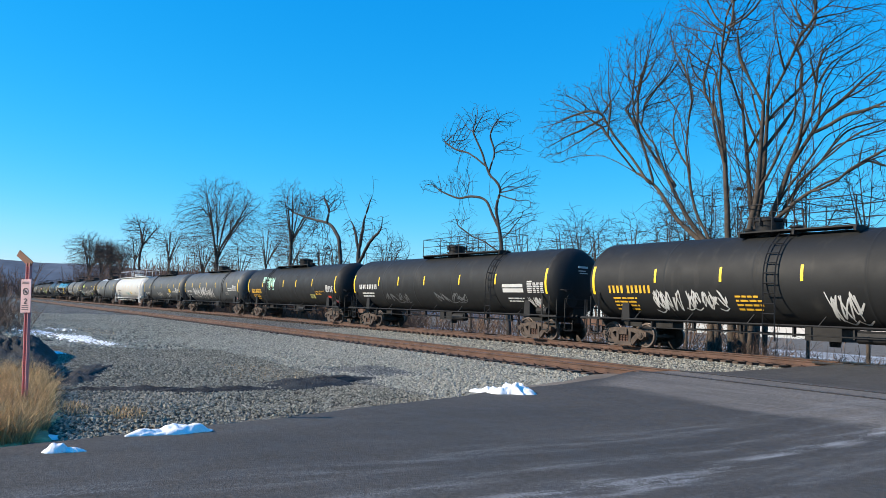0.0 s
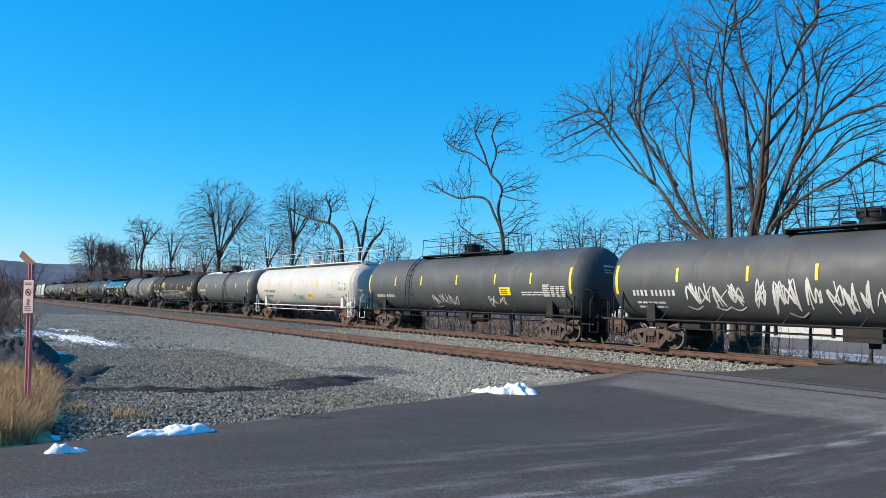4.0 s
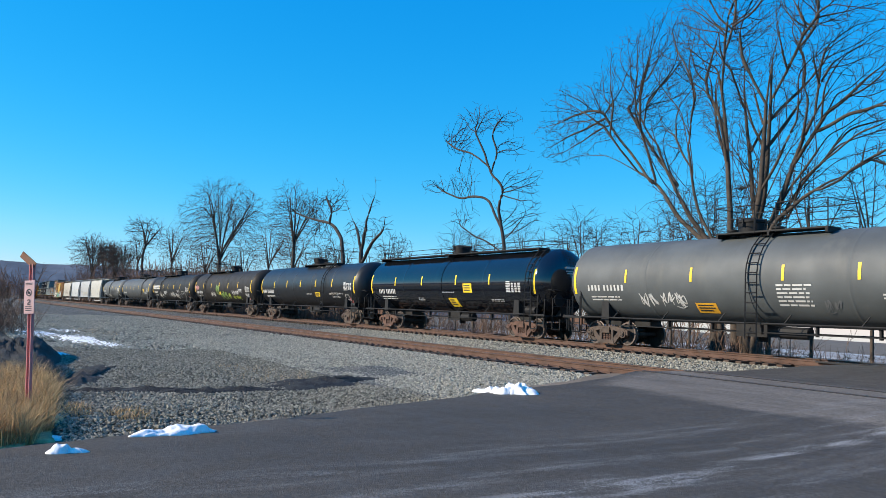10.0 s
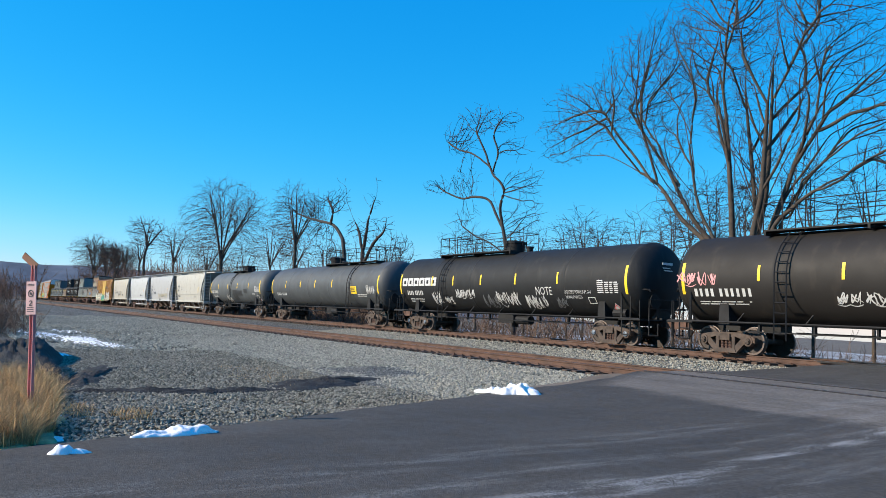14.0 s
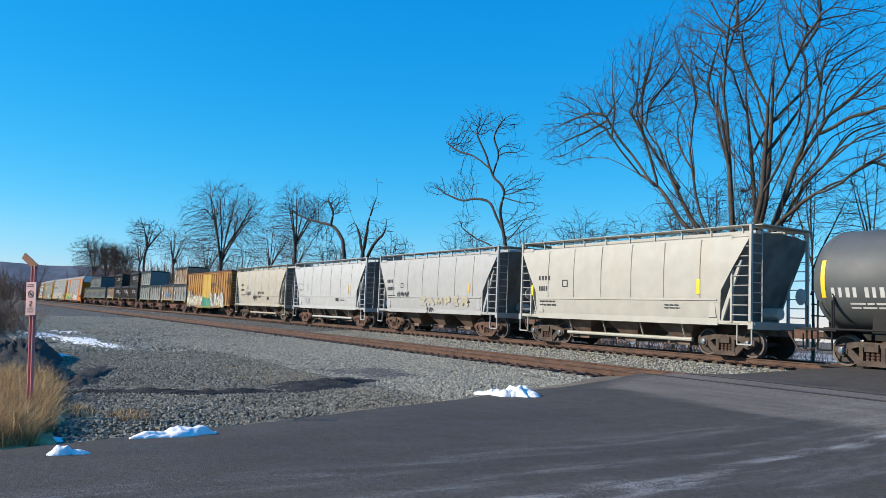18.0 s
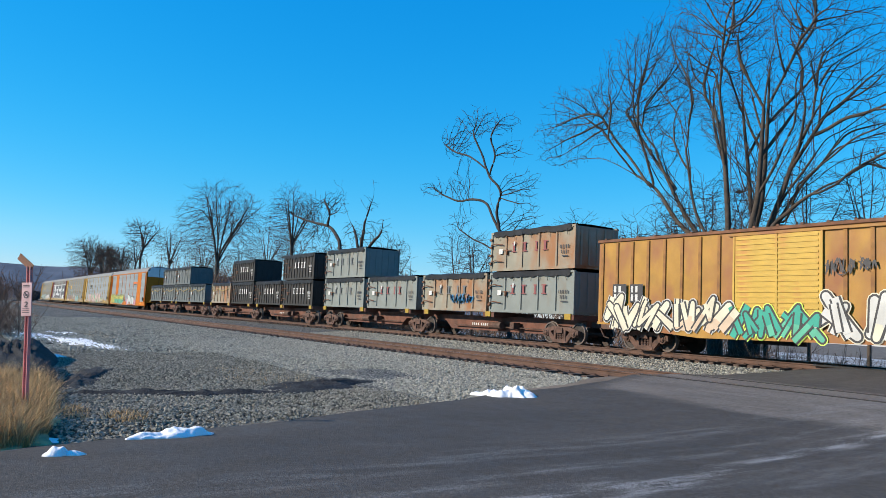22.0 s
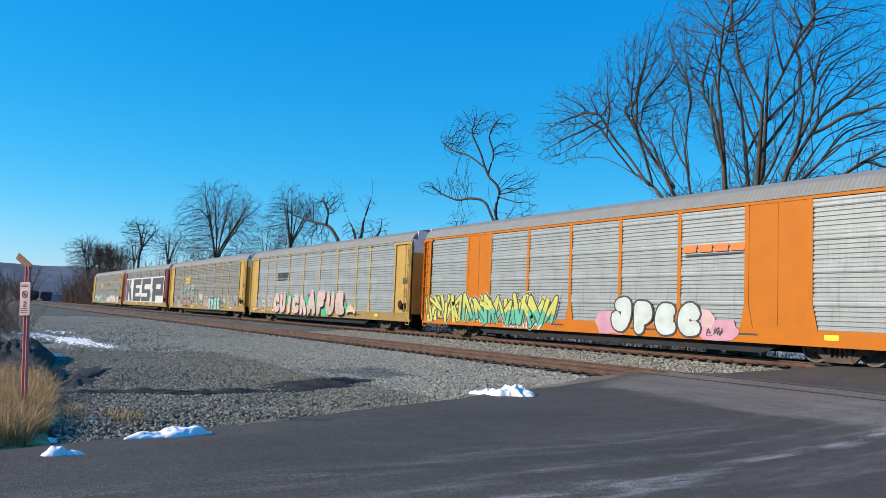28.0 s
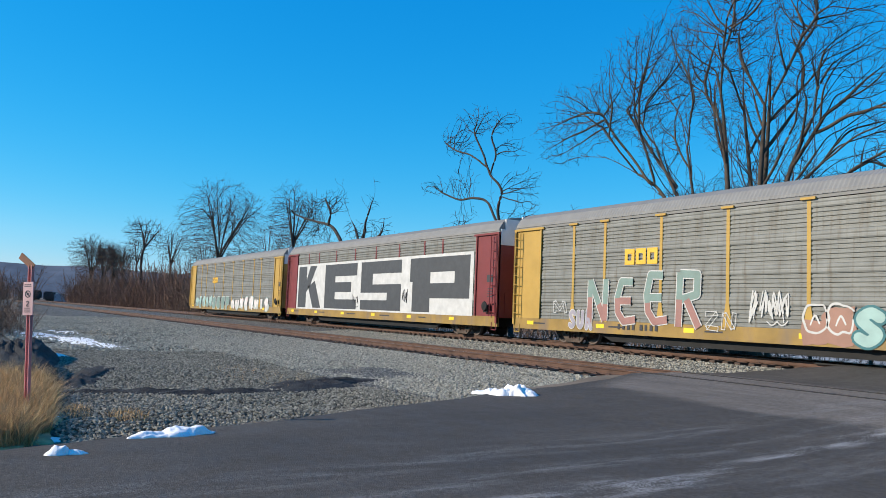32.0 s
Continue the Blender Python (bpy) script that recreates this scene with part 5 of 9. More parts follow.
DECALS["O"] = (("brandline", 4.55, 7.16, 3.35, 3.74, "orange2", 4), ("wild", -12.5, -2.4, 0.52, 2.02, ("lemon", "ink", "faded_white", "jade", -9.0), 34), ("blobpink", 0.3, 1.9, 0.5, 1.45, "pink2", 0), ("blobpink", 5.3, 6.9, 0.5, 1.2, "pink2", 0), ("blobpink", 4.6, 6.0, 0.9, 1.55, "rose", 0), ("piece", 1.15, 5.45, 0.5, 1.9, ("chrome", "ink", None, 0.37, 0.07, True, None, None), "JPEC"), ("tag", 1.6, 2.4, 1.5, 1.75, "ink", 3), ("tag", 5.6, 6.4, 0.65, 0.95, "ink", 3), ("marks", -5.75, -3.53, 0.54, 0.80, "white", 10),)
DECALS["N"] = (("brandline", -7.42, -5.15, 3.05, 3.67, "ink", 3), ("piece", -12.4, -8.1, 0.55, 2.0, ("bare", "white", None, 0.3, 0.05, True, None, None), "RER"), ("piece", -7.9, -1.2, 0.5, 2.12, ("rose", "umber", "green", 0.3, 0.075, True, None, "faded_white"), "CUICH"), ("piece", -1.0, 5.2, 0.52, 2.3, ("rose", "umber", "green", 0.31, 0.075, True, "stone", "faded_white"), "AFUE"), ("piece", 5.3, 6.9, 0.7, 1.45, ("tan", "umber", "green", 0.3, 0.05, False, None, "faded_white"), "A"), ("tag", -1.1, -0.3, 1.75, 2.15, "ink", 3), ("marks", -7.45, -5.13, 0.63, 0.80, "ink", 8),)
DECALS["C"] = (("brand", -6.77, -5.06, 3.15, 3.75, "amber", 3), ("piece", -8.9, -2.9, 0.62, 3.0, ("faded_teal", "faded_white", None, 0.14, 0.04, False, "faded_red", None), "NEER"), ("piece", -10.9, -10.0, 1.15, 1.9, ("bare", "faded_white", None, 0.2, 0.03, False, None, None), "M"), ("piece", -9.9, -8.4, 0.55, 1.45, ("mauve", "faded_white", None, 0.25, 0.03, True, None, None), "SUR"), ("piece", -3.0, -1.6, 0.75, 1.5, ("bare", "faded_white", None, 0.2, 0.025, False, None, None), "ZN"), ("tag", -1.25, 0.16, 1.1, 2.2, "faded_white", 4), ("blobpink", 0.6, 1.6, 0.5, 1.3, "terracotta", 0), ("blobpink", 1.3, 2.4, 0.5, 1.7, "terracotta", 0), ("outline", 0.7, 2.3, 0.9, 1.75, "faded_white", 2), ("piece", 2.2, 6.3, 0.45, 1.75, ("seafoam", "deepteal", None, 0.25, 0.075, True, None, None), "SPEE"), ("blobpink", 6.1, 7.0, 1.0, 1.35, "deepteal", 0), ("tag", 7.2, 8.0, 1.0, 1.8, "faded_white", 3), ("piece", 8.7, 11.7, 0.6, 1.9, ("bare", "faded_white", None, 0.25, 0.03, False, None, None), "RAMK"), ("tag", 9.6, 10.9, 0.9, 1.5, "umber", 3), ("marks", -7.04, -4.92, 0.69, 0.90, "ink", 8),)
DECALS["K"] = ()
DECALS["L"] = (("piece", -11.3, -5.2, 0.5, 1.9, ("seafoam", "faded_white", None, 0.3, 0.05, False, "faded_teal", None), "NERAK"), ("piece", -5.4, 0.4, 0.5, 1.8, ("faded_teal", "faded_white", None, 0.3, 0.05, True, None, None), "SEEP"), ("piece", 0.7, 11.0, 0.5, 1.8, ("whitepink", "seafoam", None, 0.32, 0.05, False, "faded_white", None), "AUKERNIS"), ("brand", -5.6, -3.9, 3.1, 3.6, "amber", 3),)
TRIM_WHITE = paint("trim_white", (0.672, 0.6624, 0.6336), 0.5, vary=0.08)


def tank_from(key, s0, s1, a, b, mat, label, dome, ladder, w0, w1, bars, trim=None, kit="iron", full=False, band=None, snow=None, bar="yellow", rail=0.85):
    return tank_car(s0, s1, a, b, mat, label, dome, ladder, w0, w1, bars, DECALS[key], 100 + int(key[1:]), trim, kit, full, band, snow, bar, rail)


tank_from("c0", -3.5, -24.85, -5.0, -23.37, BLACK_TANK, "dark grey-black tank car with amber markings and white graffiti", -2.27, -1.2, -2.9, 1.2, (-5.97, -3.11, -0.15))
tank_from("c1", -24.85, -46.7, -26.34, -45.2, BLACK_TANK, "dull black tank car with white data markings", 0.14, 5.33, -2.0, 5.2, (-6.09, -3.71, -0.81, 2.64, 5.74))
tank_from("c2", -46.7, -67.45, -48.21, -65.94, BLACK_TANK, "black tank car with amber markings and pale green graffiti", 0.2, -4.08, -3.7, 2.6, (-5.29, -3.21, -0.66, 1.91, 4.99))
tank_from("c3", -67.45, -88.65, -68.97, -87.29, SLATE_TANK, "slate grey tank car with white scrawled graffiti", 0.0, 4.7, -2.5, 5.0, (-6.27, -3.37, -0.97, 2.16, 5.71))
tank_from("c4", -88.65, -109.8, -90.0, -108.4, SLATE_TANK, "slate grey tank car with a small yellow plate", -0.09, -4.28, -3.9, 3.7, (-5.9, -2.97, 0.56, 3.9, 6.6))
tank_from("c5", -109.8, -130.6, -111.3, -129.2, WHITE_TANK, "white pressure tank car with a full-length railed walkway", -0.18, 8.0, -9.2, 9.3, (-6.28, -3.86, -1.47, 1.01, 3.51, 6.14), trim=TRIM_WHITE, kit="rust", full=True, bar="amber")
tank_from("c6", -130.6, -149.4, -131.97, -147.96, GREY_TANK, "grey tank car with a snow cap along its top", 0.2, 1.38, -1.6, 2.8, (-4.8, -1.6, 1.59, 4.76), band=1.4, snow=(-7.5, 6.5))
tank_from("c7", -149.4, -170.25, -150.89, -168.71, BROWN_TANK, "brown-black tank car covered in white looped graffiti", 0.0, -5.18, -6.3, 0.7, (-6.09, -3.2, -0.01, 2.81, 5.41))
tank_from("c8", -170.25, -188.7, -171.8, -187.37, GREY_TANK, "grey tank car with a raised belly band and orange plate", -0.5, 0.59, -1.35, 2.77, (-5.04, -1.92, 1.65, 4.08), band=0.1)
tank_from("c9", -188.7, -207.15, -190.08, -205.87, GLOSS_TANK, "glossy black tank car mirroring the blue sky", -0.18, 0.21, -7.9, 7.4, (-4.96, -1.95, 1.47, 4.41), band=-0.2, full=True, kit="rust", rail=0.3)
tank_from("c10", -207.15, -227.4, -208.45, -225.98, SATIN_TANK, "satin black tank car with crisp white lettering", -0.06, 4.06, -1.0, 4.7, (-5.74, -2.98, -0.23, 2.58, 5.41), snow=(0.8, 4.2))
tank_from("c11", -227.4, -248.2, -228.87, -246.9, BROWN_TANK, "brown-black tank car with green and white graffiti tags", 0.0, -5.2, -6.3, 0.7, (-6.04, -3.22, -0.5, 2.33, 5.25))
tank_from("c12", -248.2, -268.95, -249.68, -267.48, BLACK_TANK, "black tank car with a large white emblem and white tags", 0.0, -4.36, -5.6, 0.7, (-5.44, -3.37, -0.87, 1.91, 4.86), kit="blue")
tank_from("c13", -268.95, -290.6, -270.41, -289.0, SLATE_TANK, "slate grey tank car with a yellow plate near its ladder", 0.13, 5.38, 0.09, 7.9, (-6.15, -3.14, -0.4, 2.53))
tank_from("c14", -290.6, -308.3, -292.07, -306.76, GREY_TANK, "grey tank car with overpainted patches on its shell", -0.11, -0.55, -2.0, 2.2, (-4.72, -1.75, 1.21, 4.37), kit="blue", rail=0.35)

# ---- covered hopper cars ----
HOPPER_PAINTS = {
    "h0": paint("hopper_cream", (0.4, 0.392, 0.348), 0.62, vary=0.06, stain=0.1, stain_colour=(0.42, 0.37, 0.28), stain_scale=(1.5, 1.5, 0.3)),
    "h1": paint("hopper_grey", (0.3486, 0.3569, 0.3569), 0.62, vary=0.05, stain=0.08, stain_colour=(0.4, 0.39, 0.36), stain_scale=(1.5, 1.5, 0.3)),
    "h2": paint("hopper_pale", (0.3984, 0.4108, 0.4108), 0.62, vary=0.05, stain=0.08, stain_colour=(0.45, 0.44, 0.42), stain_scale=(1.5, 1.5, 0.3)),
    "h3": paint("hopper_stained", (0.368, 0.348, 0.3), 0.62, vary=0.08, stain=0.4, stain_colour=(0.42, 0.34, 0.2), stain_scale=(1.2, 1.2, 0.25)),
}


# bin ends: grime, and the shade they stand in, painted as a darker grey
HOPPER_GRIME_SHADE = paint("hopper_end_grime", (0.17, 0.16, 0.14), 0.85, vary=0.25, scale=1.2, stain=0.3, stain_colour=(0.08, 0.065, 0.05), stain_scale=(1.2, 1.2, 0.4))


def hopper_body_data(half, mat):
    """The bin: a slightly bulged side over sloping end sheets."""
    bm = bmesh.new()
    sec = ((1.50, 1.15), (1.54, 1.3), (1.60, 2.2), (1.61, 3.0), (1.56, 3.85), (1.50, 4.0), (0.9, 4.12), (0.0, 4.16))
    full = [(-y, z) for y, z in sec] + [(y, z) for y, z in sec[-2::-1]]

    def reach(z):
        top, low = half - 0.95, half - 2.1
        return low + (top - low) * min(1.0, max(0.0, (z - 2.1) / 1.85)) if z < 4 else top
    ends = []
    for m in (-1, -0.5, 0, 0.5, 1):
        ends.append([bm.verts.new((m * reach(z), y, z)) for y, z in full])
    for p, q in zip(ends[:-1], ends[1:]):
        for i in range(len(full) - 1):
            bm.faces.new((p[i], p[i + 1], q[i + 1], q[i]))
    # end sheets slope in towards the middle
    for ring in (ends[0], ends[-1]):
        bm.faces.new(ring)
    data = bm_data("bin", bm, mat, True)
    data.materials.append(HOPPER_GRIME_SHADE)
    for p in data.polygons:
        if abs(p.normal.x) > 0.35:
            p.material_index = 1
            p.use_smooth = False
    return data


def hopper_chute_data(mat):
    bm = bmesh.new()
    y0, y1 = -1.35, 1.35
    top = [bm.verts.new((sx * 1.0, y, 1.2)) for sx, y in ((-1, y0), (1, y0), (1, y1), (-1, y1))]
    low = [bm.verts.new((sx * 0.3, y * 0.5, 0.42)) for sx, y in ((-1, y0), (1, y0), (1, y1), (-1, y1))]
    for i in range(4):
        bm.faces.new((top[i], top[(i + 1) % 4], low[(i + 1) % 4], low[i]))
    bm.faces.new(low)
    return bm_data("outlet", bm, mat)


def hopper_gate_data(mat):
    bm = bmesh.new()
    box(bm, -0.5, 0.5, -0.95, 0.95, 0.3, 0.44)
    tube(bm, (-0.15, -1.3, 0.38), (-0.15, 1.3, 0.38), 0.05, 0.05, 6)
    return bm_data("outlet_gate", bm, mat)


def hopper_end_data(half, mat):
    """Forward end: posts, ladders, end platform and slanted braces."""
    bm = bmesh.new()
    p = half - 0.95
    for y in (-1.5, 1.5):
        box(bm, p - 0.045, p + 0.045, y - 0.05, y + 0.05, 1.15, 4.35)
        prism(bm, [(p - 0.75, 3.75), (p - 0.04, 3.75), (p - 0.04, 4.08), (p - 0.75, 4.08)], *sorted((y, y * 0.97)))
        box(bm, p - 0.75, p - 0.68, y - 0.05, y + 0.05, 1.15, 4.0)
        for k in range(9):
            tube(bm, (p - 0.68, y * 1.02, 1.4 + 0.32 * k), (p - 0.08, y * 1.02, 1.4 + 0.32 * k), 0.018, 0.018, 4)
        bar_path(bm, [(p - 0.5, y, 1.1), (p - 0.5, y, 0.45), (p + 0.05, y, 0.45), (p + 0.05, y, 1.1)], 0.03)
        prism(bm, [(p - 1.25, 1.15), (p - 1.1, 1.15), (p - 0.35, 3.2), (p - 0.45, 3.2)], *sorted((y, y * 0.95)))
    for k in range(9):
        tube(bm, (p + 0.02, -1.45, 1.5 + 0.32 * k), (p + 0.02, -0.95, 1.5 + 0.32 * k), 0.018, 0.018, 4)
    tube(bm, (p + 0.02, -0.95, 1.1), (p + 0.02, -0.95, 4.3), 0.025, 0.025, 4)
    box(bm, p - 0.05, p + 0.05, -1.5, 1.5, 4.25, 4.35)
    box(bm, p - 1.3, p + 0.15, -1.5, 1.5, 1.08, 1.16)
    box(bm, p - 0.06, p + 0.12, -1.55, 1.55, 0.95, 1.2)
    lathe(bm, [(p + 0.1, 0), (p + 0.1, 0.06), (p + 0.15, 0.28), (p + 0.18, 0.28), (p + 0.2, 0)], "x", 14, (0, 0.9, 2.1))
    lathe(bm, [(p - 0.9, 0), (p - 0.9, 0.2), (p - 0.3, 0.2), (p - 0.3, 0)], "x", 10, (0, 0.5, 1.5))
    return bm_data("end_frame", bm, mat)


def hopper_top_data(half, mat):
    bm = bmesh.new()
    e = half - 0.9
    for y in (-1.12, 1.12):
        box(bm, -e, e, y - 0.3, y + 0.3, 4.32, 4.35)
        k = -e + 0.1
        while k < e:
            box(bm, k - 0.025, k + 0.025, y - 0.3, y + 0.3, 4.27, 4.32)
            box(bm, k - 0.025, k + 0.025, y * 1.2 - 0.03, y * 1.2 + 0.03, 4.0, 4.32)
            k += 1.28
    for y in (-1.46, 1.46):
        tube(bm, (-e, y, 4.34), (e, y, 4.34), 0.022, 0.022, 4)
    for x in (-e, e):
        box(bm, x - 0.3, x + 0.3, -1.4, 1.4, 4.32, 4.35)
    return bm_data("roof_walk", bm, mat)


def hatch_data(half, mat):
    bm = bmesh.new()
    box(bm, -half + 1.6, half - 1.6, -0.4, 0.4, 4.14, 4.3)
    return bm_data("roof_hatch", bm, mat)


def hopper_sill_data(half, mat):
    bm = bmesh.new()
    for y in (-1.53, 1.53):
        box(bm, -half + 2.2, half - 2.2, *sorted((y, y * 0.93)), 1.04, 1.3)
        box(bm, -half + 1.0, half - 1.0, *sorted((y * 0.99, y * 0.96)), 1.12, 1.2)
        for x in (-half + 2.4, half - 2.4):
            prism(bm, [(x - 0.16, 1.3), (x + 0.16, 1.3), (x + 0.08, 1.95), (x - 0.08, 1.95)], *sorted((y * 1.03, y * 0.97)))
    return bm_data("side_sill", bm, mat)


# darker grey of the thin upright lines along the bin's seams
SEAM_LINE = paint("seam_dirt", (0.2, 0.19, 0.16), 0.8, vary=0.3)
HOPPER_DARK = paint("hopper_dark_steel", (0.15, 0.105, 0.08), 0.8, vary=0.3, stain=0.3, stain_colour=(0.15, 0.09, 0.06))


def hopper_car(key, s0, s1, label, kit, seed):
    half = (s0 - s1) / 2
    mat = HOPPER_PAINTS[key]
    car = thing_at("hopper_car", (s0 + s1) / 2, half - 2.4, label, "hopper car", "cars of the freight train")
    part("bin", hopper_body_data(half, mat), car)
    chute, gate = hopper_chute_data(HOPPER_DARK), hopper_gate_data(HOPPER_DARK)
    for cx in (-2.6, 0.0, 2.6):
        part("outlet_gate", gate, part("outlet", chute, car, pose(cx, 0, 0)))
    end = hopper_end_data(half, mat)
    part("end_frame", end, car)
    part("end_frame", end, car, pose(0, 0, 0, 0, 0, 180))
    part("roof_walk", hopper_top_data(half, mat), car)
    part("roof_hatch", hatch_data(half, mat), car)
    part("side_sill", hopper_sill_data(half, mat), car)
    bm = bmesh.new()
    box(bm, -half + 0.9, half - 0.9, -0.3, 0.3, 0.75, 1.08)
    part("centre_sill", bm_data("centre_sill", bm, HOPPER_DARK), car)
    if key != "h1":
        bm = bmesh.new()
        tube(bm, (-3.3, -1.05, 0.5), (3.3, -1.05, 0.5), 0.07, 0.07, 8)
        for x in (-3.0, -1.0, 1.0, 3.0):
            tube(bm, (x, -1.05, 0.5), (x, -1.3, 1.1), 0.03, 0.03, 5)
        part("outlet_pipe", bm_data("outlet_pipe", bm, mat), car)
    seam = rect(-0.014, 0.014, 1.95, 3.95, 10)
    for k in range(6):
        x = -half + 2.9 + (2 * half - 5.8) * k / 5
        laid("seam", [[(x + u, v) for u, v in q] for q in seam], SEAM_LINE, car, hopper_side, 0.006)
    bm = bmesh.new()
    prism(bm, [(-half + 2.2, 1.86), (half - 2.2, 1.86), (half - 2.2, 1.9), (-half + 2.2, 1.9)], -1.612, -1.55)
    part("side_crease", bm_data("side_crease", bm, mat), car)
    decals(car, hopper_side, DECALS[key], seed, 0.013)
    for m in (1, -1):
        truck(car, m * (half - 2.25), kit)
    couplers(car, half, half - 0.85)
    return car


hopper_car("h0", -308.3, -322.2, "cream covered hopper car with sloped ends and roof walks", "blue", 201)
hopper_car("h1", -322.2, -336.2, "light grey covered hopper car with faded graffiti low on its side", "rust", 202)
hopper_car("h2", -336.2, -350.1, "pale grey covered hopper car with glossy sides", "rust", 203)
hopper_car("h3", -350.1, -364.45, "cream covered hopper car with brown streaks and black tags", "iron", 204)


# ---- boxcar ----
BOX_YELLOW = paint("boxcar_yellow", (0.358, 0.1856, 0.0232), 0.6, vary=0.15, scale=1.5, stain=0.7, stain_colour=(0.25, 0.095, 0.03), stain_scale=(0.9, 0.9, 0.5))
BOX_DOOR = paint("boxcar_door", (0.4781, 0.306, 0.0446), 0.6, vary=0.1, stain=0.25, stain_colour=(0.4, 0.16, 0.04), stain_scale=(1.2, 1.2, 0.4))
BOX_RUST = paint("boxcar_rust", (0.16, 0.07, 0.035), 0.8, vary=0.35, scale=3)


BOX_RIB = paint("boxcar_rib", (0.288, 0.136, 0.024), 0.7, vary=0.25, scale=3, stain=0.5, stain_colour=(0.17, 0.07, 0.03), stain_scale=(2, 2, 0.8))


def boxcar(s0, s1, label):
    half = (s0 - s1) / 2
    car = thing_at("boxcar", (s0 + s1) / 2, half - 2.9, label, "boxcar", "cars of the freight train")
    e, z0, z1 = 7.95, 1.0, 4.12
    bm = bmesh.new()
    box(bm, -e, e, -1.5, 1.5, z0, z1)
    part("body", bm_data("body", bm, BOX_YELLOW), car)
    bm = bmesh.new()
    prism(bm, [(-e - 0.05, z1), (e + 0.05, z1), (e + 0.05, z1 + 0.1), (-e - 0.05, z1 + 0.1)], -1.56, 1.56)
    for k in range(19):
        x = -e + 0.4 + k * 0.84
        box(bm, x - 0.05, x + 0.05, -1.57, 1.57, z1 + 0.08, z1 + 0.15)
    part("roof", bm_data("roof", bm, BOX_RUST), car)
    bm = bmesh.new()
    prism(bm, [(-0.06, z0), (0.06, z0), (0.06, z1 - 0.05), (-0.06, z1 - 0.05)], -1.545, -1.49)
    rib = bm_data("rib", bm, BOX_RIB)
    for k in range(8):
        for m in (-1, 1):
            x = m * (2.2 + 0.79 * k)
            part("rib", rib, car, pose(x, 0, 0))
            part("rib", rib, car, pose(x, 0, 0, 0, 0, 180))
    # the door: corrugated leaf with tracks
    bm = bmesh.new()
    box(bm, -1.62, 1.5, -1.55, -1.495, 1.0, 3.98)
    door = bm_data("door", bm, BOX_DOOR)
    bm = bmesh.new()
    prism(bm, [(-1.5, 0), (1.38, 0), (1.38, 0.06), (-1.5, 0.06)], -1.568, -1.548)
    slat = bm_data("door_rib", bm, BOX_DOOR)
    bm = bmesh.new()
    box(bm, 0, 0.07, -1.574, -1.548, 1.0, 3.98)
    stile = bm_data("door_stile", bm, BOX_DOOR)
    for turn in (0, 180):
        leaf = part("door", door, car, pose(0, 0, 0, 0, 0, turn))
        for k in range(16):
            part("door_rib", slat, leaf, pose(0, 0, 1.3 + 0.17 * k))
        for x in (-1.62, -0.05, 1.45):
            part("door_stile", stile, leaf, pose(x, 0, 0))
    bm = bmesh.new()
    for y in (-1.575, 1.575):
        for z in (0.93, 3.99):
            box(bm, -1.8, 4.6, *sorted((y, y * 0.95)), z, z + 0.08)
        prism(bm, [(-5.2, 1.0), (5.4, 1.0), (5.0, 0.72), (-3.0, 0.60), (-4.8, 0.72)], *sorted((y * 0.985, y * 0.955)))
        box(bm, -e, e, *sorted((y * 0.975, y * 0.93)), 0.92, 1.04)
    part("side_sill", bm_data("side_sill", bm, BOX_YELLOW), car)
    for m in (1, -1):
        bm = bmesh.new()
        lathe(bm, [(-1.4, 0.0), (-1.36, 0.07), (1.36, 0.07), (1.4, 0.0)], "y", 8, (e, 0, 0))
        end_rib = bm_data("end_rib", bm, BOX_RUST if m > 0 else BOX_YELLOW, True)
        for k in range(11):
            part("end_rib", end_rib, car, pose(0, 0, 1.2 + 0.26 * k, 0, 0, 0 if m > 0 else 180))
    bm = bmesh.new()
    ladder_bm(bm, 7.6, 1.1, 3.9, -1.6, width=0.4)
    bar_path(bm, [(7.4, -1.5, 1.0), (7.4, -1.5, 0.45), (7.8, -1.5, 0.45), (7.8, -1.5, 1.0)], 0.03)
    ladder = bm_data("ladder", bm, BOX_RUST)
    part("ladder", ladder, car)
    part("ladder", ladder, car, pose(0, 0, 0, 0, 0, 180))
    bm = bmesh.new()
    lathe(bm, [(e + 0.12, 0), (e + 0.12, 0.08), (e + 0.2, 0.27), (e + 0.23, 0.27), (e + 0.23, 0)], "x", 14, (0, -0.3, 2.3))
    part("brake_wheel", bm_data("brake_wheel", bm, BOX_RUST, True), car)
    bm = bmesh.new()
    box(bm, -e + 0.3, e - 0.3, -0.32, 0.32, 0.7, 1.02)
    for x in (-3, 0, 3):
        box(bm, x - 0.08, x + 0.08, -1.4, 1.4, 0.75, 1.0)
    box(bm, -1.4, 0.2, -0.8, -0.3, 0.5, 0.8)
    part("underframe", bm_data("underframe", bm, FRAME_BLACK), car)
    decals(car, flat_side(1.58), DECALS["bx"], 301, 0.003)
    for m in (1, -1):
        truck(car, m * 6.1 + 0.2, "rust")
    couplers(car, half, e - 0.1)
    return car


boxcar(-364.45, -382.0, "rusty yellow boxcar with graffiti along its lower side")

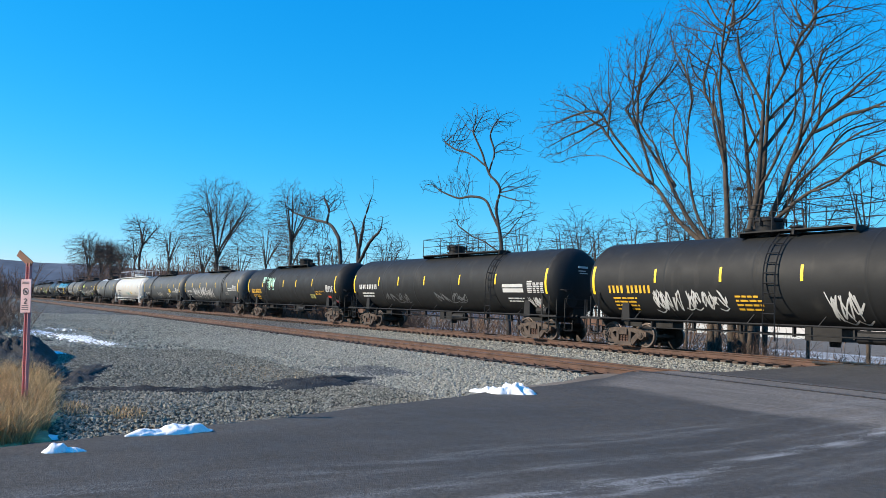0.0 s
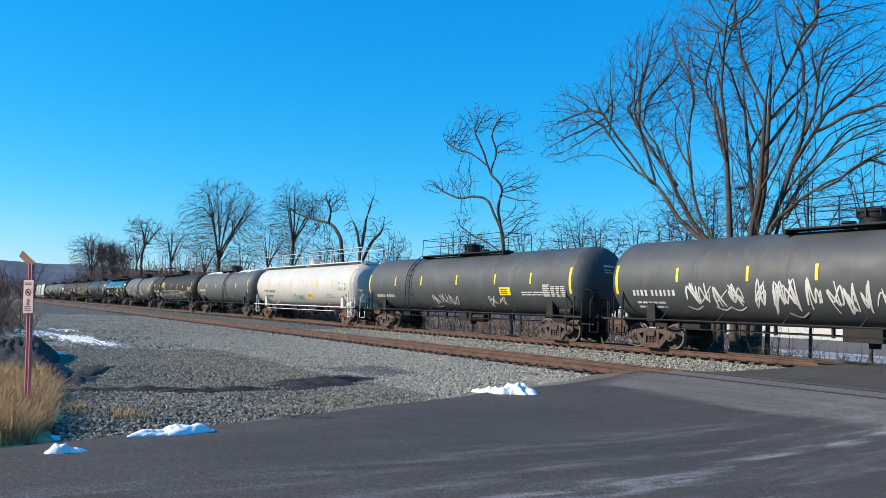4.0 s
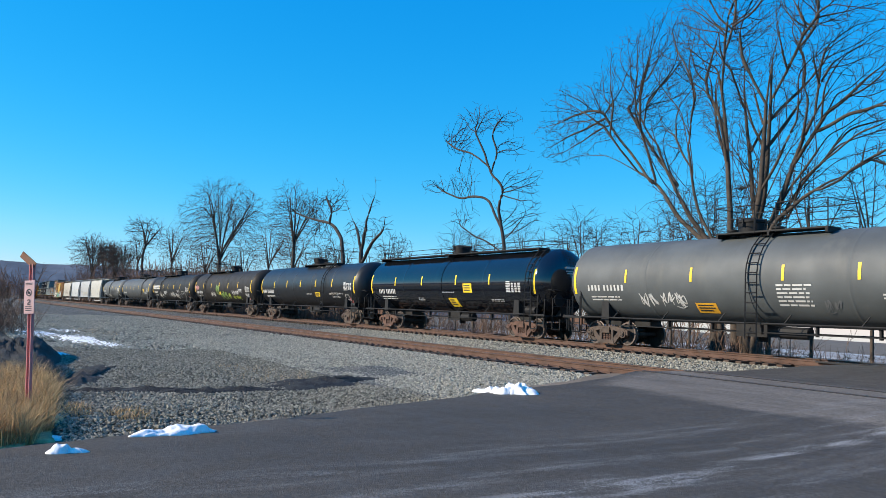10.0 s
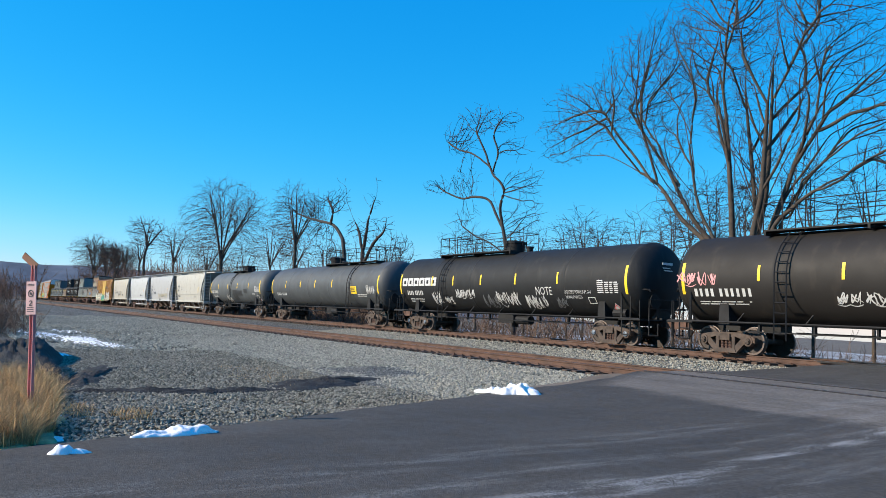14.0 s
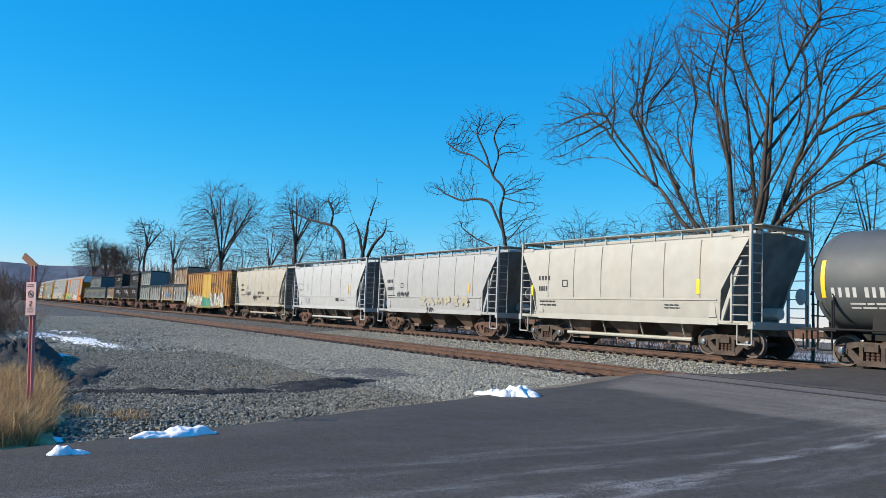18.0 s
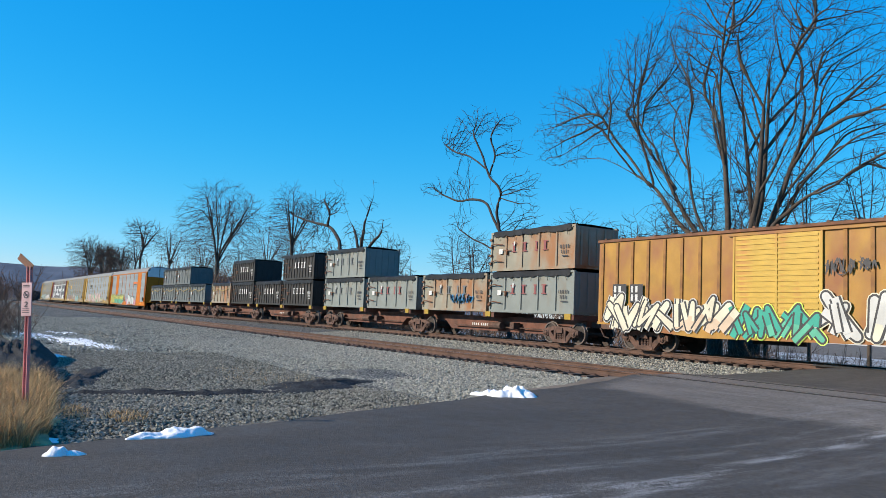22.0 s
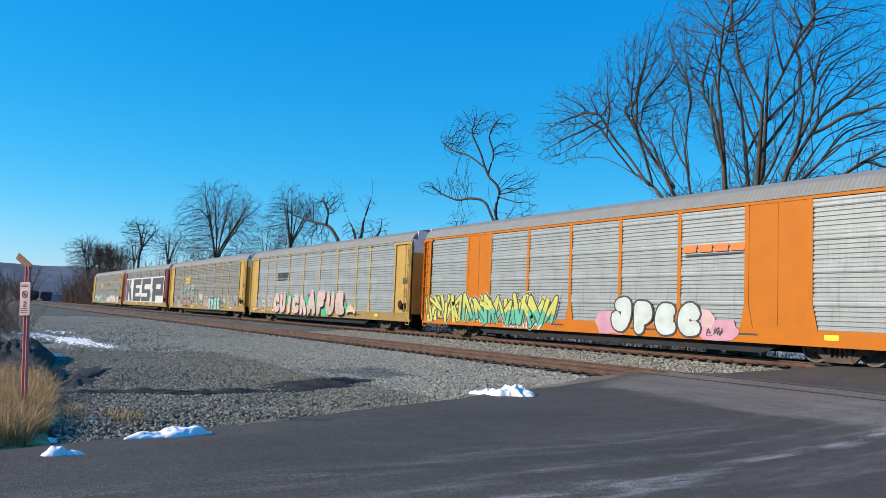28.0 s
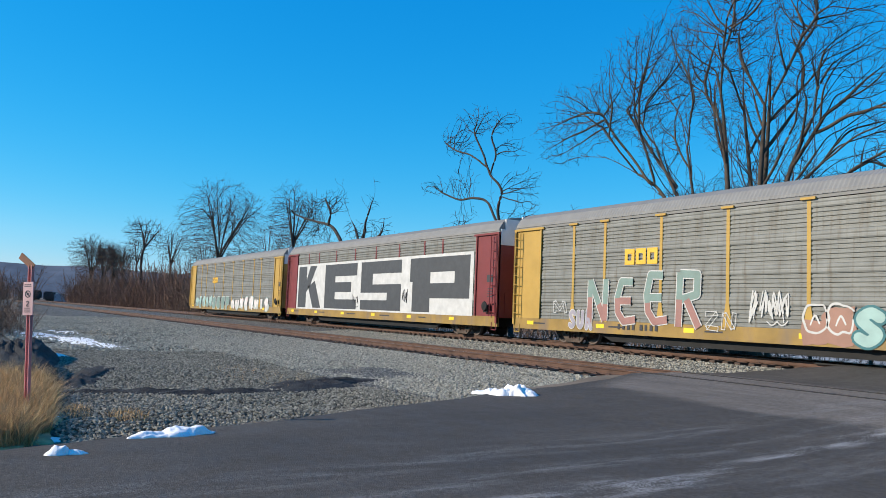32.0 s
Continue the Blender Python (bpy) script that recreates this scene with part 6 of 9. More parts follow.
# ---- container flats and open-top containers ----
SPINE_RUST = paint("spine_rust", (0.14, 0.055, 0.035), 0.8, vary=0.3, scale=2, stain=0.25, stain_colour=(0.07, 0.04, 0.03))
BOX_PAINTS = {
    "grey": paint("container_grey", (0.1872, 0.2088, 0.1944), 0.65, vary=0.1, scale=1.4, stain=0.18, stain_colour=(0.2, 0.14, 0.08), stain_scale=(1.2, 1.2, 0.4)),
    "rusty": paint("container_rusty", (0.2475, 0.2325, 0.18), 0.7, vary=0.12, scale=1.4, stain=0.6, stain_colour=(0.27, 0.12, 0.045), stain_scale=(0.9, 0.9, 0.5)),
    "black": paint("container_black", (0.0178, 0.0162, 0.0145), 0.65, vary=0.2, scale=1.4, stain=0.12, stain_colour=(0.12, 0.1, 0.08)),
    "slate": paint("container_slate", (0.105, 0.1237, 0.1237), 0.65, vary=0.12, scale=1.4, stain=0.12, stain_colour=(0.16, 0.14, 0.11)),
}
TARP = material("tarpaulin", (0.016, 0.017, 0.02), 0.5, vary=0.3, scale=1.5, fine=5, bump=0.3, bump_distance=0.03, spec=0.3)
CASTING = paint("corner_yellow", (0.36, 0.228, 0.018), 0.6, vary=0.2)
CL, CW, CH = 6.06, 2.44, 1.86


def container_kit(kind, posts):
    mat = BOX_PAINTS[kind]
    kit = {}
    bm = bmesh.new()
    t = 0.05
    box(bm, -CL / 2, CL / 2, -CW / 2 + 0.04, -CW / 2 + 0.04 + t, 0.1, CH - 0.06)
    box(bm, -CL / 2, CL / 2, CW / 2 - 0.04 - t, CW / 2 - 0.04, 0.1, CH - 0.06)
    box(bm, -CL / 2 + 0.05, CL / 2 - 0.05, -CW / 2 + 0.09, CW / 2 - 0.09, 0.02, 0.12)
    kit["body"] = bm_data("body", bm, mat)
    bm = bmesh.new()
    box(bm, CL / 2 - 0.07, CL / 2, -CW / 2 + 0.1, CW / 2 - 0.1, 0.12, CH - 0.06)
    kit["end_wall"] = bm_data("end_wall", bm, mat)
    bm = bmesh.new()
    box(bm, CL / 2 - 0.01, CL / 2 + 0.035, -0.05, 0.05, 0.16, CH - 0.1)
    kit["end_rib"] = bm_data("end_rib", bm, mat)
    bm = bmesh.new()
    for y in (-CW / 2, CW / 2):
        box(bm, -CL / 2, CL / 2, *sorted((y, y * 0.94)), 0.0, 0.13)
        box(bm, -CL / 2, CL / 2, *sorted((y * 1.01, y * 0.94)), CH - 0.1, CH)
        for x in (-CL / 2, CL / 2):
            box(bm, *sorted((x, x * 0.965)), *sorted((y * 1.005, y * 0.93)), 0.0, CH)
    kit["frame"] = bm_data("frame", bm, mat)
    bm = bmesh.new()
    box(bm, -0.045, 0.045, -CW / 2 - 0.01, -CW / 2 + 0.045, 0.13, CH - 0.1)
    kit["rib"] = bm_data("rib", bm, mat)
    # tarpaulin: sagging sheet with a folded hem
    bm = bmesh.new()
    rng = random.Random(len(kind) + posts)
    n, rows = 24, []
    for k in range(n + 1):
        x = -CL / 2 + 0.25 + (CL - 0.5) * k / n
        hem = 0.19 + 0.09 * rng.random()
        sag = 0.03 * math.sin(k * 0.9)
        rows.append([bm.verts.new(v) for v in ((x, -CW / 2 - 0.03, CH - hem), (x, -CW / 2 - 0.035, CH + 0.01), (x, -CW / 2 + 0.1, CH + 0.05 + sag), (x, 0, CH + 0.06 + 2 * sag), (x, CW / 2 - 0.1, CH + 0.05), (x, CW / 2 + 0.035, CH + 0.01), (x, CW / 2 + 0.03, CH - hem))])
    for p, q in zip(rows[:-1], rows[1:]):
        for i in range(6):
            bm.faces.new((p[i], p[i + 1], q[i + 1], q[i]))
    kit["tarpaulin"] = bm_data("tarpaulin", bm, TARP)
    # door gear along the rear third: lock rods and hinges
    bm = bmesh.new()
    y = -CW / 2 - 0.05
    for z in (0.45, 1.25):
        bar_path(bm, [(-CL / 2 + 0.05, y, z), (-CL / 2 + 0.45, y - 0.03, z + 0.05), (-CL / 2 + 1.0, y, z - 0.02)], 0.025)
    for z in (0.35, 0.75, 1.15, 1.5):
        box(bm, -CL / 2 - 0.03, -CL / 2 + 0.12, y - 0.02, y + 0.08, z - 0.05, z + 0.05)
    bar_path(bm, [(-CL / 2 + 1.05, y, 0.95), (-CL / 2 + 1.7, y, 0.95)], 0.02)
    box(bm, -CL / 2 + 1.3, -CL / 2 + 1.38, y - 0.03, y + 0.05, 0.75, 1.0)
    kit["lock_rod"] = bm_data("lock_rod", bm, BOX_RUST)
    bm = bmesh.new()
    rng = random.Random(5)
    for k in range(9):
        x = -CL / 2 + 0.6 + k * 0.62
        bar_path(bm, [(x, -CW / 2 - 0.035, CH - 0.15), (x + 0.05 * rng.random(), -CW / 2 - 0.03, CH - 0.3), (x + 0.1 * rng.random(), -CW / 2 - 0.02, CH - 0.42)], 0.012, 3)
    kit["tie_strap"] = bm_data("tie_strap", bm, TARP)
    return kit


KITS = {(k, n): container_kit(k, n) for k, n in (("grey", 4), ("rusty", 4), ("black", 10), ("slate", 4), ("rusty", 5), ("slate", 5))}
LETTER_RED, LETTER_INK = "redpaint", "grey"
RED_FADED = paint("marking_faded_red", (0.22, 0.06, 0.06), 0.7)
PLATE_WHITE = MARK["white"]


def serif_block(x, z, h, w):
    """A letter-sized upright with feet."""
    return rect(x + 0.25 * w, x + 0.7 * w, z, z + h, 1) + rect(x, x + 0.25 * w, z, z + 0.12 * h, 1) + rect(x + 0.7 * w, x + w, z, z + 0.12 * h, 1) + rect(x, x + 0.25 * w, z + 0.88 * h, z + h, 1) + rect(x + 0.7 * w, x + w, z + 0.88 * h, z + h, 1)


def container(kind, posts, s, base, letters, label, wide, seed):
    kit = KITS[(kind, posts)]
    # base: height of its floor on the car or on the lower container
    ob = thing_at("container", s, 0, label, "open container", "containers on the flat cars")
    riders.append((ob, base))
    for name in ("body", "frame", "tarpaulin", "lock_rod", "tie_strap"):
        part(name, kit[name], ob)
    ob.children[-1]["kind"] = "stuff"
    for turn in (0, 180):
        wall = part("end_wall", kit["end_wall"], ob, pose(0, 0, 0, 0, 0, turn))
        for k in range(5):
            part("end_rib", kit["end_rib"], wall, pose(0, -0.9 + 0.45 * k, 0))
    for k in range(posts):
        x = -CL / 2 + CL * (k + 1) / (posts + 1)
        part("rib", kit["rib"], ob, pose(x, 0, 0))
        part("rib", kit["rib"], ob, pose(x, 0, 0, 0, 0, 180))
    surf = flat_side(CW / 2)
    rng = random.Random(seed)
    for k, x in enumerate(wide):
        laid("emblem", serif_block(x, 0.85, 0.43, 0.33 if k != 2 else 0.22), letters, ob, surf, 0.016)
    laid("marking", mark_polys(rng, 2.05, 2.75, 0.88, 1.03, 6) + mark_polys(rng, 2.15, 2.65, 0.66, 0.81, 4), "white" if kind == "black" else "ink", ob, surf, 0.016)
    laid("small_print", rect(2.2, 2.6, 0.52, 0.57, 1), "white" if kind == "black" else "ink", ob, surf, 0.016)
    if kind != "black":
        laid("patch", rect(-2.35, -2.05, 0.8, 1.03, 1), "white", ob, surf, 0.03)
        laid("patch", rect(-1.2, -1.1, 1.15, 1.35, 1), "white", ob, surf, 0.03)
    if seed == 3:
        laid("graffiti", tag_polys(rng, -0.2, 1.9, 0.35, 0.85, 6, 0.06), "blueink", ob, surf, 0.02, "blue handwritten graffiti")
    if posts == 5:
        bm = bmesh.new()
        bar_path(bm, [(-2.8, -CW / 2 - 0.07, 1.45), (-1.9, -CW / 2 - 0.08, 1.1), (-0.6, -CW / 2 - 0.07, 1.35), (0.8, -CW / 2 - 0.08, 1.12), (2.7, -CW / 2 - 0.07, 1.4)], 0.03)
        part("rope", bm_data("rope", bm, paint("rope_yellow", (0.4, 0.3, 0.1), 0.8)), ob)
    return ob


riders = []


def flat_car(s0, s1, label, kit, seed):
    half = (s0 - s1) / 2
    car = thing_at("container_flat", (s0 + s1) / 2, half - 1.6, label, "flat car", "cars of the freight train")
    for a, b in ((0.5, half - 1.0), (-half + 1.0, -0.5)):
        bm = bmesh.new()
        prism(bm, [(a, 0.75), (a + 1.3, 0.75), (a + 1.9, 0.34), (b - 2.6, 0.34), (b - 2.0, 0.75), (b, 0.75), (b, 1.06), (a, 1.06)], -0.42, 0.42)
        part("spine", bm_data("spine", bm, SPINE_RUST), car)
    bm = bmesh.new()
    box(bm, -0.2, 0.2, -1.22, 1.22, 1.02, 1.24)
    arm = bm_data("cross_arm", bm, SPINE_RUST)
    for c in (-half / 2 + 0.1, half / 2 - 0.1):
        for dx in (-5.9, -0.25, 0.25, 5.9):
            part("cross_arm", arm, car, pose(c + dx, 0, 0))
    bm = bmesh.new()
    box(bm, -0.2, 0.2, -1.27, -1.2, 1.04, 1.28)
    guide = bm_data("pedestal", bm, CASTING)
    for c in (-half / 2 + 0.1, half / 2 - 0.1):
        for dx in (-5.75, 0.0, 5.75):
            part("pedestal", guide, car, pose(c + dx, 0, 0), "yellow painted container pedestal")
    bm = bmesh.new()
    for c in (-half / 2, half / 2):
        lathe(bm, [(-0.5, 0), (-0.5, 0.17), (0.4, 0.17), (0.4, 0)], "x", 10, (c, -0.75, 0.62))
        tube(bm, (c - 4, -0.6, 0.55), (c + 4, -0.6, 0.55), 0.03, 0.03, 5)
        box(bm, c + 1.2, c + 1.5, -0.9, -0.5, 0.5, 0.8)
    part("brake_gear", bm_data("brake_gear", bm, TRUCK_RUST), car)
    laid("marking", mark_polys(random.Random(seed), half / 2 - 2.6, half / 2 - 1.0, 0.52, 0.70, 9), "white", car, flat_side(0.42), 0.006)
    for x in (half - 1.95, 0.0, -half + 1.95):
        truck(car, x, kit)
    couplers(car, half, half - 1.1)
    return car


flat_car(-382.0, -409.7, "rust-brown articulated container flat car", "rust", 401)
flat_car(-409.7, -437.6, "rust-brown articulated container flat car with bulkheads", "rust", 402)
flat_car(-437.6, -465.3, "rust-brown articulated container flat car with chalked sill", "rust", 403)
FLOOR, UPPER = 1.26, 3.2
WIDE, DENSE = (-1.35, -0.55, 0.35, 0.9), (-0.75, -0.1, 0.6, 1.05)
container("grey", 4, -385.97, FLOOR, RED_FADED, "grey-green open-top container under a black tarpaulin", WIDE, 1)
container("rusty", 4, -385.97, UPPER, RED_FADED, "rust-stained cream open-top container stacked on another", WIDE, 2)
container("rusty", 4, -392.26, FLOOR, LETTER_INK, "rust-streaked open-top container with blue graffiti", WIDE, 3)
container("grey", 4, -399.0, FLOOR, RED_FADED, "grey-green open-top container with faded red lettering", WIDE, 4)
container("grey", 4, -405.6, FLOOR, LETTER_INK, "pale grey open-top container at the bottom of a stack", WIDE, 5)
container("grey", 4, -405.6, UPPER, LETTER_INK, "pale grey open-top container stacked on another", WIDE, 6)
container("black", 10, -413.8, FLOOR, "white", "brown-black ribbed container with white lettering", DENSE, 7)
container("black", 10, -413.8, UPPER, "white", "brown-black ribbed container stacked on another", DENSE, 8)
container("black", 10, -420.2, FLOOR, "white", "brown-black ribbed container with a torn tarpaulin hem", DENSE, 9)
container("black", 10, -426.8, FLOOR, "white", "brown-black ribbed container at the bottom of a stack", DENSE, 10)
container("black", 10, -426.8, UPPER, "white", "brown-black ribbed container stacked on another", DENSE, 11)
container("rusty", 5, -433.3, FLOOR, LETTER_INK, "rusty grey open-top container with hanging yellow rope", WIDE, 12)
container("slate", 5, -441.8, FLOOR, "grey", "dark slate open-top container tied with yellow rope", WIDE, 13)
container("slate", 5, -448.0, FLOOR, "grey", "dark slate open-top container with crossed yellow ropes", WIDE, 14)
container("slate", 4, -448.0, UPPER, LETTER_INK, "slate grey open-top container stacked on another", WIDE, 15)
container("slate", 5, -454.4, FLOOR, "grey", "dark slate open-top container under a slack tarpaulin", WIDE, 16)
container("slate", 4, -454.4, UPPER, LETTER_INK, "slate grey container stacked beside a gap", WIDE, 17)
container("slate", 5, -461.0, FLOOR, "grey", "dark slate open-top container at the end of a flat car", WIDE, 18)

# ---- autoracks ----
RACK = {
    "orange": paint("rack_orange", (0.46, 0.135, 0.006), 0.6, spec=0.2, vary=0.06, scale=1.2, stain=0.08, stain_colour=(0.55, 0.15, 0.02)),
    "yellow": paint("rack_yellow", (0.43, 0.275, 0.07), 0.62, spec=0.25, vary=0.08, scale=1.2, stain=0.15, stain_colour=(0.45, 0.27, 0.08)),
    "sill": paint("rack_sill_yellow", (0.2816, 0.176, 0.0387), 0.6, vary=0.18, scale=1.2, stain=0.45, stain_colour=(0.17, 0.12, 0.08)),
    "maroon": paint("rack_maroon", (0.17, 0.02, 0.022), 0.55, vary=0.1, scale=1.2, stain=0.15, stain_colour=(0.12, 0.04, 0.03)),
    "bright": paint("rack_panel_bright", (0.2809, 0.3055, 0.3134), 0.5, metal=0.25, vary=0.1, scale=1.5, fine=70, bump=0.25, stain=0.22, stain_colour=(0.17, 0.18, 0.18), stain_scale=(9, 9, 0.8)),
    "dull": paint("rack_panel_dull", (0.1935, 0.1998, 0.1872), 0.6, metal=0.15, vary=0.15, scale=1.5, fine=70, bump=0.25, stain=0.3, stain_colour=(0.13, 0.115, 0.09), stain_scale=(7, 7, 0.6)),
    "roof": paint("rack_roof", (0.2, 0.2, 0.193), 0.75, metal=0.0, vary=0.08, scale=1.5),
}


def rack_panel_data(width, z0, z1, mat):
    """A pressed steel panel: bands of ribs between flat strips."""
    outline, z, i = [], z0, 0
    pitch = (z1 - z0) / 28
    while z < z1 - 1e-3:
        if i % 7 in (5, 6):
            outline += [(-0.012, z), (-0.024, z + 0.3 * pitch), (-0.024, z + 0.8 * pitch)]
        else:
            outline += [(-0.004, z), (-0.012, z + 0.1 * pitch), (-0.012, z + 0.58 * pitch), (0.02, z + 0.68 * pitch), (0.02, z + 0.92 * pitch)]
        z += pitch
        i += 1
    verts, faces = [], []
    for k, x in enumerate((-width / 2, width / 2)):
        verts += [(x, y, z) for y, z in outline]
    n = len(outline)
    for i in range(n - 1):
        faces.append((i, n + i, n + i + 1, i + 1))
    return flat_data("panel", verts, faces, mat)


def rack_roof_data(e, z, mat):
    """An arched, ribbed roof."""
    sec = [(-1.53, z), (-1.5, z + 0.12), (-1.3, z + 0.42), (-0.95, z + 0.62), (-0.45, z + 0.72), (0, z + 0.74)]
    sec = sec + [(-y, v) for y, v in sec[-2::-1]]
    verts, faces, n = [], [], len(sec)
    count = int(2 * e / 0.075)
    for k in range(count + 1):
        x = -e + 2 * e * k / count
        lift = 0.014 if k % 2 else 0.0
        verts += [(x, y * (1 + lift * 0.4), v + lift) for y, v in sec]
    for k in range(count):
        for i in range(n - 1):
            faces.append((k * n + i, k * n + i + 1, (k + 1) * n + i + 1, (k + 1) * n + i))
    faces.append(tuple(range(n)))
    faces.append(tuple(range(count * n, count * n + n))[::-1])
    return flat_data("roof", verts, faces, mat)


def autorack(s0, s1, e, posts, solid, frame_mat, sill_mat, panel_mat, label, key, seed, post_w=0.13, caps=True, end_w=1.1, kit="iron"):
    half = (s0 - s1) / 2
    car = thing_at("autorack", (s0 + s1) / 2, half - 4.2, label, "autorack", "cars of the freight train")
    z0, z1 = 0.98, 5.02
    # closed box behind the panels, floor and ends
    bm = bmesh.new()
    box(bm, -e + 0.05, e - 0.05, -1.38, 1.38, 0.9, z1 - 0.02)
    part("body", bm_data("body", bm, FRAME_BLACK), car)
    for y in (-1.5, 1.5):
        bm = bmesh.new()
        box(bm, -e, e, *sorted((y, y * 0.93)), 0.5, z0)
        part("side_sill", bm_data("side_sill", bm, sill_mat), car)
        bm = bmesh.new()
        prism(bm, [(-8.4, 0.5), (-7.6, 0.2), (7.6, 0.2), (8.4, 0.5)], *sorted((y * 0.84, y * 0.78)))
        part("lower_sill", bm_data("lower_sill", bm, FRAME_BLACK), car, None, "black lower sill")
        bm = bmesh.new()
        box(bm, -e, e, *sorted((y * 1.005, y * 0.94)), z1 - 0.1, z1 + 0.02)
        part("top_chord", bm_data("top_chord", bm, RACK["orange"] if key == "O" else RACK["roof"]), car)
    part("roof", rack_roof_data(e - 0.05, z1, RACK["roof"]), car)
    # posts
    bm = bmesh.new()
    box(bm, -post_w / 2, post_w / 2, -1.503, -1.42, z0 - 0.02, z1 - 0.08)
    prism(bm, [(-post_w * 1.5, z0 - 0.04), (post_w * 1.5, z0 - 0.04), (post_w / 2, z0 + 0.75), (-post_w / 2, z0 + 0.75)], -1.5055, -1.45)
    if caps:
        box(bm, -post_w * 1.9, post_w * 1.9, -1.57, -1.42, z1 - 0.13, z1 - 0.05)
    post = bm_data("post", bm, frame_mat)
    for x in posts:
        part("post", post, car, pose(x, 0, 0))
        part("post", post, car, pose(x, 0, 0, 0, 0, 180))
    edges = [-e + end_w] + list(posts) + [e - end_w]
    made = {}
    for a, b in zip(edges[:-1], edges[1:]):
        w = round(b - a - 0.02, 2)
        closed = any(abs((a + b) / 2 - c) < 0.6 for c in solid)
        if (w, closed) not in made:
            if closed:
                bm = bmesh.new()
                box(bm, -w / 2, w / 2, -0.02, 0.05, z0, z1 - 0.1)
                box(bm, -0.02, 0.02, -0.032, -0.018, z0 + 0.1, z1 - 0.15)
                made[(w, closed)] = bm_data("panel", bm, frame_mat)
            else:
                made[(w, closed)] = rack_panel_data(w, z0, z1 - 0.1, panel_mat)
        part("panel", made[(w, closed)], car, pose((a + b) / 2, -1.47, 0))
        part("panel", made[(w, closed)], car, pose(-(a + b) / 2, 1.47, 0, 0, 0, 180))
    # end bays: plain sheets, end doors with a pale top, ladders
    for m in (-1, 1):
        for y in (-1, 1):
            bm = bmesh.new()
            box(bm, *sorted((m * e, m * (e - end_w))), *sorted((y * 1.5, y * 1.43)), z0, z1 - 0.08)
            box(bm, *sorted((m * e, m * (e - 0.12))), *sorted((y * 1.57, y * 1.43)), z0 - 0.3, z1 - 0.08)
            box(bm, *sorted((m * (e - end_w), m * (e - end_w + 0.1))), *sorted((y * 1.56, y * 1.43)), z0, z1 - 0.08)
            box(bm, *sorted((m * (e + 0.02), m * (e - end_w - 0.15))), *sorted((y * 1.58, y * 1.43)), z1 - 0.16, z1 - 0.06)
            part("end_bay", bm_data("end_bay", bm, frame_mat), car)
    for m in (-1, 1):
        for y in (-0.74, 0.74):
            bm = bmesh.new()
            box(bm, *sorted((m * (e - 0.06), m * (e + 0.03))), y - 0.71, y + 0.71, z0 - 0.05, 4.35)
            box(bm, *sorted((m * (e + 0.03), m * (e + 0.05))), y - 0.4, y - 0.1, z0 + 0.2, z0 + 1.1)
            part("end_door", bm_data("end_door", bm, frame_mat), car)
            bm = bmesh.new()
            box(bm, *sorted((m * (e - 0.06), m * (e + 0.03))), y - 0.71, y + 0.71, 4.36, 5.1)
            box(bm, *sorted((m * (e - 0.06), m * (e + 0.03))), *sorted((y * 0.1, y * 1.6)), 5.1, 5.6)
            part("end_door_top", bm_data("end_door_top", bm, TRIM_WHITE), car, None, "white painted top of the end door")
    for m in (-1, 1):
        bm = bmesh.new()
        ladder_bm(bm, m * (e - 0.3), z0, z1 - 0.2, -1.62, width=0.42, rungs=0.42)
        part("ladder", bm_data("ladder", bm, frame_mat), car)
        bm = bmesh.new()
        bar_path(bm, [(m * (e - 0.45), -1.5, 0.7), (m * (e - 0.45), -1.5, 0.35), (m * (e - 0.1), -1.5, 0.35), (m * (e - 0.1), -1.5, 0.7)], 0.025)
        part("step", bm_data("step", bm, frame_mat), car)
    bm = bmesh.new()
    box(bm, e - 0.95, e - 0.6, -1.66, -1.5, 1.15, 1.5)
    lathe(bm, [(-1.76, 0), (-1.76, 0.2), (-1.72, 0.24), (-1.66, 0.06), (-1.66, 0)], "y", 12, (e - 0.78, 0, 1.45))
    part("hand_brake", bm_data("hand_brake", bm, FRAME_BLACK), car)
    bm = bmesh.new()
    box(bm, -e + 0.3, e - 0.3, -0.4, 0.4, 0.5, 0.9)
    for x in (-6, -3, 0, 3, 6):
        box(bm, x - 0.1, x + 0.1, -1.4, 1.4, 0.5, 0.7)
    box(bm, -2.2, 0.6, -0.9, -0.45, 0.38, 0.62)
    part("underframe", bm_data("underframe", bm, FRAME_BLACK), car)
    decals(car, flat_side(1.507), DECALS[key], seed, 0.003)
    surf = flat_side(1.5)
    rng = random.Random(seed)
    laid("small_print", [p for k in range(5) for p in rect(-e + 1.5 + 4.6 * k, -e + 2.1 + 4.6 * k + 0.8 * rng.random(), 0.74, 0.8, 1)], "ink", car, flat_side(1.5), 0.006)
    laid("patch", [p for k in range(6) for p in rect(-e + 1.0 + 4.4 * k, -e + 1.45 + 4.4 * k, 0.7, 0.86, 1)], "yellow", car, flat_side(1.5), 0.005)
    laid("small_print", [p for k in range(4) for p in rect(e - 0.85, e - 0.5 + 0.1 * rng.random(), 1.9 + 0.12 * k, 1.95 + 0.12 * k, 1)] + rect(e - 0.95, e - 0.45, 2.6, 2.95, 1), "ink", car, surf, 0.008)
    for m in (1, -1):
        truck(car, m * 10.05, kit)
    couplers(car, half, e - 0.1)
    return car


